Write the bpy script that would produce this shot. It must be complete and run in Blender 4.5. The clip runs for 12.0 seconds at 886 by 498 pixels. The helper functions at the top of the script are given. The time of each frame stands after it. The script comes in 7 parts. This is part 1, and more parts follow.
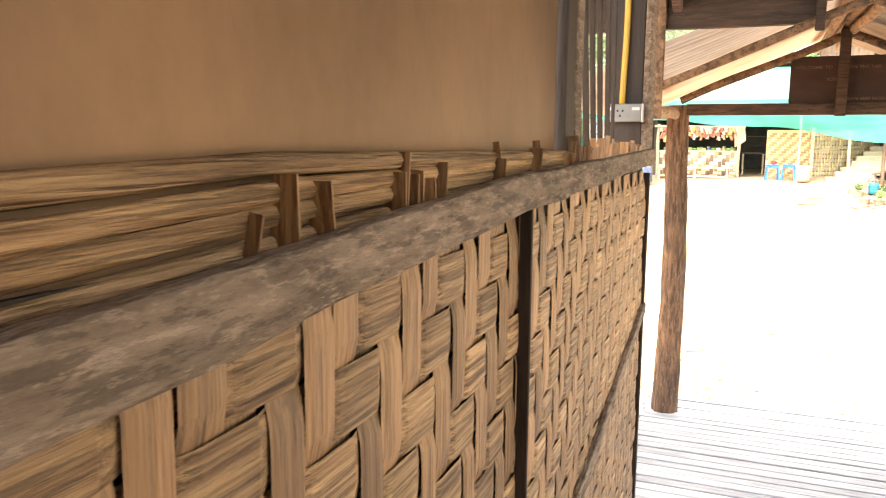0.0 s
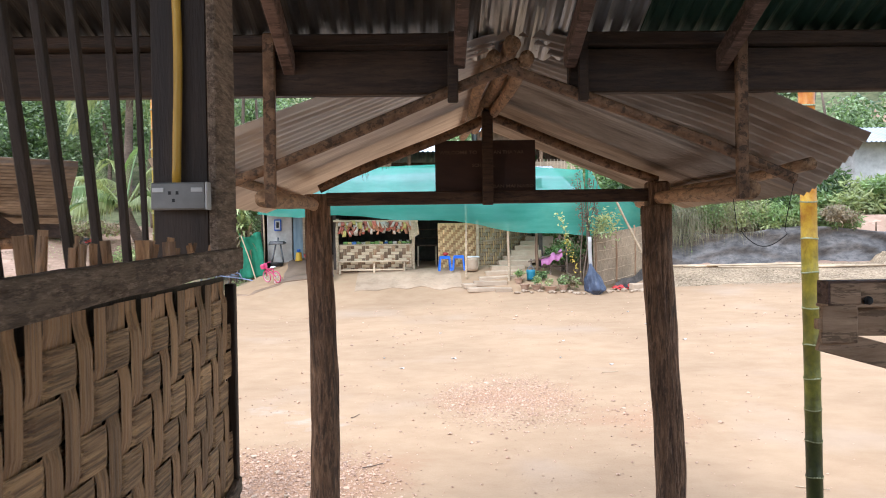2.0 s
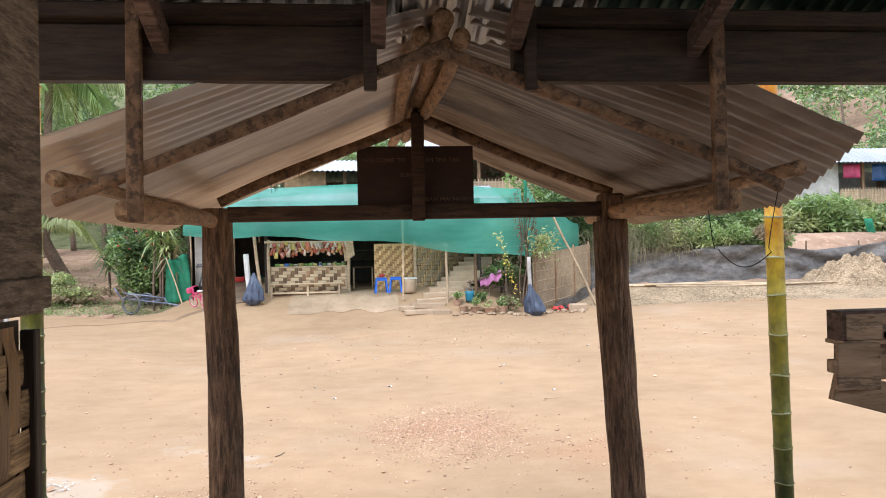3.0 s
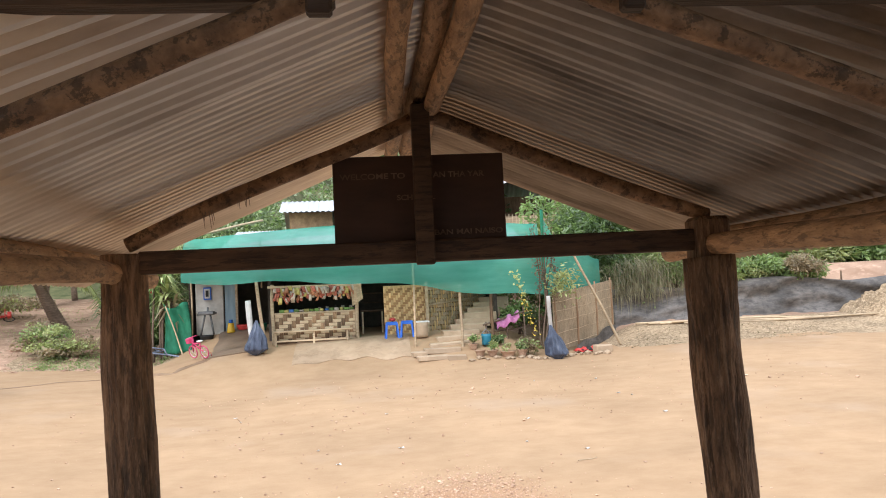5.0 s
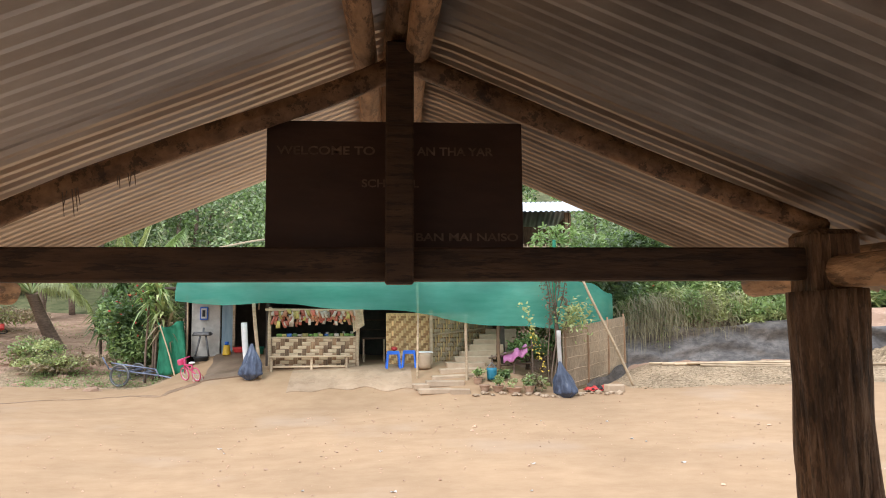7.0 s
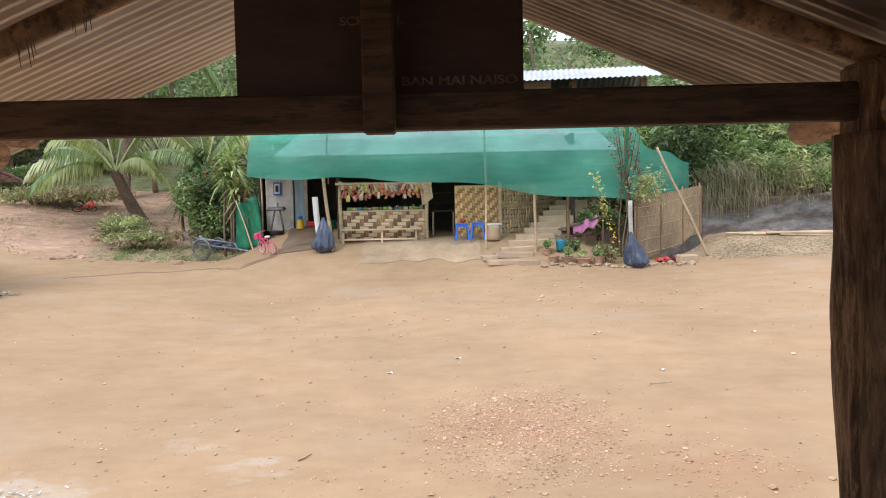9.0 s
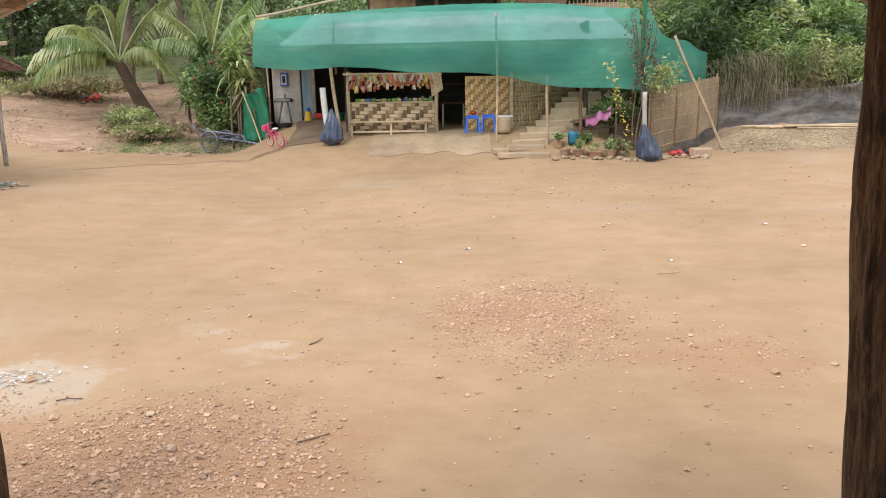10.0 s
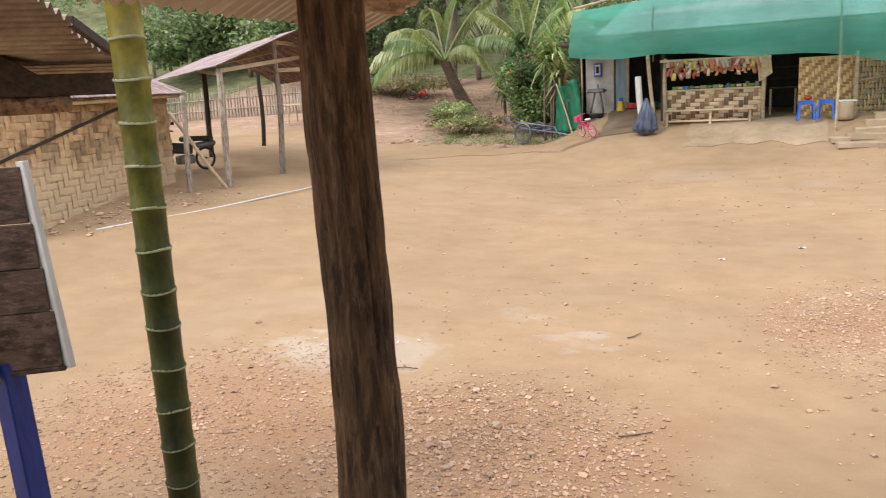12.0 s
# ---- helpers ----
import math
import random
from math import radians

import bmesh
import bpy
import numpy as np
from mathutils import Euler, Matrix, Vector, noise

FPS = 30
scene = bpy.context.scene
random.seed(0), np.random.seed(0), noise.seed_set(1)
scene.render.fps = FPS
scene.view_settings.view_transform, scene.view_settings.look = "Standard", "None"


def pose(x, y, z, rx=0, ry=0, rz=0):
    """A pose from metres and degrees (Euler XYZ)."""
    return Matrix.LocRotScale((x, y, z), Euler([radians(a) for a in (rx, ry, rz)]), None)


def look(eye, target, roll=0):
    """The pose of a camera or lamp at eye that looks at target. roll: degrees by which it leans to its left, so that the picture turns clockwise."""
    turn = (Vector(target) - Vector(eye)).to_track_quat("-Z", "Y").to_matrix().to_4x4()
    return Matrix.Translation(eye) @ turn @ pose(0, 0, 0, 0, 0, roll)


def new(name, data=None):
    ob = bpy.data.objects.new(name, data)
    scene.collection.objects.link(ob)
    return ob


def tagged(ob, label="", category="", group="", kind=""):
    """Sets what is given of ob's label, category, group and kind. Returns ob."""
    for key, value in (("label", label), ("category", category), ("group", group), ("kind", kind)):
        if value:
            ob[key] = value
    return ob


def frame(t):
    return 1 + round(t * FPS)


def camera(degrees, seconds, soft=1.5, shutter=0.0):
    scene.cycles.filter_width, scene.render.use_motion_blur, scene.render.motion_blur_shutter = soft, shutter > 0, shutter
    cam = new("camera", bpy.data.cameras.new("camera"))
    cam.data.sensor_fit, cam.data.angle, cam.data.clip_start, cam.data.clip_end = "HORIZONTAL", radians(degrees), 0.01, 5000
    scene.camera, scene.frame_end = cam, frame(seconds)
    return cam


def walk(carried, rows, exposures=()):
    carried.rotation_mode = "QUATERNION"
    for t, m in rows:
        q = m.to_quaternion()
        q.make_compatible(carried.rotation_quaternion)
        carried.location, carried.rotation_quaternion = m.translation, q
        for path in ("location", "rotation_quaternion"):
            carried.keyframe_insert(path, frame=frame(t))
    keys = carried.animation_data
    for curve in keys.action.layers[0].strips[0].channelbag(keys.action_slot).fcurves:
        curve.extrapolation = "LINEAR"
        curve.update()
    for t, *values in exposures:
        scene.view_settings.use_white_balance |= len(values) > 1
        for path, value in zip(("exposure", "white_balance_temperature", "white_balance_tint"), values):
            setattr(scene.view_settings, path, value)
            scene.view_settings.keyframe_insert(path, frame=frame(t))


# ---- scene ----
cam = camera(60.8, 12.0, soft=1.0, shutter=0.08)
PATH = [
    (0, (-0.4030, -0.3529, 2.1094), (-1.0419, 1.2698, 1.8691), 0.6),
    (0.5, (-0.3335, -0.1144, 2.0900), (-0.6908, 1.5972, 1.8911), 0.4),
    (1, (-0.2878, 0.1531, 2.0979), (-0.4638, 1.8990, 1.9598), 0.2),
    (1.5, (-0.2790, 0.4849, 2.1094), (-0.3150, 2.2431, 2.0372), -0.4),
    (2, (-0.2174, 0.7823, 2.1173), (-0.1734, 2.5414, 2.0970), -0.9),
    (2.5, (-0.1364, 1.1123, 2.1314), (-0.0264, 2.8688, 2.1322), -1.1),
    (3, (-0.1232, 1.4203, 2.1199), (0.0634, 3.1698, 2.1454), -1.3),
    (3.2, (-0.1241, 1.5497, 2.1278), (0.0810, 3.2974, 2.1630), -1.5),
    (4.8, (-0.0255, 2.5995, 2.1894), (0.1338, 4.3481, 2.3047), -2.8),
    (5, (-0.0097, 2.7051, 2.2035), (0.1522, 4.4537, 2.3197), -2.8),
    (5.5, (0.0598, 2.9797, 2.2220), (0.2174, 4.7282, 2.3470), -2.9),
    (6, (0.1135, 3.2014, 2.2466), (0.2666, 4.9491, 2.3910), -2.3),
    (6.5, (0.1250, 3.3915, 2.2634), (0.2763, 5.1383, 2.4138), -1.7),
    (6.7, (0.1241, 3.4822, 2.2238), (0.2869, 5.2237, 2.4130), -0.8),
    (8.3, (0.2957, 3.7884, 2.2466), (0.2834, 5.5484, 2.2818), -0.8),
    (8.5, (0.3203, 3.7620, 2.2238), (0.2948, 5.5220, 2.2202), -0.9),
    (9, (0.3256, 3.7576, 2.1824), (0.2886, 5.5132, 2.0759), -1.2),
    (9.5, (0.3247, 3.7594, 2.1454), (0.2781, 5.5044, 1.9219), -1.2),
    (10, (0.3335, 3.8069, 2.0926), (0.2693, 5.5317, 1.7477), -1.1),
    (10.5, (0.3230, 3.8359, 2.0645), (0.2270, 5.5405, 1.6368), -1.3),
    (11, (0.3080, 3.8447, 2.0662), (0.1021, 5.5387, 1.6342), -1.7),
    (11.5, (0.2323, 3.8368, 2.0733), (-0.1804, 5.5026, 1.6834), -2.4),
    (12, (0.1038, 3.8377, 2.0689), (-0.6239, 5.4032, 1.7292), -2.9),
]
EXPOSURES = [(0.0, 3.0, 6600, 10), (0.5, 1.95, 5700, 10), (1.0, 1.32, 5100, 10), (1.5, 1.04, 5050, 10), (2.0, 0.97, 5400, 10), (3.0, 0.77, 5800, 10), (5.0, 0.75, 6050, 10), (6.5, 0.72, 6050, 10), (8.5, 0.59, 5800, 10), (9.5, 0.40, 6250, 10), (12.0, 0.45, 6400, 10)]
walk(cam, [(t, look(eye, target, roll)) for t, eye, target, roll in PATH], EXPOSURES)

# ---- light: bright overcast sky, a weak broad sun from high behind the shop's side
world = bpy.data.worlds.new("overcast_sky")
scene.world = world
world.use_nodes = True
wn = world.node_tree.nodes
sky = wn.new("ShaderNodeTexSky")
sky.sky_type = "NISHITA"
sky.sun_disc = False
sky.sun_elevation, sky.sun_rotation = radians(47), radians(-34)
sky.air_density, sky.dust_density, sky.ozone_density = 1.0, 4.0, 1.0
soften = wn.new("ShaderNodeMixRGB")
soften.inputs["Fac"].default_value = 0.75
soften.inputs["Color2"].default_value = (9.5, 9.6, 9.9, 1)
world.node_tree.links.new(sky.outputs[0], soften.inputs["Color1"])
world.node_tree.links.new(soften.outputs[0], wn["Background"].inputs["Color"])
wn["Background"].inputs["Strength"].default_value = 0.15
sun_data = bpy.data.lights.new("sun", "SUN")
sun_data.energy, sun_data.angle, sun_data.color = 1.45, radians(22), (1.0, 0.95, 0.88)
sun = new("sun", sun_data)
sun.matrix_world = look((-10, 5, 30), (-10 + 6, 5 + 9, 18.4))


# ---- materials
def material(name, dark, light, scale=6.0, rough=0.75, bump=0.25, stretch=(1, 1, 1), grime=0.35, fine=8.0, metal=0.0, vary=0.0, island=False, gloss=0.4, cracks=0.0, flecks=0.0):
    """A surface with grain, larger stains and fine relief; stretch gives fibres a direction."""
    m = bpy.data.materials.new(name)
    m.use_nodes = True
    nt = m.node_tree
    n, l = nt.nodes, nt.links
    b = n["Principled BSDF"]
    tc = n.new("ShaderNodeTexCoord")
    mp = n.new("ShaderNodeMapping")
    mp.inputs["Scale"].default_value = stretch
    l.new(tc.outputs["Object"], mp.inputs["Vector"])
    a = n.new("ShaderNodeTexNoise")
    a.inputs["Scale"].default_value, a.inputs["Detail"].default_value, a.inputs["Roughness"].default_value = scale, 8, 0.65
    l.new(mp.outputs[0], a.inputs["Vector"])
    r = n.new("ShaderNodeValToRGB")
    r.color_ramp.elements[0].position, r.color_ramp.elements[1].position = 0.3, 0.7
    r.color_ramp.elements[0].color, r.color_ramp.elements[1].color = (*dark, 1), (*light, 1)
    l.new(a.outputs["Fac"], r.inputs["Fac"])
    c = n.new("ShaderNodeTexNoise")
    c.inputs["Scale"].default_value, c.inputs["Detail"].default_value = scale * 0.17, 4
    l.new(tc.outputs["Object"], c.inputs["Vector"])
    cr = n.new("ShaderNodeMapRange")
    cr.inputs["From Min"].default_value, cr.inputs["From Max"].default_value = 0.35, 0.65
    cr.inputs["To Min"].default_value, cr.inputs["To Max"].default_value = 1 - grime, 1 + grime * 0.25
    l.new(c.outputs["Fac"], cr.inputs["Value"])
    mul = n.new("ShaderNodeMixRGB")
    mul.blend_type = "MULTIPLY"
    mul.inputs["Fac"].default_value = 1
    l.new(r.outputs[0], mul.inputs["Color1"])
    l.new(cr.outputs[0], mul.inputs["Color2"])
    out = mul.outputs[0]
    if vary:
        if island:
            src = n.new("ShaderNodeNewGeometry").outputs["Random Per Island"]
        else:
            src = n.new("ShaderNodeObjectInfo").outputs["Random"]
        vr = n.new("ShaderNodeMapRange")
        vr.inputs["To Min"].default_value, vr.inputs["To Max"].default_value = 1 - vary, 1 + vary * 0.5
        l.new(src, vr.inputs["Value"])
        v2 = n.new("ShaderNodeMixRGB")
        v2.blend_type = "MULTIPLY"
        v2.inputs["Fac"].default_value = 1
        l.new(out, v2.inputs["Color1"])
        l.new(vr.outputs[0], v2.inputs["Color2"])
        out = v2.outputs[0]
    for share, lo, hi, tone, k in ((cracks, 0.44, 0.475, (0.012, 0.008, 0.005, 1), 1.3), (flecks, 0.60, 0.545, (*[min(0.85, 1.5 * v + 0.06) for v in light], 1), 2.6)):
        if share:
            w = n.new("ShaderNodeTexNoise")
            w.inputs["Scale"].default_value, w.inputs["Detail"].default_value, w.inputs["Roughness"].default_value = scale * k, 9, 0.72
            l.new(mp.outputs[0], w.inputs["Vector"])
            wr = n.new("ShaderNodeMapRange")
            wr.inputs["From Min"].default_value, wr.inputs["From Max"].default_value = lo, hi
            wr.inputs["To Min"].default_value, wr.inputs["To Max"].default_value = share, 0.0
            l.new(w.outputs["Fac"], wr.inputs["Value"])
            wx = n.new("ShaderNodeMixRGB")
            wx.inputs["Color2"].default_value = tone
            l.new(wr.outputs[0], wx.inputs["Fac"])
            l.new(out, wx.inputs["Color1"])
            out = wx.outputs[0]
    l.new(out, b.inputs["Base Color"])
    b.inputs["Roughness"].default_value, b.inputs["Metallic"].default_value = rough, metal
    b.inputs["Specular IOR Level"].default_value = gloss
    f = n.new("ShaderNodeTexNoise")
    f.inputs["Scale"].default_value, f.inputs["Detail"].default_value = scale * fine * 0.5, 6
    l.new(mp.outputs[0], f.inputs["Vector"])
    bp = n.new("ShaderNodeBump")
    bp.inputs["Strength"].default_value, bp.inputs["Distance"].default_value = bump, 0.01
    l.new(f.outputs["Fac"], bp.inputs["Height"])
    l.new(bp.outputs[0], b.inputs["Normal"])
    return m


def see_through(m, share, translucent=0.0, colour=(1, 1, 1)):
    """Lets part of the light pass, as a net or a thin leaf does."""
    nt = m.node_tree
    n, l = nt.nodes, nt.links
    o = n["Material Output"]
    last = o.inputs["Surface"].links[0].from_socket
    if translucent:
        t = n.new("ShaderNodeBsdfTranslucent")
        t.inputs["Color"].default_value = (*colour, 1)
        x = n.new("ShaderNodeMixShader")
        x.inputs[0].default_value = translucent
        l.new(last, x.inputs[1])
        l.new(t.outputs[0], x.inputs[2])
        last = x.outputs[0]
    if share:
        t = n.new("ShaderNodeBsdfTransparent")
        x = n.new("ShaderNodeMixShader")
        x.inputs[0].default_value = share
        l.new(last, x.inputs[1])
        l.new(t.outputs[0], x.inputs[2])
        last = x.outputs[0]
    l.new(last, o.inputs["Surface"])
    return m


GREYISH, REDDISH = (0.50, 0.435, 0.365, 1), (0.35, 0.20, 0.115, 1)
STAINS = [(-4.04, 9.71, 0.42, GREYISH), (-1.62, 10.56, 0.15, GREYISH), (-2.4, 11.04, 0.22, GREYISH), (-3.4, 9.7, 0.75, GREYISH), (-1.75, 8.3, 1.15, REDDISH), (-3.9, 8.1, 1.3, REDDISH), (0.95, 11.4, 0.75, REDDISH), (2.5, 10.2, 0.5, REDDISH)]
SOIL = material("packed_sandy_soil", (0.335, 0.22, 0.128), (0.405, 0.276, 0.165), 2.2, 0.95, 0.7, (0.85, 1.2, 1), 0.12, 40, gloss=0.12)
_n, _l = SOIL.node_tree.nodes, SOIL.node_tree.links
_tc, _w, _r, _mx = _n.new("ShaderNodeTexCoord"), _n.new("ShaderNodeTexNoise"), _n.new("ShaderNodeMapRange"), _n.new("ShaderNodeMixRGB")
_w.inputs["Scale"].default_value, _w.inputs["Detail"].default_value = 0.33, 5
_r.inputs["From Min"].default_value, _r.inputs["From Max"].default_value, _r.inputs["To Max"].default_value = 0.56, 0.70, 0.3
_mx.inputs["Color2"].default_value = (0.44, 0.355, 0.28, 1)
_old = _n["Principled BSDF"].inputs["Base Color"].links[0].from_socket
_l.new(_tc.outputs["Object"], _w.inputs["Vector"])
_l.new(_w.outputs["Fac"], _r.inputs["Value"])
_l.new(_r.outputs[0], _mx.inputs["Fac"])
_l.new(_old, _mx.inputs["Color1"])
_l.new(_mx.outputs[0], _n["Principled BSDF"].inputs["Base Color"])
for _x, _y, _r, _c in STAINS:
    _p, _d, _k, _a = _n.new("ShaderNodeVectorMath"), _n.new("ShaderNodeVectorMath"), _n.new("ShaderNodeMapRange"), _n.new("ShaderNodeMath")
    _p.operation, _d.operation, _a.operation = "MULTIPLY_ADD", "DISTANCE", "MULTIPLY_ADD"
    _p.inputs[1].default_value, _p.inputs[2].default_value, _d.inputs[1].default_value = (1, 1.3, 0), (0, 0, 0), (_x, _y * 1.3, 0)
    _l.new(_tc.outputs["Object"], _p.inputs[0])
    _l.new(_p.outputs[0], _d.inputs[0])
    _a.inputs[1].default_value = 2.2
    _l.new(_old.node.inputs[1].links[0].from_node.inputs["Fac"].links[0].from_socket, _a.inputs[0])
    _l.new(_d.outputs["Value"], _a.inputs[2])
    _k.inputs["From Min"].default_value, _k.inputs["From Max"].default_value = _r + (0.95 if _c is GREYISH else 0.6), _r + (1.25 if _c is GREYISH else 1.6)
    _k.inputs["To Min"].default_value, _k.inputs["To Max"].default_value = (0.42 if _c is GREYISH else 0.7), 0.0
    _l.new(_a.outputs[0], _k.inputs["Value"])
    _m2 = _n.new("ShaderNodeMixRGB")
    _m2.inputs["Color2"].default_value = _c
    _l.new(_k.outputs[0], _m2.inputs["Fac"])
    _l.new(_n["Principled BSDF"].inputs["Base Color"].links[0].from_socket, _m2.inputs["Color1"])
    _l.new(_m2.outputs[0], _n["Principled BSDF"].inputs["Base Color"])
SCRUB = material("weedy_undergrowth", (0.09, 0.11, 0.05), (0.28, 0.27, 0.14), 1.6, 0.9, 0.8, (1, 1, 1), 0.4, 10, gloss=0.15)
BANK = material("brown_slope_soil", (0.30, 0.188, 0.126), (0.47, 0.32, 0.23), 1.8, 0.95, 1.0, (0.6, 1.6, 1), 0.3, 20, gloss=0.12, flecks=0.3)
LITTERSOIL = material("straw_littered_soil", (0.24, 0.165, 0.10), (0.47, 0.36, 0.235), 7, 0.95, 1.0, (0.8, 2.2, 1), 0.3, 12, gloss=0.12, cracks=0.35, flecks=0.55)
RAIL = material("grey_sawn_timber", (0.13, 0.088, 0.058), (0.36, 0.265, 0.19), 9, 0.85, 0.8, (5, 1, 5), 0.4, cracks=0.4, flecks=0.25)
BEAM = material("brown_sawn_timber", (0.04, 0.02, 0.010), (0.14, 0.075, 0.04), 6, 0.7, 0.35, (0.8, 6, 6), 0.4, cracks=0.6)
DARKBEAM = material("dark_sawn_timber", (0.022, 0.013, 0.008), (0.078, 0.044, 0.026), 6, 0.7, 0.4, (0.8, 6, 6), 0.4, cracks=0.5)
PLY = material("plywood_sheet", (0.23, 0.118, 0.052), (0.37, 0.205, 0.098), 3.0, 0.5, 0.15, (2, 1.2, 0.8), 0.65)
# dark timber; on the room wall's posts it paints their unlit fronts
DARKPOST = material("shaded_and_dark_timber", (0.018, 0.012, 0.008), (0.05, 0.031, 0.02), 7, 0.65, 0.3, (6, 6, 0.6), 0.3)
POLE = material("peeled_round_pole", (0.20, 0.105, 0.05), (0.56, 0.34, 0.18), 8, 0.65, 0.6, (4, 1.2, 4), 0.3, cracks=0.5)
# darker copy of POLE: backlit shade under the roofs is put into the colour
DARKPOLE = material("shade_dark_pole", (0.11, 0.056, 0.027), (0.37, 0.21, 0.108), 8, 0.65, 0.6, (2.4, 2.4, 2.4), 0.35, cracks=0.6)
POST = material("weathered_round_post", (0.09, 0.045, 0.022), (0.295, 0.163, 0.084), 12, 0.75, 1.0, (2.5, 2.5, 0.4), 0.5, cracks=0.5, flecks=0.22)
POST.node_tree.nodes["Bump"].inputs["Distance"].default_value = 0.02
for _e, _p in zip(POST.node_tree.nodes["Color Ramp"].color_ramp.elements, (0.34, 0.68)):
    _e.position = _p
DECK = material("weathered_deck_slat", (0.25, 0.24, 0.235), (0.46, 0.45, 0.45), 6, 0.8, 0.4, (0.7, 6, 6), 0.25, vary=0.25)
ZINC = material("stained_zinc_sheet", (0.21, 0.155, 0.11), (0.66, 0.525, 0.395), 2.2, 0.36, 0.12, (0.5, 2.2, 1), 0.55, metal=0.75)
# paler than ZINC: the left slope's brighter light is put into this colour
PALEZINC = material("lit_slope_zinc_sheet", (0.64, 0.52, 0.41), (0.95, 0.84, 0.71), 3, 0.36, 0.12, (0.5, 3, 1), 0.35, metal=0.6)
DARKZINC = material("dark_zinc_sheet", (0.045, 0.04, 0.034), (0.15, 0.13, 0.112), 3, 0.4, 0.15, (3, 0.6, 1), 0.45, metal=0.6)
LEANZINC = material("brown_zinc_sheet", (0.24, 0.19, 0.15), (0.62, 0.52, 0.42), 3, 0.34, 0.15, (0.6, 3, 1), 0.4, metal=0.85)
SILVER = material("bare_zinc_sheet", (0.36, 0.36, 0.35), (0.66, 0.66, 0.65), 3, 0.32, 0.12, (3, 0.6, 1), 0.3, metal=0.8)
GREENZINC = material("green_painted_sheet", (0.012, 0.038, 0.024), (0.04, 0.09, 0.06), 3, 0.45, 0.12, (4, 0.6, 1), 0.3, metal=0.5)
NET = see_through(material("green_shade_net", (0.055, 0.28, 0.205), (0.12, 0.41, 0.315), 2.6, 0.6, 0.25, (0.7, 1, 3.5), 0.45, 40), 0.30, 0.42, (0.13, 0.60, 0.46))
NETTOP = see_through(material("thin_shade_net", (0.05, 0.36, 0.25), (0.10, 0.5, 0.36), 1.2, 0.6, 0.15, (1, 1, 2), 0.3, 60), 0.5, 0.45, (0.1, 0.62, 0.45))
BAMBOO = material("live_bamboo_culm", (0.05, 0.06, 0.02), (0.42, 0.38, 0.13), 11, 0.4, 0.25, (1.4, 1.4, 1.0), 0.6)
_n = BAMBOO.node_tree.nodes
_l = BAMBOO.node_tree.links
_tc, _sep, _rmp, _mx = _n.new("ShaderNodeTexCoord"), _n.new("ShaderNodeSeparateXYZ"), _n.new("ShaderNodeValToRGB"), _n.new("ShaderNodeMixRGB")
_mr = _n.new("ShaderNodeMapRange")
_mr.inputs["From Min"].default_value, _mr.inputs["From Max"].default_value = 0.4, 3.0
_l.new(_tc.outputs["Object"], _sep.inputs[0])
_l.new(_sep.outputs["Z"], _mr.inputs["Value"])
_l.new(_mr.outputs[0], _rmp.inputs["Fac"])
_rmp.color_ramp.elements[0].color, _rmp.color_ramp.elements[1].color = (0.035, 0.045, 0.02, 1), (0.66, 0.42, 0.035, 1)
for _p, _c in ((0.45, (0.075, 0.095, 0.03, 1)), (0.62, (0.25, 0.25, 0.06, 1)), (0.82, (0.50, 0.40, 0.065, 1))):
    _e = _rmp.color_ramp.elements.new(_p)
    _e.color = _c
_mx.blend_type = "OVERLAY"
_mx.inputs["Fac"].default_value = 0.85
_old = _n["Principled BSDF"].inputs["Base Color"].links[0].from_socket
_l.new(_rmp.outputs[0], _mx.inputs["Color1"])
_l.new(_old, _mx.inputs["Color2"])
_l.new(_mx.outputs[0], _n["Principled BSDF"].inputs["Base Color"])
YELLOWBAMBOO = BAMBOO.copy()
YELLOWBAMBOO.name = "yellow_bamboo_culm"
_mr = YELLOWBAMBOO.node_tree.nodes["Map Range.001"]
_mr.inputs["From Min"].default_value, _mr.inputs["From Max"].default_value = -0.9, 2.55
NODERING = material("waxy_node_ring", (0.22, 0.24, 0.11), (0.50, 0.50, 0.30), 14, 0.7, 0.4, (1, 1, 1), 0.4)
SLATV = material("split_bamboo_upright", (0.22, 0.11, 0.046), (0.50, 0.29, 0.135), 7, 0.5, 0.6, (9, 9, 0.5), 0.3, 5, vary=0.42, cracks=0.35)
SLATH = material("split_bamboo_level", (0.17, 0.082, 0.034), (0.66, 0.41, 0.20), 7, 0.5, 0.8, (14, 0.5, 14), 0.3, 5, vary=0.35, cracks=0.5)
for _e, _p in zip(SLATH.node_tree.nodes["Color Ramp"].color_ramp.elements, (0.36, 0.6)):
    _e.position = _p
PALEH = material("pale_bamboo_strip", (0.40, 0.29, 0.175), (0.70, 0.54, 0.36), 5, 0.6, 0.3, (0.6, 4, 4), 0.25, vary=0.25)
BROWNV = material("brown_bamboo_strip", (0.15, 0.082, 0.042), (0.37, 0.23, 0.125), 5, 0.6, 0.3, (4, 4, 0.6), 0.25, vary=0.5)
TANV = material("tan_bamboo_strip", (0.56, 0.36, 0.16), (0.80, 0.56, 0.28), 5, 0.6, 0.3, (4, 4, 0.6), 0.2, vary=0.3)
TANDARK = material("tan_brown_strip", (0.34, 0.185, 0.075), (0.50, 0.29, 0.125), 5, 0.6, 0.3, (0.6, 4, 4), 0.2, vary=0.3)
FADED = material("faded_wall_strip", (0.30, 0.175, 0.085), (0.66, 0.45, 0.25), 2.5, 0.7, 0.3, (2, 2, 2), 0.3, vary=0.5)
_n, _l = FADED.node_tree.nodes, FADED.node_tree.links
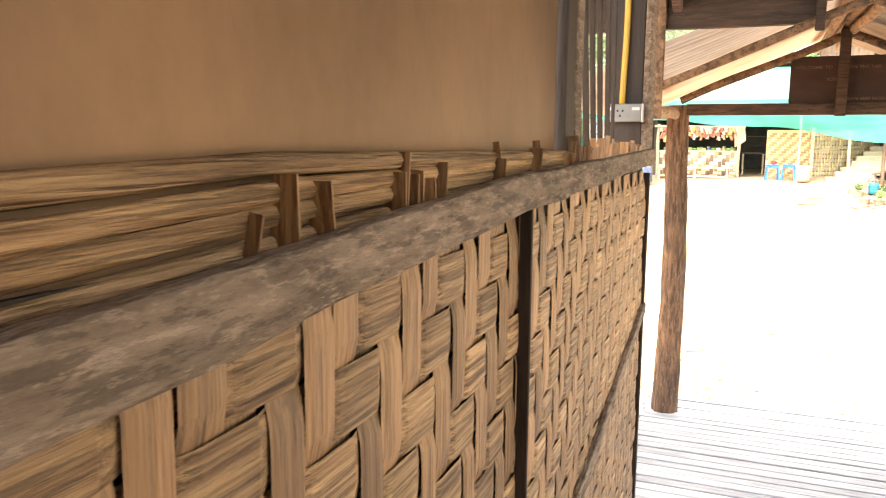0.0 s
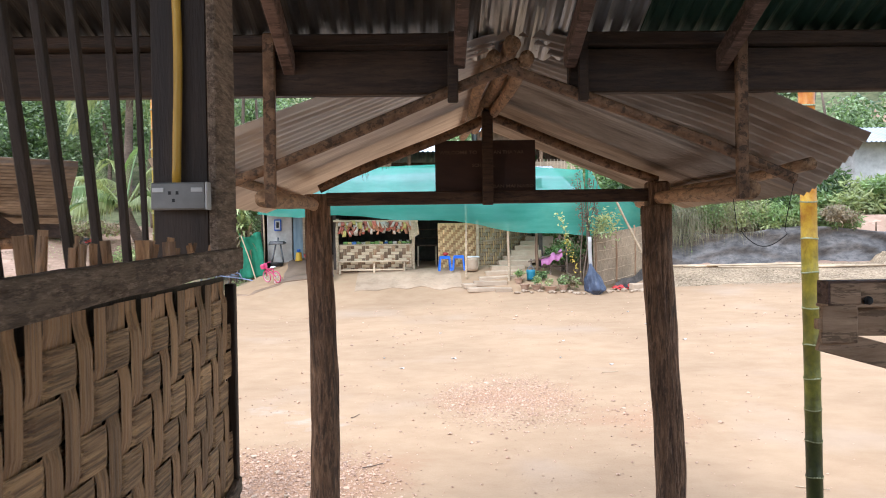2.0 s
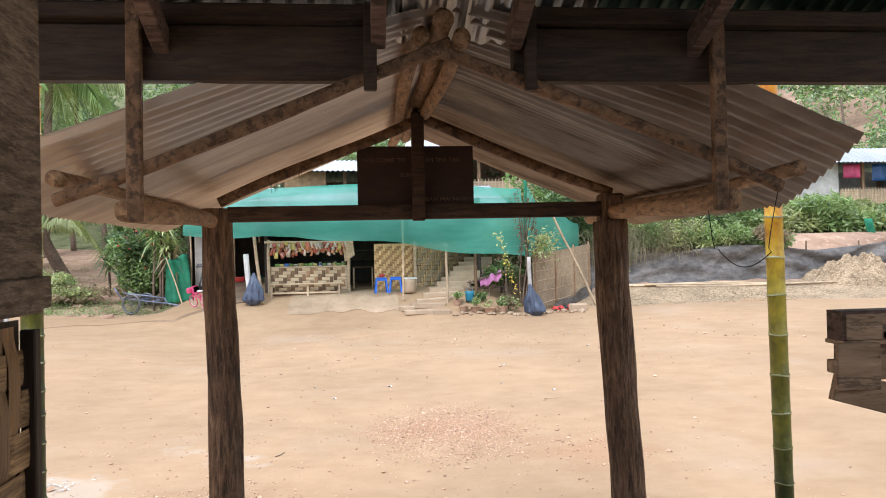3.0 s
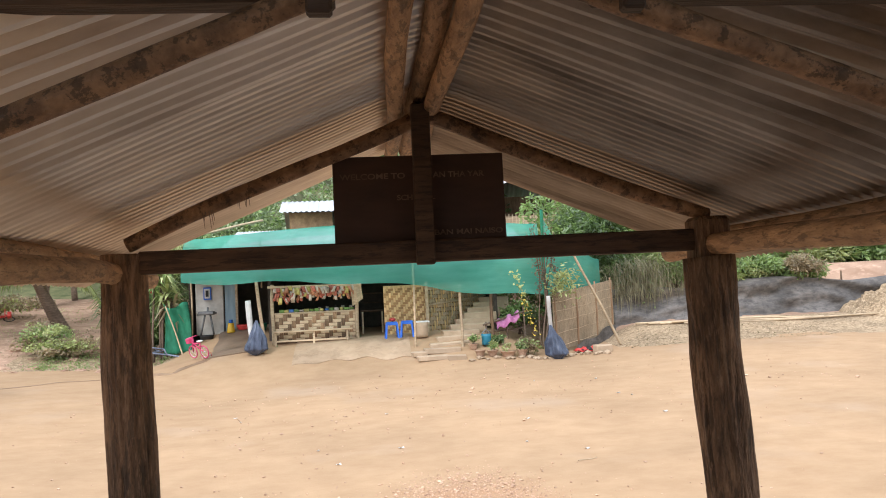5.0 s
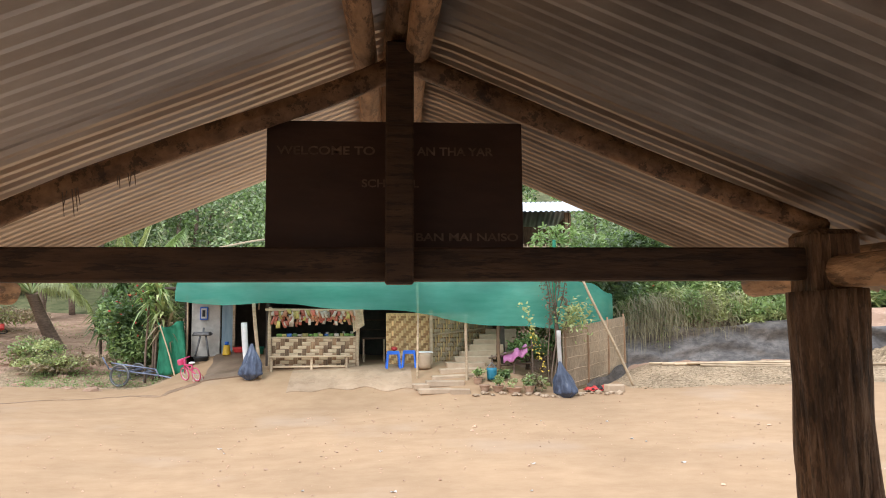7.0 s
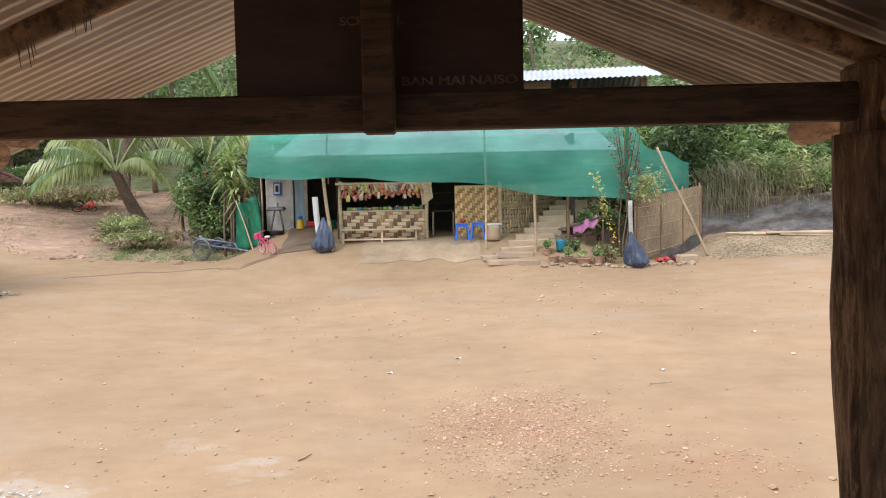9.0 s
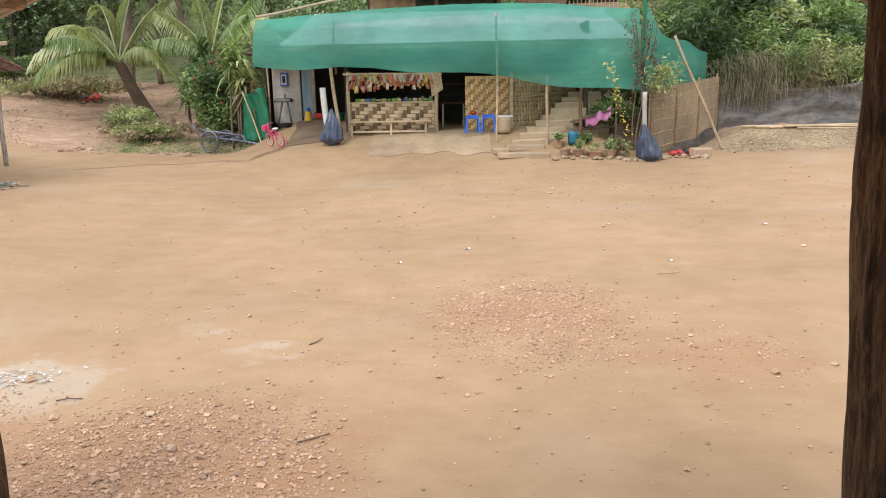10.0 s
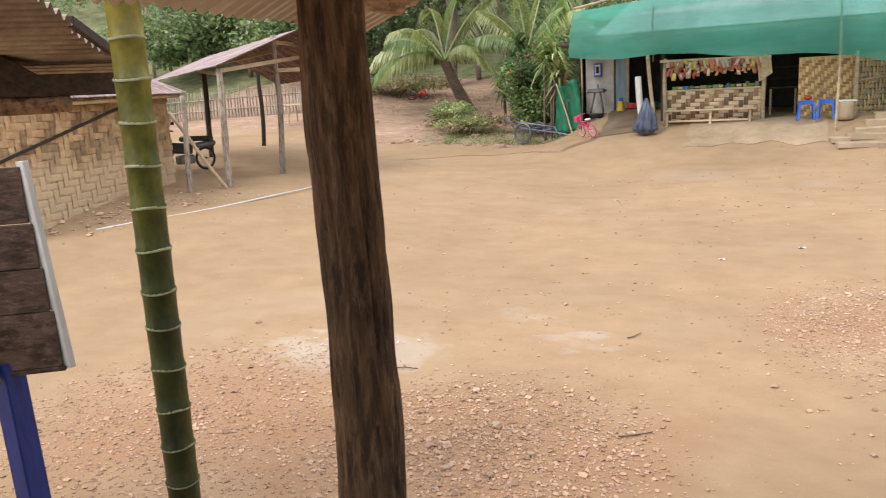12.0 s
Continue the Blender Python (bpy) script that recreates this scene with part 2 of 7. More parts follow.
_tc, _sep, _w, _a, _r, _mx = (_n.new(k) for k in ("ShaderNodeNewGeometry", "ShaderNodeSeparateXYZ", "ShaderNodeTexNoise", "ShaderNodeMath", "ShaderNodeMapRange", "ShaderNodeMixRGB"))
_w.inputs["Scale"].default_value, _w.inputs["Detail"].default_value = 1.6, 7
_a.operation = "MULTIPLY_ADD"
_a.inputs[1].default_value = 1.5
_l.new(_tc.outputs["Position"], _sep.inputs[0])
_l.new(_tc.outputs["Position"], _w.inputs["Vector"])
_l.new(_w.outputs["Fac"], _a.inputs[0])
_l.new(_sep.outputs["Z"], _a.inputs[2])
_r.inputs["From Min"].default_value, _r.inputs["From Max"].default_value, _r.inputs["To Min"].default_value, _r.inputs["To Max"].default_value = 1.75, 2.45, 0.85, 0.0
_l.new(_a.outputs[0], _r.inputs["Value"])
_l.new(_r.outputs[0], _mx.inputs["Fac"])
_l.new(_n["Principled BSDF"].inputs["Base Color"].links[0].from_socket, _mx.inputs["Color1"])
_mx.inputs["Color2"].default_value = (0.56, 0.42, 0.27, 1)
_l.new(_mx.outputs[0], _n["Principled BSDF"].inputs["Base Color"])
WHITEPAINT = material("chalky_white_paint", (0.55, 0.54, 0.52), (0.78, 0.77, 0.75), 4, 0.7, 0.2, (1, 1, 1), 0.25)
LETTER = material("faded_letter_paint", (0.11, 0.07, 0.048), (0.26, 0.17, 0.12), 40, 0.8, 0.2, (1, 1, 1), 0.4)
SIGNBROWN = material("brown_painted_board", (0.035, 0.017, 0.011), (0.062, 0.03, 0.02), 5, 0.55, 0.15, (1, 3, 3), 0.25)
PLASTICGREY = material("grey_white_plastic", (0.18, 0.175, 0.16), (0.26, 0.25, 0.235), 14, 0.45, 0.05, (1, 1, 1), 0.3)
YELLOWPIPE = material("yellow_conduit", (0.42, 0.24, 0.02), (0.62, 0.38, 0.04), 10, 0.4, 0.05, (1, 1, 0.3), 0.25)
BLACK = material("black_rubber", (0.01, 0.01, 0.01), (0.03, 0.03, 0.03), 20, 0.6, 0.1)
BLUEPAINT = material("deep_blue_paint", (0.012, 0.03, 0.19), (0.028, 0.06, 0.36), 8, 0.4, 0.15, (3, 3, 0.7), 0.35)
GREYBOARD = material("greying_board", (0.09, 0.05, 0.036), (0.24, 0.15, 0.112), 5, 0.75, 0.35, (0.8, 3, 5), 0.4, cracks=0.5, flecks=0.2)
TANPLANK = material("tan_rough_plank", (0.30, 0.185, 0.105), (0.60, 0.41, 0.26), 6, 0.8, 0.4, (0.8, 5, 5), 0.35, cracks=0.5)
STONE = material("pale_gravel", (0.46, 0.28, 0.175), (0.66, 0.46, 0.33), 9, 0.9, 0.3, (1, 1, 1), 0.1, vary=0.35, island=True, gloss=0.2)
REDROOF = material("rusty_red_sheet", (0.16, 0.065, 0.05), (0.42, 0.33, 0.34), 2.2, 0.45, 0.15, (0.45, 3.2, 0.6), 0.35, metal=0.3, cracks=0.35, flecks=0.45)
WHITEROOF = material("pale_zinc_sheet", (0.33, 0.35, 0.38), (0.54, 0.57, 0.61), 1.2, 0.5, 0.15, (3, 0.5, 1), 0.3, metal=0.2)
# dark tone holds the shop's interior shade; also covers the far hut's roof
DIM = material("interior_shade_board", (0.05, 0.04, 0.032), (0.13, 0.10, 0.08), 3, 0.85, 0.2)
PLASTER = material("stained_plaster", (0.42, 0.39, 0.35), (0.66, 0.63, 0.58), 3, 0.9, 0.3, (1, 1, 1), 0.35)
BLUEDOOR = material("pale_blue_door", (0.20, 0.30, 0.38), (0.34, 0.45, 0.52), 3, 0.6, 0.15, (3, 3, 0.5), 0.3)
GREENCLOTH = see_through(material("green_cloth", (0.02, 0.16, 0.085), (0.05, 0.30, 0.17), 5, 0.8, 0.3), 0, 0.2, (0.05, 0.35, 0.2))
NAVYBAG = material("dark_blue_plastic_bag", (0.035, 0.045, 0.075), (0.10, 0.125, 0.19), 6, 0.28, 0.9, (1, 1, 1), 0.3)
LILAC = material("lilac_pink_cloth", (0.50, 0.13, 0.34), (0.74, 0.32, 0.55), 6, 0.8, 0.2)
PINK = material("pink_plastic", (0.62, 0.05, 0.16), (0.80, 0.12, 0.26), 8, 0.4, 0.05)
BLUEPLASTIC = material("blue_plastic", (0.02, 0.10, 0.5), (0.04, 0.17, 0.68), 8, 0.35, 0.05, grime=0.15)
YELLOW = material("yellow_plastic", (0.6, 0.36, 0.02), (0.75, 0.48, 0.04), 8, 0.4, 0.05)
RED = material("red_plastic", (0.42, 0.03, 0.03), (0.6, 0.06, 0.05), 8, 0.45, 0.05)
TEAL = material("teal_bucket_plastic", (0.02, 0.16, 0.24), (0.04, 0.24, 0.34), 8, 0.45, 0.05)
STEEL = material("dull_steel", (0.12, 0.125, 0.13), (0.26, 0.265, 0.27), 10, 0.45, 0.1, metal=0.6)
BLUESTEEL = material("worn_blue_grey_steel", (0.10, 0.125, 0.22), (0.27, 0.30, 0.38), 10, 0.5, 0.15)
REED = material("woven_reed_mat", (0.26, 0.19, 0.115), (0.48, 0.37, 0.24), 4, 0.85, 0.5, (12, 12, 1.5), 0.35, cracks=0.35)
TARP = material("dusty_black_tarp", (0.075, 0.07, 0.068), (0.21, 0.187, 0.168), 3.4, 0.55, 0.8, (1.0, 1, 2.2), 0.45, cracks=0.3)
CONCRETE = material("dusty_concrete", (0.38, 0.275, 0.18), (0.54, 0.41, 0.285), 2.5, 0.9, 0.3, (1, 1, 1), 0.3)
APRON = material("dust_covered_concrete", (0.35, 0.245, 0.155), (0.44, 0.32, 0.215), 3, 0.92, 0.5, (1, 1, 1), 0.25, 20, gloss=0.15, cracks=0.12)
WETCONCRETE = material("damp_concrete", (0.17, 0.115, 0.075), (0.30, 0.215, 0.15), 2, 0.5, 0.2, (1, 1, 1), 0.35)
TERRACOTTA = material("dusty_clay_pot", (0.32, 0.19, 0.12), (0.48, 0.32, 0.22), 6, 0.85, 0.2)
GREYPOLE = material("grey_weathered_pole", (0.27, 0.22, 0.17), (0.54, 0.46, 0.37), 6, 0.8, 0.4, (4, 4, 0.7), 0.3, vary=0.2, cracks=0.5)
DAMPSOIL = material("damp_soil", (0.17, 0.105, 0.06), (0.33, 0.215, 0.13), 3, 0.7, 0.4, (1, 1, 1), 0.3, 20, gloss=0.3)
BARK = material("palm_bark", (0.10, 0.07, 0.05), (0.25, 0.18, 0.13), 8, 0.9, 0.6, (1, 1, 3), 0.4)


def leaf(name, dark, light, tint):
    return see_through(material(name, dark, light, 1.3, 0.34, 0.05, (1, 1, 1), 0.4, 4, vary=0.6, island=True, gloss=0.5), 0, 0.3, tint)


LEAFDARK = leaf("dark_leaf", (0.045, 0.075, 0.034), (0.16, 0.235, 0.10), (0.24, 0.38, 0.10))
LEAFMID = leaf("mid_leaf", (0.16, 0.235, 0.085), (0.38, 0.50, 0.20), (0.38, 0.55, 0.15))
LEAFPALE = leaf("pale_leaf", (0.28, 0.33, 0.13), (0.58, 0.62, 0.30), (0.54, 0.62, 0.20))
FOREST = leaf("far_forest_leaf", (0.17, 0.235, 0.12), (0.48, 0.56, 0.31), (0.26, 0.36, 0.13))
STRAW = leaf("dry_grass", (0.24, 0.185, 0.11), (0.50, 0.40, 0.25), (0.4, 0.33, 0.18))
FLOWER = material("red_flower", (0.5, 0.03, 0.03), (0.7, 0.07, 0.05), 8, 0.5, 0.05)
YELLOWFLOWER = material("yellow_flower", (0.6, 0.42, 0.05), (0.78, 0.6, 0.12), 8, 0.5, 0.05)
CLOTHS = [material("packet_foil_" + n, tuple(v * 0.7 for v in c), c, 20, 0.4, 0.2, vary=0.3) for n, c in (("orange", (0.64, 0.30, 0.17)), ("red", (0.56, 0.17, 0.12)), ("cream", (0.72, 0.62, 0.52)), ("green", (0.2, 0.34, 0.08)), ("blue", (0.06, 0.16, 0.42)), ("yellow", (0.60, 0.50, 0.16)))]


# ---- mesh helpers
def mesh_from(name, bm, mat, smooth=False):
    me = bpy.data.meshes.new(name)
    bmesh.ops.recalc_face_normals(bm, faces=bm.faces[:])
    bm.to_mesh(me)
    bm.free()
    for m in (mat if isinstance(mat, (list, tuple)) else [mat]):
        me.materials.append(m)
    if smooth:
        for p in me.polygons:
            p.use_smooth = True
    return me


def part(name, bm, mat, parent=None, label="", smooth=False):
    ob = new(name, mesh_from(name, bm, mat, smooth))
    if parent:
        ob.parent = parent
        ob.matrix_parent_inverse = Matrix.Identity(4)
    if label:
        ob["label"] = label
    return ob


def thing(name, label, category, group="", kind=""):
    return tagged(new(name), label, category, group, kind)


def single(name, bm, mat, label, category, group="", kind="", smooth=False):
    return tagged(part(name, bm, mat, None, "", smooth), label, category, group, kind)


def box(bm, size, m=None, bevel=0.0, wob=0.0):
    """A block of that size round the place m, with worn edges."""
    g = bmesh.ops.create_cube(bm, size=1.0)
    vs = g["verts"]
    bmesh.ops.scale(bm, vec=size, verts=vs)
    if bevel:
        es = list({e for v in vs for e in v.link_edges})
        r = bmesh.ops.bevel(bm, geom=es, offset=bevel, segments=1, affect="EDGES", profile=0.5)
        vs = list({v for f in r["faces"] for v in f.verts} | {v for v in vs if v.is_valid})
    if wob:
        for v in vs:
            v.co += Vector([random.uniform(-wob, wob) for _ in range(3)])
    if m is not None:
        bmesh.ops.transform(bm, matrix=m, verts=vs)
    return vs


def beam(bm, a, b, w, h, bevel=0.006, wob=0.0, cuts=0):
    """A squared timber from a to b; w across, h upwards."""
    a, b = Vector(a), Vector(b)
    d = b - a
    y = d.normalized()
    up = Vector((0, 0, 1)) if abs(y.z) < 0.95 else Vector((0, 1, 0))
    x = y.cross(up).normalized()
    z = x.cross(y)
    m = Matrix(((x.x, y.x, z.x, 0), (x.y, y.y, z.y, 0), (x.z, y.z, z.z, 0), (0, 0, 0, 1)))
    m.translation = (a + b) / 2
    return box(bm, (w, d.length, h), m, bevel, wob)


def pole(bm, pts, r0, r1=None, sides=12, rings=16, knot=0.06, bend=0.012, seed=1, crack=0.0):
    """A round, slightly crooked pole through pts, with swellings."""
    r1 = r0 if r1 is None else r1
    P = [Vector(p) for p in pts]
    seg = [(b - a).length for a, b in zip(P, P[1:])]
    total = sum(seg)
    loops = []
    for i in range(rings + 1):
        s = total * i / rings
        k = 0
        while k < len(seg) - 1 and s > seg[k] + 1e-9:
            s -= seg[k]
            k += 1
        d = (P[k + 1] - P[k]).normalized()
        c = P[k].lerp(P[k + 1], min(1, s / seg[k]))
        up = Vector((0, 0, 1)) if abs(d.z) < 0.9 else Vector((0, 1, 0))
        x = d.cross(up).normalized()
        z = x.cross(d)
        f = i / rings
        r = r0 + (r1 - r0) * f
        off = x * bend * math.sin(f * 7 + seed) + z * bend * math.cos(f * 5 + seed * 2)
        ring = []
        for j in range(sides):
            a = 2 * math.pi * j / sides
            q = r * (1 + knot * noise.noise(Vector((math.cos(a) * 1.3 + seed * 7, math.sin(a) * 1.3, f * total * 4))))
            if crack:
                q -= crack * max(0.0, 1 - 6 * abs(noise.noise(Vector((math.cos(a) * 4 + seed, math.sin(a) * 4, f * total * 0.9))))) + 0.5 * crack * max(0.0, 1 - 5 * abs(noise.noise(Vector((math.cos(a) * 8, math.sin(a) * 8 + seed, f * total * 2.2)))))
            ring.append(bm.verts.new(c + off + x * q * math.cos(a) + z * q * math.sin(a)))
        loops.append(ring)
    for a, b in zip(loops, loops[1:]):
        for j in range(sides):
            bm.faces.new((a[j], a[(j + 1) % sides], b[(j + 1) % sides], b[j]))
    bm.faces.new(loops[0])
    bm.faces.new(list(reversed(loops[-1])))


def grid_sheet(bm, f, nu, nv, thick=0.0):
    """A sheet through f(u, v), 0 to 1 each; thick gives it two faces and an edge."""
    def lay(off):
        rows = []
        for i in range(nu + 1):
            row = []
            for j in range(nv + 1):
                u, v = i / nu, j / nv
                p = Vector(f(u, v))
                if off:
                    e = 1e-3
                    n = (Vector(f(u + e, v)) - p).cross(Vector(f(u, v + e)) - p).normalized()
                    p = p + n * off
                row.append(bm.verts.new(p))
            rows.append(row)
        return rows
    A = lay(0)
    for i in range(nu):
        for j in range(nv):
            bm.faces.new((A[i][j], A[i + 1][j], A[i + 1][j + 1], A[i][j + 1]))
    if thick:
        B = lay(thick)
        for i in range(nu):
            for j in range(nv):
                bm.faces.new((B[i][j], B[i][j + 1], B[i + 1][j + 1], B[i + 1][j]))
        for i in range(nu):
            bm.faces.new((A[i][0], B[i][0], B[i + 1][0], A[i + 1][0]))
            bm.faces.new((A[i][nv], A[i + 1][nv], B[i + 1][nv], B[i][nv]))
        for j in range(nv):
            bm.faces.new((A[0][j], A[0][j + 1], B[0][j + 1], B[0][j]))
            bm.faces.new((A[nu][j], B[nu][j], B[nu][j + 1], A[nu][j + 1]))


def corrugated(bm, a, u, v, pitch=0.076, amp=0.009, thick=0.0015, nu=6, sag=0.0):
    """A corrugated sheet: corner a, u along the waves, v across them."""
    a, u, v = Vector(a), Vector(u), Vector(v)
    n = u.cross(v).normalized()
    waves = max(2, round(v.length / pitch))
    def f(s, t):
        return a + u * s + v * t + n * (amp * math.cos(2 * math.pi * waves * t) + sag * math.sin(math.pi * s) + 0.004 * noise.noise(Vector((s * 3, t * 3, a.x + a.y))))
    grid_sheet(bm, f, nu, waves * 6, thick)


def scatter_leaves(name, places, sizes, mat, parent=None, flat=0.0, long=1.9, seed=0, label=""):
    """Many small bent leaves in one mesh, at the places given."""
    rng = np.random.default_rng(seed)
    P = np.asarray(places, float)
    n = len(P)
    s = np.asarray(sizes, float).reshape(-1, 1) * np.ones((n, 1))
    d = rng.normal(size=(n, 3))
    d[:, 2] = d[:, 2] * (1 - flat) - 0.25
    d /= np.linalg.norm(d, axis=1, keepdims=True)
    w = np.cross(d, rng.normal(size=(n, 3)))
    w /= np.linalg.norm(w, axis=1, keepdims=True)
    q = np.cross(d, w)
    V = np.empty((n, 5, 3))
    V[:, 0] = P
    V[:, 1] = P + d * s * long * 0.45 + w * s * 0.5
    V[:, 2] = P + d * s * long - q * s * 0.25
    V[:, 3] = P + d * s * long * 0.45 - w * s * 0.5
    V[:, 4] = P + d * s * long * 0.45 + q * s * 0.18
    i = np.arange(n)[:, None] * 5
    faces = np.concatenate([i + [0, 1, 4], i + [1, 2, 4], i + [2, 3, 4], i + [3, 0, 4]])
    me = bpy.data.meshes.new(name)
    me.from_pydata(V.reshape(-1, 3).tolist(), [], faces.tolist())
    me.materials.append(mat)
    ob = new(name, me)
    if parent:
        ob.parent = parent
    if label:
        ob["label"] = label
    return ob


# ---- ground: one sheet to the horizon, lowest at the porch, rising to the shop and to wooded hills
def step01(a, b, x):
    t = min(1, max(0, (x - a) / (b - a)))
    return t * t * (3 - 2 * t)


def ground_z(x, y):
    f = min(max(y - 8, 0), 20)
    z = -0.3 + 0.045 * f + 0.035 * max(-14, min(x, 9)) * f / 18
    z += 0.75 * step01(21.8, 25.0, y) * step01(-7.5, -3.5, x) * step01(5.0, 3.0, x)
    z += 0.45 * step01(25.2, 27.5, y) * step01(-7.0, -5.0, x) * step01(0.0, -2.5, x)
    z += 0.08 * max(0, min(-4 - x, 14)) * step01(8, 15, y)
    z += 0.2 * max(0, min(y, 60) - 27.0) * step01(-4, -8, x)
    z += 0.36 * step01(23.4, 25.5, y) * step01(6.6, 8.2, x) * step01(30, 20, x)
    z += 1.5 * step01(25.9, 27.4, y - 0.02 * (x - 8)) * step01(5.5, 7.5, x)
    z += 1.2 * step01(26.5, 30, y) * step01(0.5, 3, x) * step01(8, 6, x)
    z += 17 * step01(36, 95, y) + 24 * step01(80, 220, y)
    z += 12 * step01(30, 90, -x)
    z += 14 * step01(30, 90, x)
    z += 0.028 * noise.noise(Vector((x * 0.35, y * 0.35, 0))) + 0.005 * noise.noise(Vector((x * 1.7, y * 1.7, 3)))
    return z


def axis_steps(lo, hi, near_lo, near_hi, fine, growth):
    v = list(np.arange(near_lo, near_hi + 1e-6, fine))
    s, p = fine, near_hi
    while p < hi:
        s *= growth
        p += s
        v.append(p)
    s, p = fine, near_lo
    while p > lo:
        s *= growth
        p -= s
        v.insert(0, p)
    return v


gx = axis_steps(-600, 600, -14, 14, 0.25, 1.18)
gy = axis_steps(-600, 900, 4, 32, 0.25, 1.18)
gv = [(x, y, ground_z(x, y)) for y in gy for x in gx]
nx = len(gx)
gf = [(j * nx + i, j * nx + i + 1, (j + 1) * nx + i + 1, (j + 1) * nx + i) for j in range(len(gy) - 1) for i in range(nx - 1)]
gm = bpy.data.meshes.new("ground")
gm.from_pydata(gv, [], gf)
for m in (SOIL, SCRUB, BANK, LITTERSOIL):
    gm.materials.append(m)
for p in gm.polygons:
    p.use_smooth = True
    x, y, _ = p.center
    wild = 0.9 * noise.noise(Vector((x * 0.3, y * 0.3, 7)))
    if 36 < x < 54 + 4 * wild and 48 < y < 80 + 6 * wild and abs(x - 0.62 * y - 3.0) < 5 + 3 * wild:
        p.material_index = 2
    elif y > 38 + 2 * wild or x < -27 + wild or x > 27 + wild:
        p.material_index = 1
    elif (x < -11.5 and y > 26.8 + 0.8 * wild + 0.10 * max(0, -9 - x)) or (x < -6.5 and y > 28.6 + wild) or (x > 6.6 and y > 25.8 + 0.3 * wild) or (1 < x < 6.6 and y > 27.3):
        p.material_index = 2
    elif (x > 6.7 + 0.6 * wild and y > 23.5 + 0.7 * wild) or (-11.5 < x < -6.2 and y > 26.3 + 0.5 * wild):
        p.material_index = 3
tagged(new("ground", gm), "pale orange sandy soil yard rising gently", "ground", kind="structure")

# ---- porch: posts, tie beam, king post, rafters, plates, ridge poles
RX, RZ, SL = 0.17, 2.985, 0.413
porch = thing("porch", "open timber gable porch with a corrugated zinc roof", "porch")


def post_shape(bm, x, y, z0, z1, seed, r0, r1, lean, bulge=0.012):
    pts = [(x + lean, y, z0), (x + lean, y, z0 + (z1 - z0) * 0.35), (x + lean * 0.75, y, z0 + (z1 - z0) * 0.62), (x, y, z1)]
    pole(bm, pts, r0, r1, 72, 110, 0.11, bulge, seed, 0.007)


bm = bmesh.new()
post_shape(bm, -0.848, 5.35, -0.35, 2.405, 1.0, 0.098, 0.076, 0.010)
part("post", bm, POST, porch, "crooked round post of dark weathered wood", True)
bm = bmesh.new()
post_shape(bm, 1.20, 5.35, -0.35, 2.31, 2.0, 0.092, 0.09, 0.06)
part("post", bm, POST, porch, "crooked round post of dark weathered wood", True)
bm = bmesh.new()
box(bm, (0.125, 0.12, 0.20), pose(1.205, 5.35, 2.355, 0, 0, 4), 0.014)
part("post_tenon", bm, POST, porch)
bm = bmesh.new()
beam(bm, (-0.80, 5.35, 2.374), (1.15, 5.35, 2.374), 0.05, 0.078, 0.005)
part("tie_beam", bm, BEAM, porch)
bm = bmesh.new()
beam(bm, (0.170, 5.30, 2.325), (0.172, 5.30, 2.885), 0.064, 0.045, 0.004)
part("king_post", bm, BEAM, porch)
for sx in (-1, 1):
    for y, r in ((4.02, 0.025), (5.35, 0.029)):
        bm = bmesh.new()
        if y < 5:
            a, b = (RX - sx * 0.03, y, 2.862), ((-1.13, y, 2.345) if sx < 0 else (1.395, y, 2.365))
        else:
            a, b = (RX - sx * 0.03, y, 2.875), ((-0.84, y, 2.43) if sx < 0 else (1.21, y, 2.46))
        pole(bm, [a, b], r, r * 0.92, 22, 60, 0.15, 0.011, 3 + sx + y, 0.0025)
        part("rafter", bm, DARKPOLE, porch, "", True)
for x, z, y0, y1, r in ((-0.875, 2.315, 3.97, 5.72, 0.038), (1.20, 2.325, 3.98, 5.70, 0.040), (-1.12, 2.41, 3.98, 6.3, 0.028), (1.435, 2.41, 3.97, 6.3, 0.028)):
    bm = bmesh.new()
    pole(bm, [(x, y0, z), (x + 0.01, y1, z + 0.02)], r, r * 0.92, 16, 40, 0.12, 0.012, x * 9)
    part("eave_plate", bm, POLE, porch, "", True)
for x, z, y0, r in ((0.085, 2.885, 3.98, 0.031), (0.172, 2.935, 3.93, 0.036), (0.225, 2.885, 3.98, 0.031)):
    bm = bmesh.new()
    pole(bm, [(x, y0, z), (x, 6.35, z)], r, r * 0.95, 14, 44, 0.14, 0.010, x * 31)
    part("ridge_pole", bm, POLE, porch, "", True)
SEAMS = [4.065, 4.62, 5.22, 5.78, 6.42]
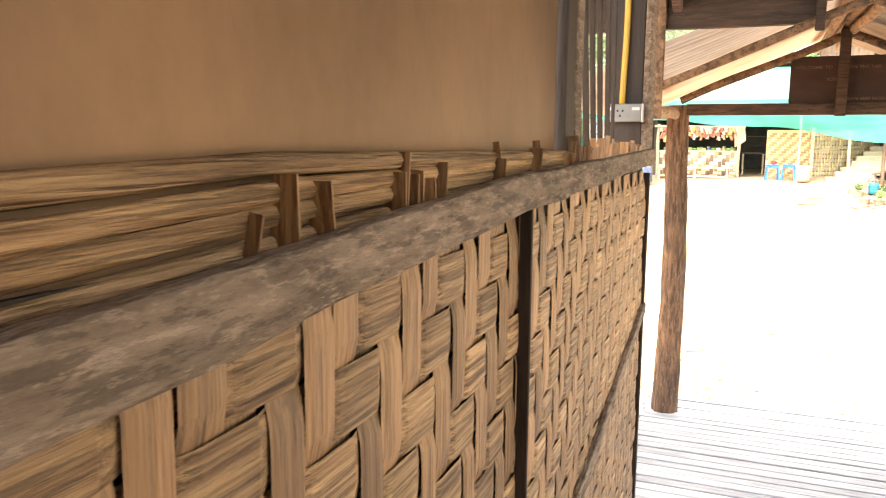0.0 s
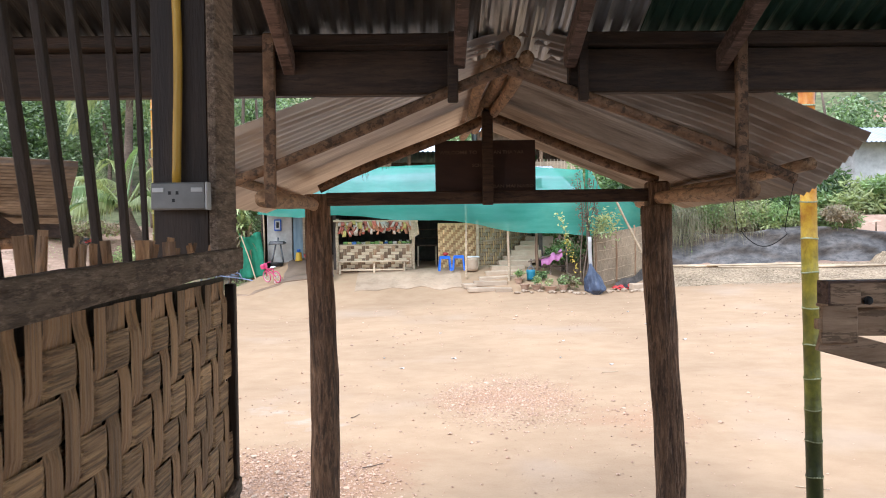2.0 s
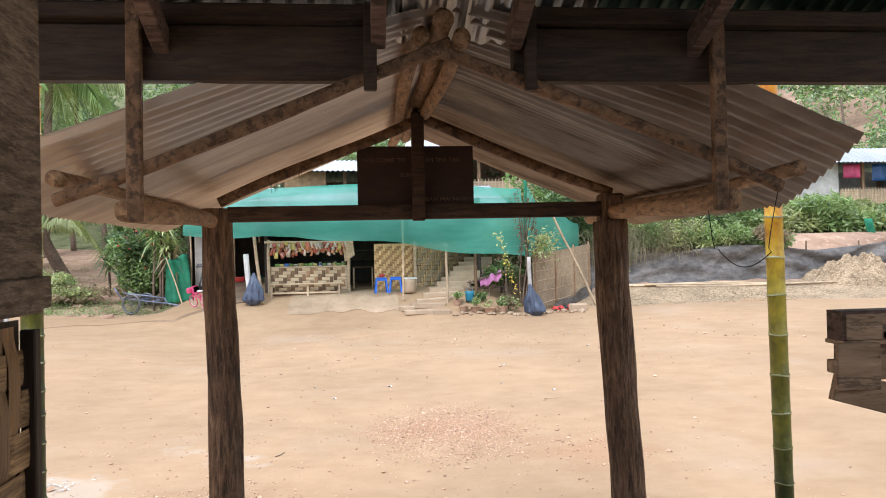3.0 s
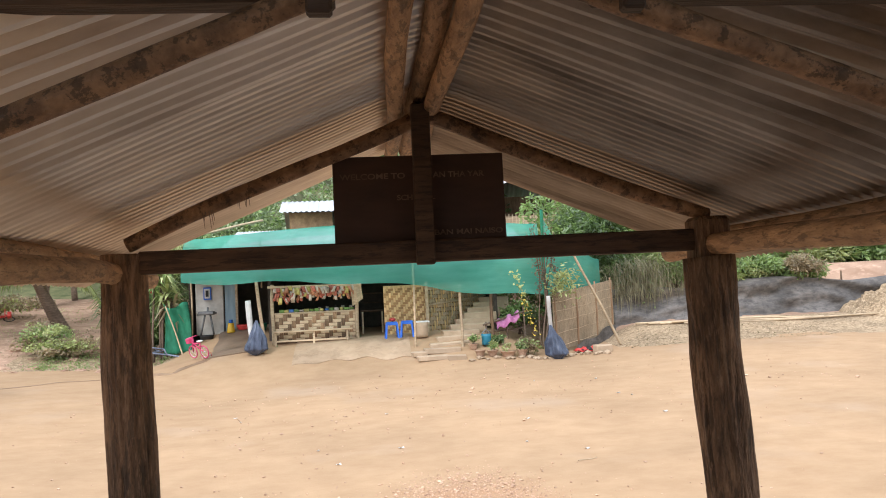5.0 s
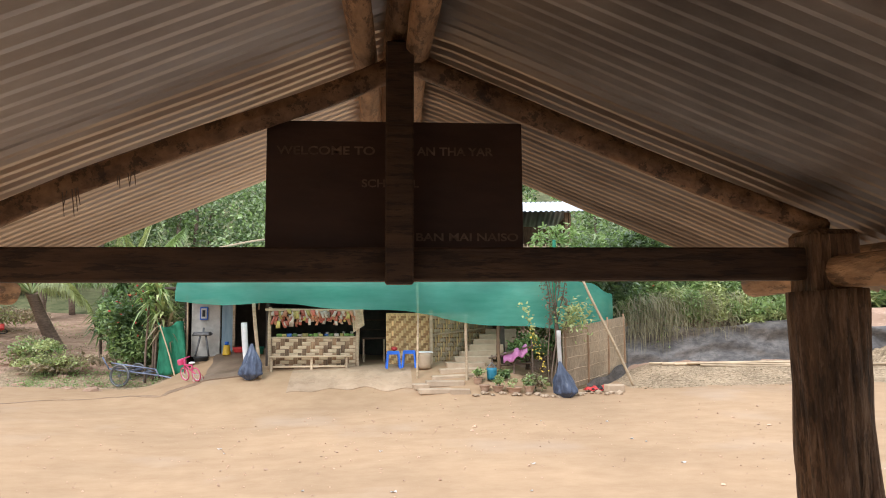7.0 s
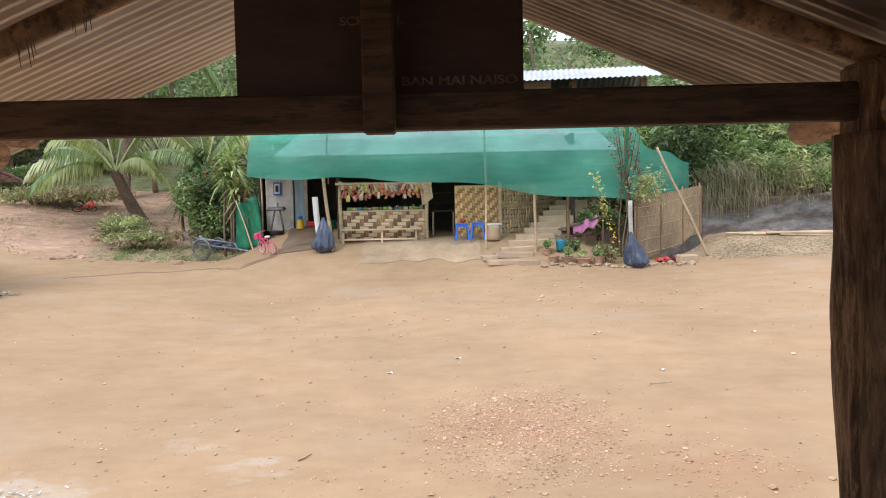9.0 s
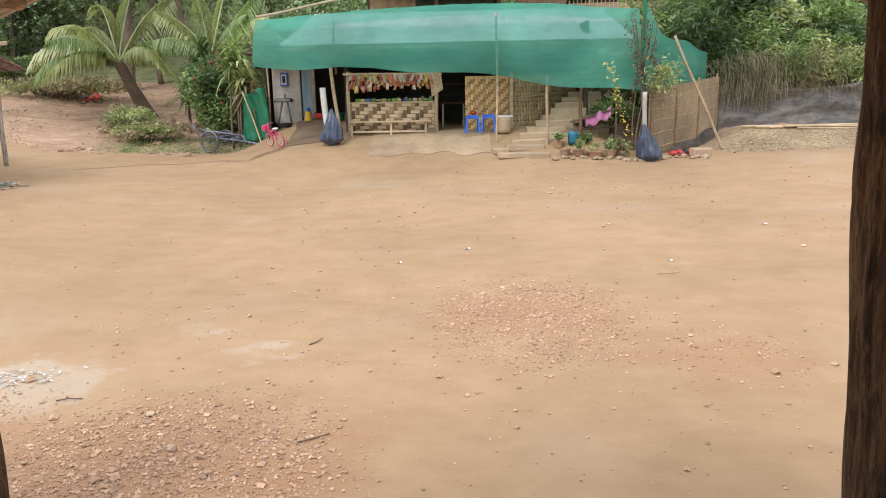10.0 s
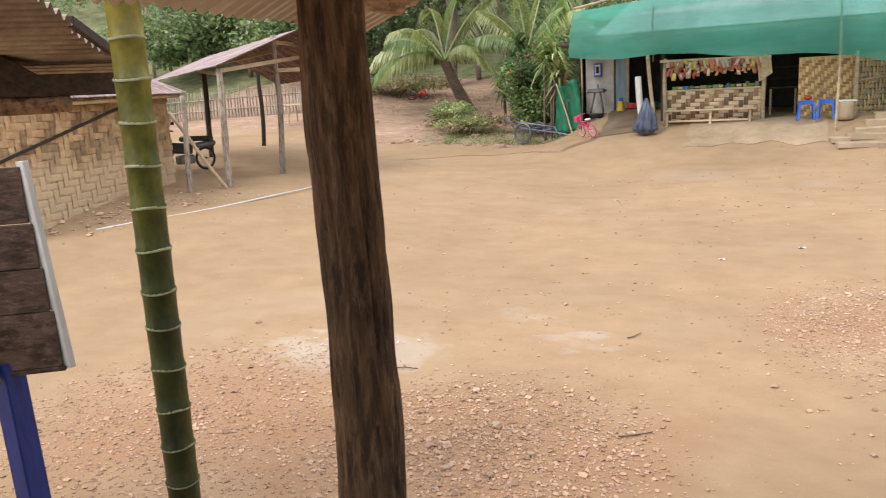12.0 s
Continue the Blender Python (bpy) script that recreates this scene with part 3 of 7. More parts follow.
for sx, LEN in ((-1, 1.58), (1, 1.6)):
    nrm = Vector((sx * SL, 0, 1)).normalized()
    for k in range(4):
        y0, y1 = SEAMS[k], SEAMS[k + 1] + 0.05
        waves = round((y1 - y0) / (0.055 if k == 0 else 0.051))
        bm = bmesh.new()
        def sheet(u, v, k=k, y0=y0, y1=y1, waves=waves, sx=sx, LEN=LEN, nrm=nrm):
            y = y0 + (y1 - y0) * v
            x = RX - sx * 0.015 + sx * LEN * u
            lift = ((0.045 + 0.09 * u) if sx < 0 else (0.06 + 0.16 * min(1.0, u * 1.5))) * max(0.0, 1 - v) ** 1.4 if k == 0 else 0.004 * k
            z = RZ - SL * abs(x - RX) + lift
            z += 0.006 * noise.noise(Vector((x * 2.2, y * 2, k)))
            return Vector((x, y, z)) + nrm * ((0.0135 if k == 0 else 0.0122) * math.cos(2 * math.pi * waves * v))
        grid_sheet(bm, sheet, 10, waves * 8, 0.0015)
        # slopes differ in colour: light on the left one, dark stains on the right
        part("roof_sheet", bm, PALEZINC if sx < 0 else ZINC, porch, "pale sheet with the left slope's stronger light in its colour" if sx < 0 and k else "stained dark sheet")
bm = bmesh.new()
for sx in (-1, 1):
    grid_sheet(bm, lambda u, v: (RX + sx * 0.14 * u, 4.3 + 2.1 * v, RZ + 0.04 - SL * 0.14 * u), 2, 12, 0.002)
part("ridge_cap", bm, ZINC, porch)
for x, zt, zb, w in ((-0.862, 3.0, 2.265, 0.05), (1.15, 3.0, 2.275, 0.05), (-0.085, 3.0, 2.70, 0.045), (0.47, 3.0, 2.70, 0.042)):
    bm = bmesh.new()
    beam(bm, (x, 3.985, zb), (x + 0.004, 3.995, zt), w, 0.032, 0.005)
    part("hanger", bm, DARKPOLE if w > 0.046 else DARKBEAM, porch)
for cx, y, z in ((-0.45, 5.33, 2.60), (-0.57, 5.33, 2.55)):
    bm = bmesh.new()
    for k in range(5):
        x = cx + random.uniform(-0.03, 0.03)
        pole(bm, [(x, y, z), (x + random.uniform(-0.01, 0.01), y, z - random.uniform(0.03, 0.07))], 0.0016, 0.0008, 5, 3, 0, 0)
    part("bark_fibre", bm, BARK, porch)

# loop of black wire under the eave
bm = bmesh.new()
pts = []
for i in range(25):
    f = i / 24
    if f < 0.35:
        g = f / 0.35
        pts.append((1.16 + 0.03 * g, 4.1, 2.28 - 0.15 * g))
    elif f < 0.75:
        g = (f - 0.35) / 0.4
        pts.append((1.19 + 0.2 * g, 4.1, 2.13 - 0.06 * math.sin(math.pi * g)))
    else:
        g = (f - 0.75) / 0.25
        pts.append((1.39 + 0.04 * g, 4.1, 2.13 + 0.24 * g))
pole(bm, pts, 0.002, 0.002, 6, 80, 0, 0.009, 3)
single("wire_loop", bm, BLACK, "loop of black wire hanging from the porch eave", "wire", smooth=True)

# ---- sign board on the tie beam
sign = thing("sign_board", "dark brown wooden sign with faded painted capital letters", "sign")
bm = bmesh.new()
box(bm, (0.612, 0.012, 0.31), pose(0.164, 5.385, 2.567), 0.002)
part("board", bm, SIGNBROWN, sign)


def lettering(text, x, z, size, parent, mat, y, width=None):
    cu = bpy.data.curves.new("lettering", "FONT")
    cu.body, cu.size, cu.extrude, cu.offset = text, size, 0.0006, size * 0.02
    tmp = new("lettering", cu)
    dg = bpy.context.evaluated_depsgraph_get()
    me = bpy.data.meshes.new_from_object(tmp.evaluated_get(dg))
    bpy.data.objects.remove(tmp)
    xs = [v.co.x for v in me.vertices]
    k = width / (max(xs) - min(xs)) if width else 1
    lo = min(xs)
    for v in me.vertices:
        v.co = Vector((x + (v.co.x - lo) * k, y - v.co.z, z + v.co.y))
    me.materials.clear()
    me.materials.append(mat)
    ob = new("lettering", me)
    ob.parent = parent
    return ob


lettering("WELCOME TO", -0.118, 2.640, 0.028, sign, LETTER, 5.377, 0.232)
lettering("AN THA YAR", 0.214, 2.640, 0.028, sign, LETTER, 5.377, 0.185)
lettering("SCH", 0.083, 2.562, 0.026, sign, LETTER, 5.377, 0.055)
lettering("L", 0.205, 2.562, 0.026, sign, LETTER, 5.377, 0.014)
lettering("BAN MAI NAISO", 0.212, 2.433, 0.026, sign, LETTER, 5.377, 0.245)

# ---- deck of slats
deck = tagged(new("floor"), "weathered grey wooden slat deck of the porch", "deck", kind="structure")
bm = bmesh.new()
for x in (-0.7, 0.3, 1.2):
    beam(bm, (x, -1.4, 0.05), (x, 5.62, 0.05), 0.08, 0.14, 0.005)
part("joist", bm, BEAM, deck)
y = -1.45
k = 0
while y < 5.70:
    w = random.uniform(0.07, 0.092)
    xr = 1.43 + random.uniform(-0.02, 0.03) if y > 4.7 else 3.2
    xl = -1.0 + random.uniform(-0.02, 0.02) if y > 3.1 else -0.72
    bm = bmesh.new()
    beam(bm, (xl, y, 0.142 + random.uniform(-0.003, 0.003)), (xr, y + random.uniform(-0.006, 0.006), 0.142), w, 0.03, 0.004)
    part("deck_slat", bm, DECK, deck)
    y += w + random.uniform(0.010, 0.02)

# ---- room wall of woven bamboo, with the rail, plywood and bars
wall = tagged(new("wall_west"), "woven split bamboo wall with a grey timber rail", "wall", kind="structure")


def wall_x(y):
    return -0.77 - 0.007 * y


def rail_z(y):
    return 1.985 + 0.05 * y if y < 0.84 else 2.027 + 0.021 * (y - 0.84)


def strip(name, parent, path, width, thick, n, mat, side):
    """One woven strip: path(t) gives the middle, side the direction of its width."""
    bm = bmesh.new()
    side = Vector(side)
    prev = None
    for i in range(n + 1):
        t = i / n
        c, out = path(t)
        c, out = Vector(c), Vector(out)
        w = width / 2
        ring = [bm.verts.new(c - side * w), bm.verts.new(c - side * w * 0.5 + out * thick), bm.verts.new(c + side * w * 0.5 + out * thick), bm.verts.new(c + side * w)]
        if prev:
            for k in range(3):
                bm.faces.new((prev[k], prev[k + 1], ring[k + 1], ring[k]))
            bm.faces.new((prev[3], prev[0], ring[0], ring[3]))
        prev = ring
    return part(name, bm, mat, parent)


def weave(parent, base, across, up, out, length, height, pa, pu, mata, matu, amp=0.006, wa=0.92, wu=0.92, tilt=0.012, detail=4, turn=1):
    """A twill of upright and level strips, each going over two and under two."""
    base, across, up, out = Vector(base), Vector(across).normalized(), Vector(up).normalized(), Vector(out).normalized()
    na, nu = max(1, int(length / pa)), max(1, int(height / pu))
    for i in range(na):
        j, lean = random.uniform(-0.06, 0.06) * pa, random.uniform(-tilt, tilt)
        def up_path(t, i=i, j=j, lean=lean):
            z = t * height
            over = math.cos(2 * math.pi * (z / pu - 0.5 - i * turn - 0.5) / 4)
            return base + across * ((i + 0.5) * pa + j + lean * math.sin(t * 9 + i)) + up * z + out * (amp * max(-1, min(1, over * 2.2))), out
        strip("upright_strip", parent, up_path, pa * wa * random.uniform(0.82, 1.0), amp * 0.4, nu * detail, mata, across)
    for q in range(nu):
        j = random.uniform(-0.06, 0.06) * pu
        def level_path(t, q=q, j=j):
            s = t * length
            over = -math.cos(2 * math.pi * (q - (s / pa - 0.5) * turn - 0.5) / 4)
            return base + across * s + up * ((q + 0.5) * pu + j + tilt * 0.4 * math.sin(q * 3 + t * 16)) + out * (amp * max(-1, min(1, over * 2.2))), out
        strip("level_strip", parent, level_path, pu * wu * random.uniform(0.88, 1.0), amp * 0.4, na * detail, matu, up)


WY0, WY1 = -1.4, 3.0
WD = Vector((-0.007, 1, 0)).normalized()
weave(wall, (wall_x(WY0), WY0, 0.17), WD, (0, 0, 1), (1, 0.007, 0), WY1 - WY0, 1.84, 0.056, 0.078, SLATV, SLATH, 0.005, 1.03, 1.02, 0.002)
bm = bmesh.new()
beam(bm, (wall_x(WY0) - 0.016, WY0, 1.1), (wall_x(WY1) - 0.016, WY1, 1.1), 0.006, 1.84, 0)
part("backing", bm, DARKPOST, wall)
bm = bmesh.new()
def rail_face(u, v):
    y = WY0 + (WY1 + 0.03 - WY0) * u
    z = rail_z(y)
    a = 2 * math.pi * v
    n = 0.004 * noise.noise(Vector((y * 6, math.cos(a), math.sin(a))))
    cx, cz = math.copysign(min(1, abs(math.cos(a)) * 1.35), math.cos(a)), math.copysign(min(1, abs(math.sin(a)) * 1.35), math.sin(a))
    return (wall_x(y) + 0.024 + (0.014 + n) * cx, y, z + (0.032 + n) * cz)
grid_sheet(bm, rail_face, 60, 24)
part("rail", bm, RAIL, wall, "grey weathered timber rail", True)
# frayed strip ends above the rail, and loose level strips behind them
y = -1.3
while y < 2.98:
    w = random.uniform(0.018, 0.05)
    if random.random() < (0.28 if y < 1.3 else 0.6):
        for q in range(random.choice((1, 2, 3))):
            ww = w / 3 if q else w * 0.6
            yy = y + q * w * 0.35
            h = random.uniform(0.045, 0.085) * (1.0 if y < 2.2 else 0.75)
            bm = bmesh.new()
            z0 = rail_z(yy) + 0.01
            beam(bm, (wall_x(yy) + random.uniform(-0.006, 0.004), yy, z0), (wall_x(yy) + random.uniform(-0.008, 0.008), yy + random.uniform(-0.012, 0.012), z0 + h), ww, 0.003, 0)
            part("frayed_end", bm, SLATV, wall)
    y += w + random.uniform(0.0, 0.035)
for q in range(4):
    bm = bmesh.new()
    za = 1.945 + q * 0.0235
    pole(bm, [(wall_x(-1.4) - 0.016 - q * 0.002, -1.4, za), (wall_x(0.2) - 0.016, 0.2, za + 0.076), (wall_x(1.42) - 0.016, 1.42, za + 0.118 - q * 0.014)], 0.0115, 0.0105, 8, 30, 0.12, 0.002, q * 5)
    part("level_strip", bm, SLATH, wall, "", True)
# black upright batten, sloping batten and end trim
bm = bmesh.new()
beam(bm, (wall_x(1.0) + 0.014, 0.98, 0.2), (wall_x(1.0) + 0.014, 0.965, 2.0), 0.03, 0.008, 0.002)
part("batten", bm, DARKPOST, wall)
bm = bmesh.new()
beam(bm, (wall_x(1.9) + 0.016, 1.55, 1.16), (wall_x(3.0) + 0.016, 3.02, 1.41), 0.02, 0.045, 0.003)
part("batten", bm, RAIL, wall)
bm = bmesh.new()
beam(bm, (wall_x(3.0) + 0.004, 3.01, 0.16), (wall_x(3.0) + 0.004, 3.01, 2.0), 0.03, 0.028, 0.003)
part("end_trim", bm, DARKPOST, wall)
# plywood panel, bars, corner post; posts split into shade-dark fronts and light-pale sides
bm = bmesh.new()
box(bm, (0.012, 2.85, 1.52), pose(-0.812, -0.03, 2.62, 0, 0, 0.4), 0.002)
part("plywood_panel", bm, PLY, wall, "large plain plywood panel")
bm = bmesh.new()
box(bm, (0.075, 0.10, 1.3), pose(-0.835, 1.475, 2.66), 0.004)
part("dark_post", bm, DARKPOST, wall)
bm = bmesh.new()
box(bm, (0.065, 0.075, 1.3), pose(-0.828, 1.565, 2.66), 0.004)
part("grey_post", bm, RAIL, wall)
for y0, y1, w in ((1.93, 1.84, 0.04), (2.06, 1.94, 0.045), (2.18, 2.06, 0.04), (2.30, 2.20, 0.04), (2.44, 2.37, 0.04), (2.55, 2.52, 0.03)):
    bm = bmesh.new()
    beam(bm, (-0.87, y0 + 0.03, 2.02), (-0.87, y0 + (y1 - y0) * 2.3, 3.25), w * 0.42, w * 0.42, 0.002)
    part("bar", bm, DARKPOST, wall, "thin dark wooden bar")
bm = bmesh.new()
box(bm, (0.15, 0.17, 1.3), pose(-0.873, 2.93, 2.68), 0.004)
part("dark_post", bm, DARKPOST, wall)
# pale strip stands for the same post's lit side
bm = bmesh.new()
box(bm, (0.025, 0.20, 1.3), pose(-0.785, 2.94, 2.68), 0.004)
part("corner_board", bm, RAIL, wall)
bm = bmesh.new()
beam(bm, (-0.85, 2.9, 0.0), (-0.85, 2.9, 2.0), 0.09, 0.11, 0.005)
part("corner_post", bm, BEAM, wall)

# socket and conduit on the post's shade-dark front
socket = thing("wall_socket", "grey plastic double socket with a yellow conduit", "socket")
bm = bmesh.new()
box(bm, (0.145, 0.04, 0.072), pose(-0.868, 2.824, 2.246), 0.004)
part("housing", bm, PLASTICGREY, socket)
for dx, dz in ((-0.022, 0.008), (-0.002, 0.008), (-0.012, -0.012)):
    bm = bmesh.new()
    box(bm, (0.007, 0.002, 0.009), pose(-0.868 + dx, 2.8035, 2.246 + dz))
    part("pin_hole", bm, BLACK, socket)
for dx in (-0.052, 0.05):
    bm = bmesh.new()
    box(bm, (0.03, 0.004, 0.012), pose(-0.868 + dx, 2.8025, 2.262), 0.001)
    part("rocker", bm, WHITEPAINT, socket)
# white piece paints the housing's lit right end
bm = bmesh.new()
box(bm, (0.006, 0.042, 0.074), pose(-0.7935, 2.824, 2.246), 0.002)
part("end_cap", bm, WHITEPAINT, socket)
bm = bmesh.new()
pole(bm, [(-0.872, 2.825, 2.28), (-0.878, 2.825, 3.25)], 0.012, 0.012, 10, 24, 0.02, 0.005, 2)
part("conduit", bm, YELLOWPIPE, socket, "", True)

# ---- unseen walls added round the camera: tall south one darkens, low east one admits light
for nm, size, place in (("wall_south", (4.4, 0.08, 4.8), (1.4, -1.6, 2.5)), ("wall_east", (0.08, 4.6, 0.8), (3.3, 0.7, 0.5))):
    bm = bmesh.new()
    box(bm, size, pose(*place))
    tagged(part(nm, bm, PLY), "unseen board wall added to shape the room's light", "wall", kind="structure")

# ---- main roof over the room
main = tagged(new("roof"), "dark underside of a corrugated sheet roof on timber", "roof", kind="structure")
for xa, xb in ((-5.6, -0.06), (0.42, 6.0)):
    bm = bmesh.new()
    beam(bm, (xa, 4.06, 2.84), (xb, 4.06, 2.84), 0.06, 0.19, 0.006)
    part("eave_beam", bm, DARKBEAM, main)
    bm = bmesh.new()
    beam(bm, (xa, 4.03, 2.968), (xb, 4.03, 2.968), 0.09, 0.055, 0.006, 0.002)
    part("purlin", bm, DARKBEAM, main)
for x in (-4.4, -2.6, -0.80, -0.075, 0.40, 1.065, 2.6, 4.4):
    bm = bmesh.new()
    lo = 4.14 if x not in (-0.075, 0.40) else 4.02
    beam(bm, (x + 0.02, lo, 2.835 + (4.14 - lo) * 0.4), (x, -1.6, 2.835 + (4.14 + 1.6) * 0.4), 0.05, 0.085, 0.005)
    part("rafter", bm, GREYBOARD, main)
for k in range(17):
    x0 = -5.6 + k * 0.7
    mid = 0.0 < x0 + 0.35 < 0.42
    y0 = 4.24 if k in (8,) else 4.16
    z0 = 3.015 - 0.4 * (y0 - 4.06)
    bm = bmesh.new()
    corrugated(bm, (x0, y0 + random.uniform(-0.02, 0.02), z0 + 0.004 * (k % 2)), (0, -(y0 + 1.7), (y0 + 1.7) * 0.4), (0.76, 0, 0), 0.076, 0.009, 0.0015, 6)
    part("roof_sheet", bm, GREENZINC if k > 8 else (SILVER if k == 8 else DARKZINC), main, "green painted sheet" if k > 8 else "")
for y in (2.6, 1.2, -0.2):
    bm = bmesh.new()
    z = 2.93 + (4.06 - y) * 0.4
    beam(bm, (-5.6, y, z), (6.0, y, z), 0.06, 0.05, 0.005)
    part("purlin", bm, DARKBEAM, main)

# ---- two bamboo culms beside the porch
def bamboo_culm(x, y, z0, z1, r, lean, first, step, label, mat):
    t = thing("bamboo_culm", label, "bamboo", "bamboo culms by the porch")
    bm = bmesh.new()
    loops, z = [], z0
    zs = [(z0, 1.0)]
    nodes = []
    z = first
    while z < z1:
        nodes.append(z)
        zs += [(z - 0.012, 1.0), (z - 0.004, 1.05), (z + 0.004, 1.06), (z + 0.012, 0.985), (z + step * 0.5, 0.975)]
        z += step * random.uniform(0.9, 1.12)
    zs.append((z1, 0.98))
    for zz, f in zs:
        ring = []
        for k in range(20):
            a = 2 * math.pi * k / 20
            q = r * f * (1 - 0.05 * (zz - z0) / (z1 - z0))
            ring.append(bm.verts.new((x + lean[0] * (zz - z0) + q * math.cos(a), y + lean[1] * (zz - z0) + q * math.sin(a), zz)))
        loops.append(ring)
    for a, b in zip(loops, loops[1:]):
        for k in range(20):
            bm.faces.new((a[k], a[(k + 1) % 20], b[(k + 1) % 20], b[k]))
    part("culm", bm, mat, t, "", True)
    for zz in nodes:
        bm = bmesh.new()
        grid_sheet(bm, lambda u, v: (x + lean[0] * (zz - z0) + r * (1.075 - 0.10 * abs(v - 0.4)) * math.cos(u * 6.2832), y + lean[1] * (zz - z0) + r * (1.075 - 0.10 * abs(v - 0.4)) * math.sin(u * 6.2832), zz - 0.005 + 0.010 * v + 0.003 * math.sin(u * 12.566 + zz * 9)), 18, 2)
        part("node_ring", bm, NODERING, t, "", True)
    return t


bamboo_culm(-1.94, 5.80, -0.33, 3.7, 0.060, (0.0, 0.0), 0.15, 0.142, "tall green bamboo culm turning yellow, pale node rings", BAMBOO)
bamboo_culm(2.30, 5.60, -0.33, 3.7, 0.053, (-0.012, 0.0), 0.1, 0.215, "tall green bamboo culm turning bright yellow higher up", YELLOWBAMBOO)

# ---- plank shelf with a box at the room's edge
shelf = thing("plank_shelf", "rough dark planks nailed together under a box", "shelf")
for a, b, w, hh in (((1.137, 3.335, 1.808), (1.262, 3.335, 1.806), 0.02, 0.128), ((1.145, 3.36, 1.757), (1.95, 3.36, 1.53), 0.025, 0.085), ((1.255, 3.385, 1.812), (1.95, 3.385, 1.80), 0.02, 0.10), ((1.126, 3.345, 1.81), (1.16, 3.345, 1.81), 0.03, 0.035)):
    bm = bmesh.new()
    beam(bm, a, b, w, hh, 0.003, 0.001)
    part("plank", bm, TANPLANK, shelf)
bm = bmesh.new()
box(bm, (0.78, 0.09, 0.012), pose(1.565, 3.395, 1.868), 0.002)
part("shelf_board", bm, TANPLANK, shelf)
bm = bmesh.new()
beam(bm, (1.9, 3.41, 0.14), (1.9, 3.41, 1.86), 0.07, 0.05, 0.005)
part("leg", bm, GREYBOARD, shelf)
crate = thing("wooden_box", "pale box of thin boards on the plank shelf", "box")
for size, place, m in (((0.115, 0.010, 0.074), (1.232, 3.360, 1.911), GREYBOARD), ((0.106, 0.003, 0.071), (1.236, 3.3535, 1.911), TANPLANK), ((0.010, 0.065, 0.074), (1.180, 3.397, 1.911), GREYBOARD), ((0.47, 0.010, 0.074), (1.525, 3.372, 1.911), TANPLANK), ((0.58, 0.010, 0.074), (1.47, 3.43, 1.911), GREYBOARD), ((0.58, 0.075, 0.008), (1.467, 3.395, 1.951), GREYBOARD)):
    bm = bmesh.new()
    box(bm, size, pose(*place), 0.0012)
    part("side", bm, m, crate, "pale tan front" if m is TANPLANK and size[0] < 0.11 else "")
bm = bmesh.new()
bmesh.ops.create_uvsphere(bm, u_segments=10, v_segments=6, radius=0.016, matrix=pose(1.318, 3.358, 1.885))
part("knob", bm, BLACK, crate, "", True)

# ---- board on a blue post at the deck's edge
board = thing("board_stand", "greying plank board with a pale edge on a blue post", "stand")
BC, BU = Vector((-2.02, 5.16, 1.60)), Vector((0.80, 0.60, 0)).normalized()
for k, (zt, zb) in enumerate(((0.345, 0.185), (0.182, 0.055), (0.052, -0.075), (-0.078, -0.245))):
    bm = bmesh.new()
    zm = (zt + zb) / 2
    a = BC + Vector((0, 0, zm)) + BU * (0.205 + 0.045 * (0.345 - zm) / 0.6)
    beam(bm, a - BU * 0.42, a - BU * 0.012, 0.02, zt - zb, 0.002, 0.001)
    part("plank", bm, GREYBOARD, board)
bm = bmesh.new()
beam(bm, BC + BU * 0.205 + Vector((0, 0, 0.36)), BC + BU * 0.25 + Vector((0, 0, -0.252)), 0.03, 0.018, 0.001)
part("edge_strip", bm, WHITEPAINT, board)
bm = bmesh.new()
beam(bm, BC - BU * 0.21 + Vector((0, 0, -0.252)), BC + BU * 0.24 + Vector((0, 0, -0.252)), 0.03, 0.012, 0.001)
part("edge_strip", bm, GREYBOARD, board)
bm = bmesh.new()
beam(bm, BC - BU * 0.04 + Vector((0.02, -0.03, 0.06)), BC + BU * 0.055 + Vector((0.02, -0.03, -0.27)), 0.03, 0.03, 0.002)
part("batten", bm, RAIL, board)
bm = bmesh.new()
beam(bm, (BC.x + 0.16, BC.y + 0.05, -0.35), (BC.x + 0.045, BC.y + 0.06, 1.38), 0.068, 0.068, 0.004)
part("post", bm, BLUEPAINT, board, "deep blue painted post")
BARKLEAF = leaf("withered_leaf", (0.10, 0.065, 0.04), (0.26, 0.19, 0.12), (0.2, 0.14, 0.08))
DRYGREEN = leaf("hanging_dry_grass", (0.17, 0.155, 0.085), (0.44, 0.40, 0.25), (0.34, 0.32, 0.17))
# ---- shop: frame, counter, goods, walls, interior
def on_ground(x, y, up=0.0):
    return (x, y, ground_z(x, y) + up)


shop_room = tagged(new("wall_shop"), "timber walls of the shop room, interior shade in their colour", "wall", kind="structure")
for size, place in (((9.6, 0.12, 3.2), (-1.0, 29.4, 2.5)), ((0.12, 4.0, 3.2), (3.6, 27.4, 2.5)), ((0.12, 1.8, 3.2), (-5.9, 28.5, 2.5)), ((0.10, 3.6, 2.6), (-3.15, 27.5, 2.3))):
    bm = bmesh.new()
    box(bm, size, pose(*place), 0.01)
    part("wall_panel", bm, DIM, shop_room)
shop_roof = thing("shop_roof", "pale zinc roof of the shop behind the net", "roof")
for k in range(13):
    bm = bmesh.new()
    corrugated(bm, (-4.75 + 0.72 * k, 24.5, 3.55), (0, 5.2, 1.35), (0.84, 0, 0), 0.12, 0.012, 0.002, 4)
    part("roof_sheet", bm, WHITEROOF, shop_roof)
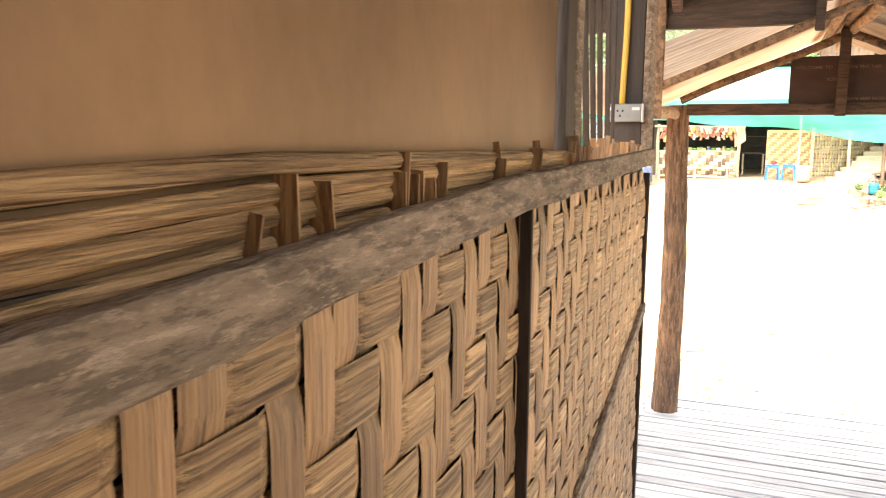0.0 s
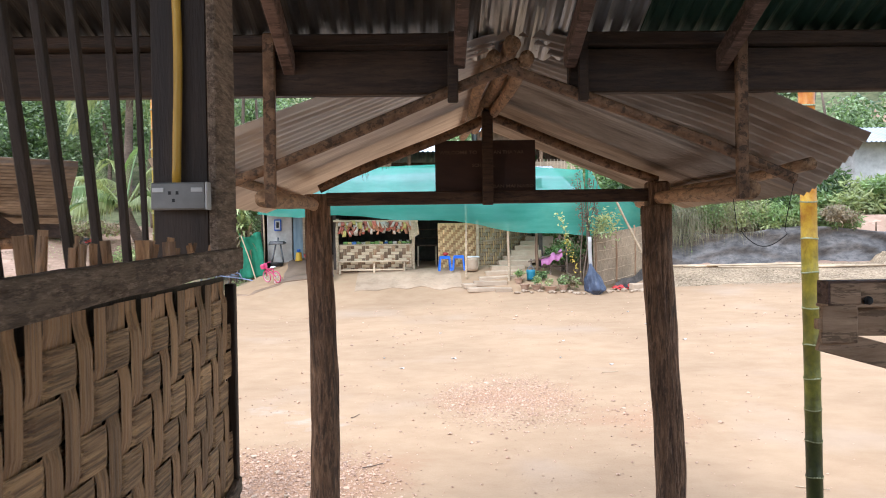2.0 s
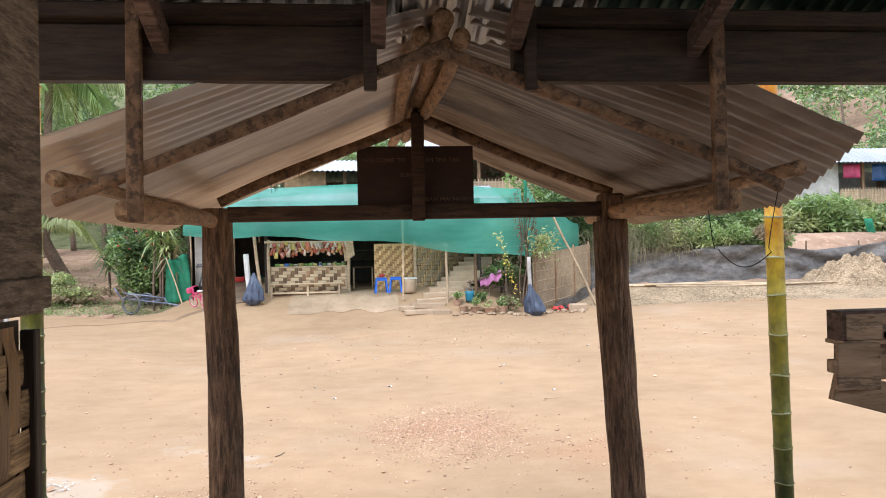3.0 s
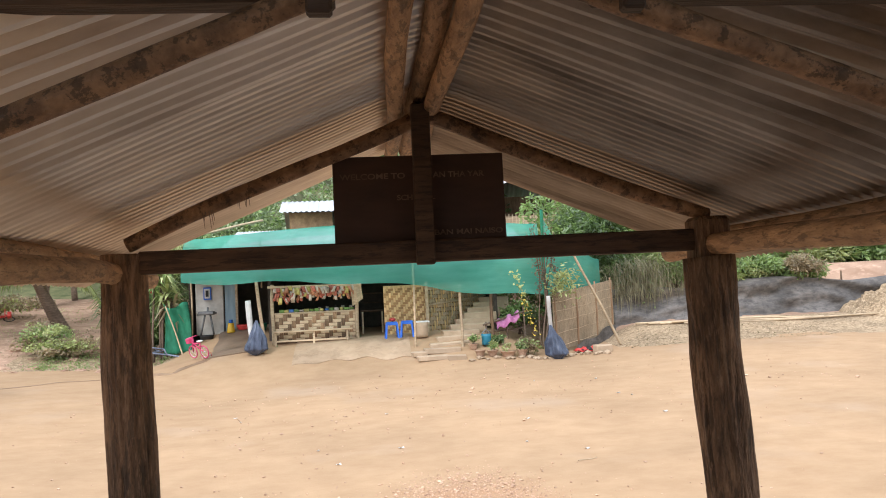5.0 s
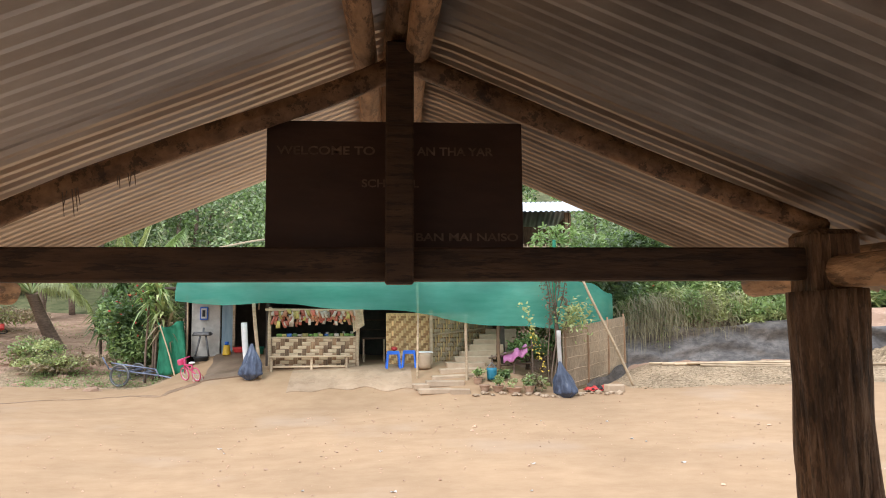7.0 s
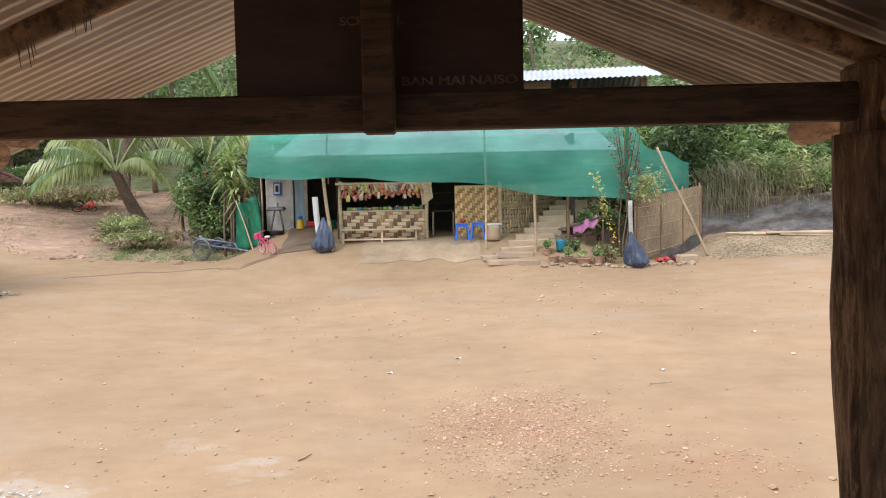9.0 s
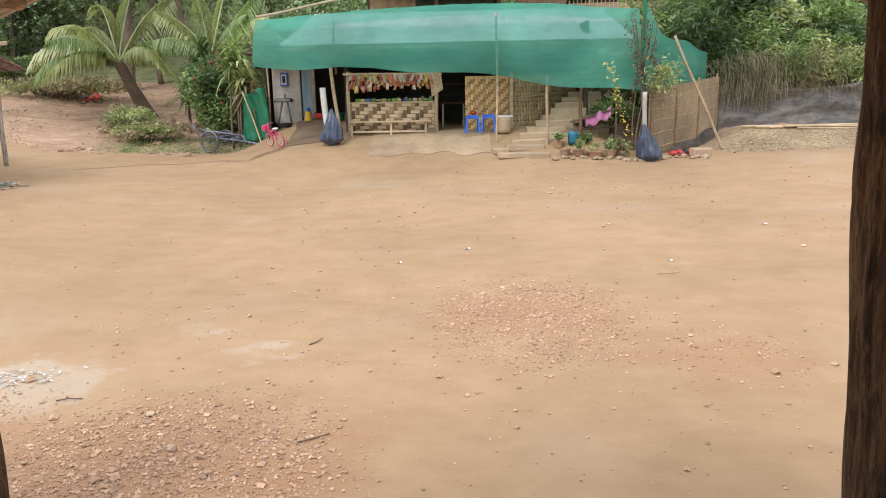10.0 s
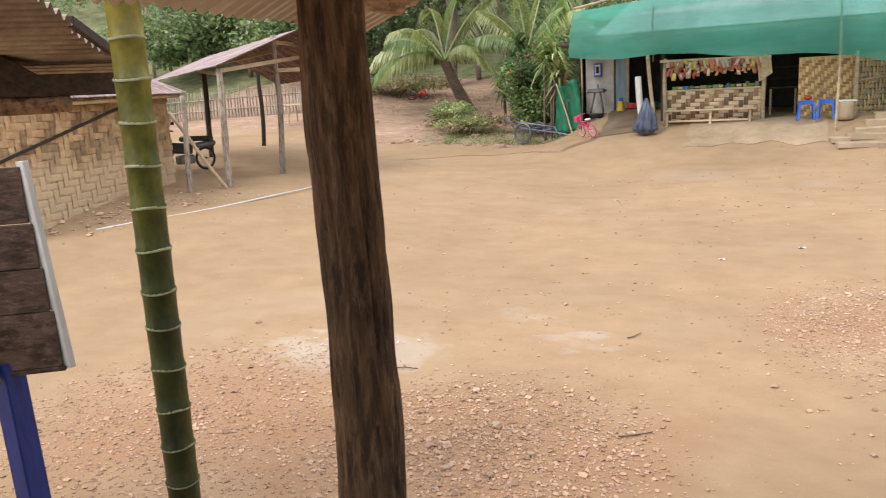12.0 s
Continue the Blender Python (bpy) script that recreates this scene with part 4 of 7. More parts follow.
bm = bmesh.new()
beam(bm, (-4.75, 24.6, 3.47), (4.3, 24.6, 3.47), 0.08, 0.1, 0.006)
part("eave_beam", bm, BROWNV, shop_roof)
bm = bmesh.new()
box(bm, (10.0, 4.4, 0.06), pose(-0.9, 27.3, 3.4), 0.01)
tagged(part("ceiling", bm, DIM), "board ceiling of the shop, interior shade in its colour", "ceiling", kind="structure")

counter = thing("shop_counter", "woven bamboo shop counter with a pale timber bench rail", "counter")
weave(counter, (-2.92, 25.0, 1.18), (1, 0, 0), (0, 0, 1), (0, -1, 0), 2.32, 0.80, 0.118, 0.10, BROWNV, PALEH, 0.012, 0.98, 0.98, 0.0, 2)
bm = bmesh.new()
box(bm, (2.36, 0.06, 0.86), pose(-1.76, 25.06, 1.57), 0.01)
part("backing", bm, BROWNV, counter)
bm = bmesh.new()
box(bm, (2.45, 0.55, 0.05), pose(-1.76, 25.25, 2.0), 0.008)
part("top", bm, PALEH, counter)
for x in (-2.98, -0.56):
    bm = bmesh.new()
    pole(bm, [(x, 24.96, 1.05), (x, 24.96, 2.85)], 0.055, 0.05, 10, 12, 0.1, 0.01, x)
    part("post", bm, PALEH, counter, "", True)
bm = bmesh.new()
beam(bm, (-3.1, 24.9, 2.78), (-0.4, 24.9, 2.74), 0.06, 0.07, 0.006)
part("head_rail", bm, PALEH, counter)

bench = thing("bench", "low pale timber bench in front of the counter", "bench")
bm = bmesh.new()
box(bm, (2.25, 0.24, 0.045), pose(-1.82, 24.72, 1.49), 0.008)
part("seat", bm, PALEH, bench)
for x in (-2.88, -1.8, -0.85):
    bm = bmesh.new()
    beam(bm, (x, 24.66, 1.08), (x, 24.70, 1.47), 0.06, 0.06, 0.006)
    part("leg", bm, PALEH, bench)
bm = bmesh.new()
beam(bm, (-2.85, 24.68, 1.22), (-0.88, 24.68, 1.22), 0.03, 0.05, 0.004)
part("stretcher", bm, PALEH, bench)


def packet(x, y, z, w, h, mat, label, tilt=0.0, group="hanging snack packets"):
    bm = bmesh.new()
    grid_sheet(bm, lambda u, v: (x + (u - 0.5) * w * (0.92 + 0.16 * math.sin(math.pi * v + tilt * 5)) + tilt * v * h, y - 0.022 * math.sin(math.pi * u) * math.sin(math.pi * v), z - v * h), 4, 4, 0.012)
    return single("snack_packet", bm, mat, label, "packet", group, smooth=True)


for k in range(96):
    x = -2.87 + 2.24 * (k % 32) / 31 + random.uniform(-0.03, 0.03)
    c = random.choice((0, 0, 1, 1, 1, 2, 2, 2, 5))
    low = 0.09 * (k // 32)
    packet(x, 24.84 + random.uniform(-0.03, 0.06) + low * 0.5, 2.77 - low * (1.5 if x < -2.2 else 1.0) + random.uniform(-0.05, 0.02), random.uniform(0.07, 0.12), random.uniform(0.13, 0.23), CLOTHS[c], "bright foil snack packet hanging over the counter", random.uniform(-0.5, 0.5))
for k in range(15):
    x = -2.75 + k * 0.145
    bm = bmesh.new()
    box(bm, (random.uniform(0.10, 0.16), 0.12, random.uniform(0.05, 0.10)), pose(x, 25.12 + random.uniform(-0.04, 0.1), 2.07, 0, 0, random.uniform(-12, 12)), 0.012)
    single("goods_box", bm, CLOTHS[(3, 5, 4, 3, 2, 5, 3)[k % 7]], "small coloured goods box on the shop counter", "box", "goods on the counter")
for k in range(9):
    x = -2.7 + k * 0.24
    bm = bmesh.new()
    pole(bm, [(x, 26.4, 2.0), (x, 26.4, 2.0 + random.uniform(0.1, 0.18))], 0.05, 0.045, 8, 4, 0.0, 0.0, k)
    single("goods_jar", bm, random.choice((CLOTHS[2], DIM, DIM, CLOTHS[1])), "dim jar on the shelf inside the shop", "jar", "jars inside the shop", smooth=True)
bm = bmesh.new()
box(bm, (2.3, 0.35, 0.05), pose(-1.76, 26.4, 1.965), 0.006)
single("back_shelf", bm, DIM, "wooden shelf inside the shop, interior shade in its colour", "shelf")
bm = bmesh.new()
grid_sheet(bm, lambda u, v: (-0.72 + 0.3 * u + 0.05 * v, 24.85 + 0.03 * math.sin(9 * u), 2.75 - (0.62 - 0.2 * u) * v), 6, 6, 0.01)
single("hanging_sack", bm, PALEH, "pale woven sack hanging on the shop post", "sack")

# inside the doorway: a small table with a stool upon it
tbl = thing("small_table", "thin dark wooden table inside the shop doorway", "table")
bm = bmesh.new()
box(bm, (0.7, 0.5, 0.04), pose(-0.12, 26.3, 1.95), 0.005)
part("top", bm, BEAM, tbl)
for x in (-0.42, 0.18):
    for y in (26.1, 26.5):
        bm = bmesh.new()
        beam(bm, (x, y, 1.15), (x, y, 1.93), 0.05, 0.05, 0.004)
        part("leg", bm, PALEH if y < 26.2 else BEAM, tbl)
for z in (2.2, 2.5):
    bm = bmesh.new()
    box(bm, (0.8, 0.35, 0.03), pose(-0.1, 27.0, z), 0.004)
    single("rack_shelf", bm, BEAM, "dark narrow rack shelf in the doorway", "shelf")

# tan woven panel, stair side wall
tan = tagged(new("wall_tan"), "tan woven bamboo panel beside the doorway", "wall", kind="structure")
weave(tan, (0.24, 25.2, 1.05), (1, 0, 0), (0, 0, 1), (0, -1, 0), 1.26, 1.6, 0.07, 0.07, TANV, TANDARK, 0.006, 0.98, 0.98, 0.0, 2)
bm = bmesh.new()
box(bm, (1.27, 0.03, 1.62), pose(0.87, 25.24, 1.86), 0.004)
part("backing", bm, TANV, tan)
side = tagged(new("wall_stair"), "woven bamboo wall beside the stairs", "wall", kind="structure")
SD = Vector((1.95, 1.7, 0)).normalized()
weave(side, (1.52, 25.1, 1.05), SD, (0, 0, 1), (0.66, -0.75, 0), 2.6, 1.6, 0.11, 0.13, TANV, PALEH, 0.016, 0.62, 0.86, 0.0, 2)
bm = bmesh.new()
beam(bm, (1.50, 25.16, 1.85), (3.46, 26.86, 2.0), 0.03, 1.6, 0.0)
part("backing", bm, BROWNV, side)
bm = bmesh.new()
beam(bm, (1.54, 25.02, 2.05), (3.5, 26.72, 2.25), 0.03, 0.05, 0.004)
part("batten", bm, PALEH, side)
bm = bmesh.new()
beam(bm, (1.50, 25.0, 0.9), (1.50, 25.0, 2.75), 0.09, 0.09, 0.008)
part("corner_post", bm, PALEH, side)

# stairs of packed concrete
stairs = thing("stairs", "dusty concrete steps rising beside the woven wall", "stairs")
for k in range(9):
    f = k / 8
    x, y, z = 1.98 + 1.75 * f + random.uniform(-0.04, 0.04), 23.7 + 2.5 * f, 1.0 + 1.2 * f
    bm = bmesh.new()
    box(bm, (1.12 - 0.2 * f, 0.5, 0.26), pose(x, y + 0.2, z - 0.13, random.uniform(-1.5, 1.5), random.uniform(-1.5, 1.5), 5 - 14 * f), 0.025, 0.018)
    part("step", bm, CONCRETE, stairs)
for x, y, w, d, a in ((1.45, 23.0, 0.85, 0.4, 6), (2.1, 22.9, 0.5, 0.36, -5), (1.1, 23.3, 0.4, 0.5, 12), (1.75, 23.4, 1.0, 0.4, 3)):
    bm = bmesh.new()
    box(bm, (w, d, 0.14), pose(x, y, ground_z(x, y) - 0.005, 0, 0, a), 0.02, 0.012)
    part("slab", bm, CONCRETE, stairs, "cracked slab at the foot of the steps")

# apron slab with a broken edge
bm = bmesh.new()
def apron(u, v):
    x = -2.3 + 3.2 * u
    y = 23.2 + 1.9 * v + 0.5 * noise.noise(Vector((x * 1.3, 0, 1))) * (1 - v)
    return (x, y, ground_z(x, y) + 0.015 + 0.02 * noise.noise(Vector((x, y, 4))))
grid_sheet(bm, apron, 40, 14, -0.12)
single("apron", bm, APRON, "dusty concrete apron in front of the shop", "paving", kind="structure")
bm = bmesh.new()
def wet(u, v):
    x = -4.95 + 1.35 * u + 0.1 * noise.noise(Vector((v * 5, u * 3, 2)))
    y = 24.3 + 3.1 * v
    x += 0.25 * (1 - v)
    return (x, y, ground_z(x, y) + 0.035)
grid_sheet(bm, wet, 12, 20, -0.08)
single("wash_slab", bm, WETCONCRETE, "damp concrete slab by the wash place", "paving", kind="structure")

bm = bmesh.new()
RUN = [Vector((x, y, 0)) for x, y in [(-4.0, 24.89), (-4.73, 24.25), (-5.48, 23.56), (-7.0, 24.44), (-8.37, 23.57), (-9.52, 22.29)]]
def runoff(u, v):
    q = u * (len(RUN) - 1)
    k = min(int(q), len(RUN) - 2)
    c = RUN[k].lerp(RUN[k + 1], q - k)
    d = (RUN[k + 1] - RUN[k]).normalized()
    w = (0.12 - 0.07 * u) * (1 + 0.9 * noise.noise(Vector((u * 19, v * 1.5, 6))))
    c = c + Vector((-d.y, d.x, 0)) * (w * (v - 0.5) * 2 + 0.22 * noise.noise(Vector((u * 8, 0, 2))))
    return (c.x, c.y, ground_z(c.x, c.y) + 0.006)
grid_sheet(bm, runoff, 70, 4, -0.01)
single("damp_runoff", bm, DAMPSOIL, "thin dark damp runoff across the soil", "runoff", kind="structure")

# wing with the plaster wall, blue door, meter and wash place
wing = tagged(new("wall_wing"), "stained pale plaster wall of the shop's wing", "wall", kind="structure")
bm = bmesh.new()
box(bm, (0.86, 0.12, 1.75), pose(-5.28, 27.5, 2.3), 0.01)
part("plaster", bm, PLASTER, wing)
bm = bmesh.new()
box(bm, (0.34, 0.06, 1.62), pose(-4.64, 27.52, 2.25), 0.006)
tagged(part("door_1", bm, BLUEDOOR), "pale blue plank door of the wing", "door", kind="structure")
bm = bmesh.new()
beam(bm, (-4.42, 27.4, 1.4), (-4.42, 27.4, 3.1), 0.08, 0.08, 0.006)
part("door_post", bm, PALEH, wing)
meter = thing("electric_meter", "blue framed white meter box on the plaster wall", "meter")
bm = bmesh.new()
box(bm, (0.24, 0.06, 0.40), pose(-5.33, 27.40, 2.74), 0.01)
part("frame", bm, BLUEPLASTIC, meter)
bm = bmesh.new()
box(bm, (0.17, 0.02, 0.31), pose(-5.33, 27.365, 2.74), 0.006)
part("face", bm, WHITEPAINT, meter)
bm = bmesh.new()
box(bm, (0.09, 0.02, 0.2), pose(-5.33, 27.35, 2.74), 0.004)
part("window", bm, BLACK, meter)
for x, y, r, h, m, nm, lab in ((-4.55, 27.0, 0.13, 0.3, YELLOW, "water_jug", "yellow plastic water jug on the wash slab"), (-4.6, 27.0, 0.08, 0.44, BLUEPLASTIC, "jug_lid", "")):
    if lab:
        jug = thing(nm, lab, "jug")
        bm = bmesh.new()
        z = ground_z(x, y) + 0.03
        pole(bm, [(x, y, z), (x, y, z + h * 0.8), (x, y, z + h)], r, r * 0.7, 12, 8, 0, 0)
        part("body", bm, m, jug, "", True)
        bm = bmesh.new()
        pole(bm, [(x, y, z + h), (x, y, z + h + 0.1)], 0.06, 0.06, 10, 2, 0, 0)
        part("lid", bm, BLUEPLASTIC, jug, "blue lid", True)
for x, y, r, h, m, lab in ((-4.15, 27.1, 0.26, 0.16, RED, "wide red plastic basin on the wash slab"), (-3.6, 26.7, 0.22, 0.22, GREENCLOTH, "green plastic basin beside the counter"), (-5.3, 27.0, 0.24, 0.14, BLACK, "black rubber basin under the tap")):
    bm = bmesh.new()
    z = ground_z(x, y) + 0.03
    def basin(u, v, x=x, y=y, z=z, r=r, h=h):
        a = 6.28319 * u
        q, zz = ((0.75 + 0.25 * v * 2) * r, h * v * 2) if v < 0.5 else ((1.0 - 0.3 * (v - 0.5) * 2) * r * 0.94, h * (1 - 0.85 * (v - 0.5) * 2))
        return (x + q * math.cos(a), y + q * math.sin(a), z + zz)
    grid_sheet(bm, basin, 18, 8)
    single("basin", bm, m, lab, "basin", "basins at the wash place", smooth=True)
stand = thing("wash_stand", "dark metal wash stand with pipes by the wall", "stand")
for a, b in (((-5.5, 27.1, 1.45), (-5.35, 27.1, 2.1)), ((-5.1, 27.1, 1.45), (-5.2, 27.1, 2.1)), ((-5.6, 27.1, 2.08), (-5.0, 27.1, 2.12)), ((-5.3, 27.2, 2.1), (-5.3, 27.25, 2.3))):
    bm = bmesh.new()
    pole(bm, [a, b], 0.03, 0.03, 8, 4, 0.05, 0.0)
    part("tube", bm, STEEL, stand, "", True)
bm = bmesh.new()
box(bm, (0.5, 0.3, 0.12), pose(-5.3, 27.1, 2.12), 0.03)
part("sink", bm, STEEL, stand)

# two pale posts, the leaning one and a short pillar, with a bag tied on each side of the shop
for a, b, r, m, lab in (((-3.42, 24.15, 0.85), (-3.55, 24.2, 2.42), 0.085, WHITEPAINT, "short white painted pillar beside the shop"), ((-3.08, 24.1, 0.9), (-3.28, 24.0, 2.95), 0.05, PALEH, "leaning pale wooden post under the net")):
    bm = bmesh.new()
    pole(bm, [a, b], r, r * 0.92, 12, 10, 0.05, 0.006, a[0])
    single("pillar" if r > 0.06 else "net_post", bm, m, lab, "post", smooth=True)
bm = bmesh.new()
pole(bm, [(4.63, 22.55, 0.45), (4.60, 22.65, 2.15)], 0.058, 0.055, 12, 10, 0.05, 0.006, 3)
single("pillar", bm, PLASTER, "short white painted pillar holding a bag", "post", smooth=True)


def tied_bag(x, y, z0, h, r, label, lean):
    bm = bmesh.new()
    def f(u, v):
        a = 6.28319 * u
        q = r * (0.12 + 0.95 * math.sin(math.pi * min(1, v * 0.55 + 0.0)) ** 1.2 if v > 0.02 else 0.10) * (1 if v < 0.85 else 1 - 0.75 * (v - 0.85) / 0.15)
        q *= 1 + 0.42 * noise.noise(Vector((math.cos(a) * 2.4, math.sin(a) * 2.4, v * 3 + x))) + 0.16 * noise.noise(Vector((math.cos(a) * 6, math.sin(a) * 6, v * 5 + x))) + 0.06 * math.sin(a * 7 + v * 4) * (1 - v)
        return (x + lean * v + q * math.cos(a), y + 0.7 * q * math.sin(a), z0 + h * (1 - v))
    grid_sheet(bm, f, 60, 26)
    return single("tied_bag", bm, NAVYBAG, label, "bag", "tied plastic bags", smooth=True)


tied_bag(-3.30, 24.02, 0.92, 0.95, 0.26, "dark blue plastic bag tied to a pillar", -0.05)
tied_bag(4.57, 22.45, 0.46, 0.92, 0.25, "dark blue plastic bag slumped against a pillar", 0.16)

# ---- green net: front, roof, side, with posts
net = thing("shade_net", "green shade net canopy hung on thin posts", "net")


def net_top(x):
    return 4.14 + 0.29 * math.sin(max(0, min(1, (x + 5.1) / 8.6)) * 2.35) - 0.12 * step01(2.4, 4.7, x)


def net_low(x):
    return 2.96 - 0.04 * (x + 5.2) - 0.40 * step01(-1, 4.7, x) - 0.05 * math.sin((x + 5) * 1.9)


bm = bmesh.new()
grid_sheet(bm, lambda u, v: (-5.15 + 9.83 * u, 23.38 + 0.06 * math.sin(u * 22) * (1 - v) + 0.10 * noise.noise(Vector((u * 14, v * 4, 0))) + 0.5 * v * v, net_low(-5.15 + 9.83 * u) * (1 - v) + net_top(-5.15 + 9.83 * u) * v + 0.02 * noise.noise(Vector((u * 20, v * 3, 5)))), 60, 14)
part("front", bm, NET, net, "", True)
bm = bmesh.new()
grid_sheet(bm, lambda u, v: (-5.15 + 9.83 * u, 23.88 + 3.2 * v, net_top(-5.15 + 9.83 * u) + 0.05 * v - 0.10 * math.sin(math.pi * v) * (0.6 + 0.4 * math.sin(u * 20))), 40, 10)
part("roof", bm, NETTOP, net, "", True)
bm = bmesh.new()
grid_sheet(bm, lambda u, v: (4.68 + 2.3 * u, 23.4 + 2.3 * u + 0.06 * math.sin(u * 9), (2.16 + 0.25 * u) * (1 - v) + (4.3 - 0.70 * step01(0.0, 0.30, u) - 0.5 * max(0, u - 0.28) + 0.05 * math.sin(u * 12)) * v), 18, 10)
part("side", bm, NET, net, "", True)
for x, lo, hi, r in ((-3.1, 2.75, 4.05, 0.022), (1.06, 0.70, 4.2, 0.03), (2.33, 0.6, 2.6, 0.042), (3.22, 0.75, 2.35, 0.05), (4.68, 1.9, 4.55, 0.05), (-5.78, 0.6, 3.3, 0.03)):
    bm = bmesh.new()
    y = 23.75 if x in (3.22, 1.06, -3.1) else (27.2 if x < -5 else 23.50 if x < 4 else 23.3)
    pole(bm, [(x, y, lo), (x, y, hi)], r, r * 0.9, 8, 10, 0.1, 0.012, x)
    part("net_pole", bm, PALEH if x in (1.06, 2.33, -5.78) else (GREENCLOTH if x == 4.68 else BROWNV), net, "", True)
bm = bmesh.new()
pole(bm, [(-5.3, 24.5, 4.3), (-3.2, 25.2, 4.75)], 0.035, 0.035, 8, 8, 0.05, 0.02)
part("net_pole", bm, PALEH, net, "", True)

# reed mat fence with white cords, leaning pole
mat_fence = thing("reed_fence", "brown woven reed mat fence with pale cords", "fence")
def mat_face(u, v, off=0.0):
    return (4.85 + 2.5 * u, 23.3 + 2.5 * u - 0.25 * math.sin(math.pi * u) - off, (0.62 + 0.3 * u) * (1 - v) + (2.2 + 0.35 * u) * v)
bm = bmesh.new()
grid_sheet(bm, lambda u, v: mat_face(u, v, 0.02 * math.sin(u * 40)), 60, 10, 0.02)
part("mat", bm, REED, mat_fence)
for v in (0.08, 0.3, 0.5, 0.68, 0.84):
    bm = bmesh.new()
    pole(bm, [mat_face(i / 12, v + 0.008 * math.sin(i * 2 + v * 9), 0.045) for i in range(13)], 0.006, 0.006, 6, 30, 0, 0.003)
    part("cord", bm, PALEH, mat_fence, "", True)
for u in (0.03, 0.34, 0.66, 0.97):
    bm = bmesh.new()
    a, b = mat_face(u, -0.1, 0.05), mat_face(u, 1.05, 0.05)
    pole(bm, [a, b], 0.03, 0.028, 8, 6, 0.1, 0.01)
    part("stake", bm, BROWNV, mat_fence, "", True)
bm = bmesh.new()
grid_sheet(bm, lambda u, v: (mat_face(0.3 + 0.72 * u, 0)[0], mat_face(0.3 + 0.72 * u, 0)[1] - 0.10 - 0.04 * math.sin(u * 17), mat_face(0.3 + 0.7 * u, 0)[2] - 0.25 + (0.25 + 0.3 * u + 0.05 * math.sin(u * 11)) * v), 24, 4, 0.01)
part("skirt", bm, TARP, mat_fence, "black plastic skirt")
bm = bmesh.new()
pole(bm, [on_ground(6.95, 23.85, -0.05), (5.62, 24.0, 3.55)], 0.042, 0.035, 10, 14, 0.1, 0.015, 2)
single("leaning_pole", bm, PALEH, "long pale pole leaning on the net", "pole", smooth=True)

# black tarp fence along the bank
tarp = thing("tarp_fence", "dusty black plastic tarp fence along the bank", "fence")
bm = bmesh.new()
def tarp_f(u, v):
    x = 7.45 + 12.5 * u
    y = 26.1 + 0.02 * (x - 7) + 0.12 * noise.noise(Vector((u * 14 + v * 1.5, v * 2, 0))) + 0.05 * noise.noise(Vector((u * 40 - v * 3, v * 5, 3))) + 0.07 * math.sin(v * 11 + 2 * math.sin(u * 20)) - 0.3 * (1 - v) ** 3
    return (x, y, ground_z(x, 25.4) - 0.06 + (1.22 + 0.12 * math.sin(x * 1.1)) * v + 0.05 * noise.noise(Vector((x, v * 6, 2))))
grid_sheet(bm, tarp_f, 150, 18, 0.006)
part("sheet", bm, TARP, tarp, "", True)
for x in (7.6, 9.4, 11.4, 13.4, 15.4, 17.4, 19.4):
    bm = bmesh.new()
    pole(bm, [(x, 26.3 + 0.02 * (x - 7), ground_z(x, 25.4) - 0.2), (x, 26.32 + 0.02 * (x - 7), ground_z(x, 25.4) + 1.35)], 0.035, 0.03, 8, 6, 0.1, 0.01, x)
    part("stake", bm, BROWNV, tarp, "", True)
for k in range(5):
    bm = bmesh.new()
    x0, x1 = 7.9 + k * 0.35, 11.4 + k * 1.2
    pole(bm, [on_ground(x0, 25.35 - 0.09 * k, 0.05), on_ground((x0 + x1) / 2, 25.3 - 0.1 * k, 0.05), on_ground(x1, 25.3 - 0.12 * k, 0.05)], 0.032, 0.026, 8, 16, 0.1, 0.03, k)
    single("bamboo_pole", bm, PALEH, "pale bamboo pole lying below the tarp", "pole", "poles lying on the ground", smooth=True)

# ---- plants
def cloud(n, centre, radii, seed, hollow=0.25, blobs=9):
    """Places for leaves, gathered into uneven clumps."""
    rng = np.random.default_rng(seed)
    c = rng.normal(size=(blobs, 3)) * 0.45
    c[:, 2] = np.abs(c[:, 2]) * 0.9 - 0.1
    k = rng.integers(0, blobs, n)
    d = rng.normal(size=(n, 3))
    d /= np.linalg.norm(d, axis=1, keepdims=True)
    r = (hollow + (1 - hollow) * rng.random((n, 1)) ** 0.5) * rng.uniform(0.28, 0.55, blobs)[k][:, None]
    P = (c[k] + d * r) * np.array(radii) + np.array(centre)
    return P


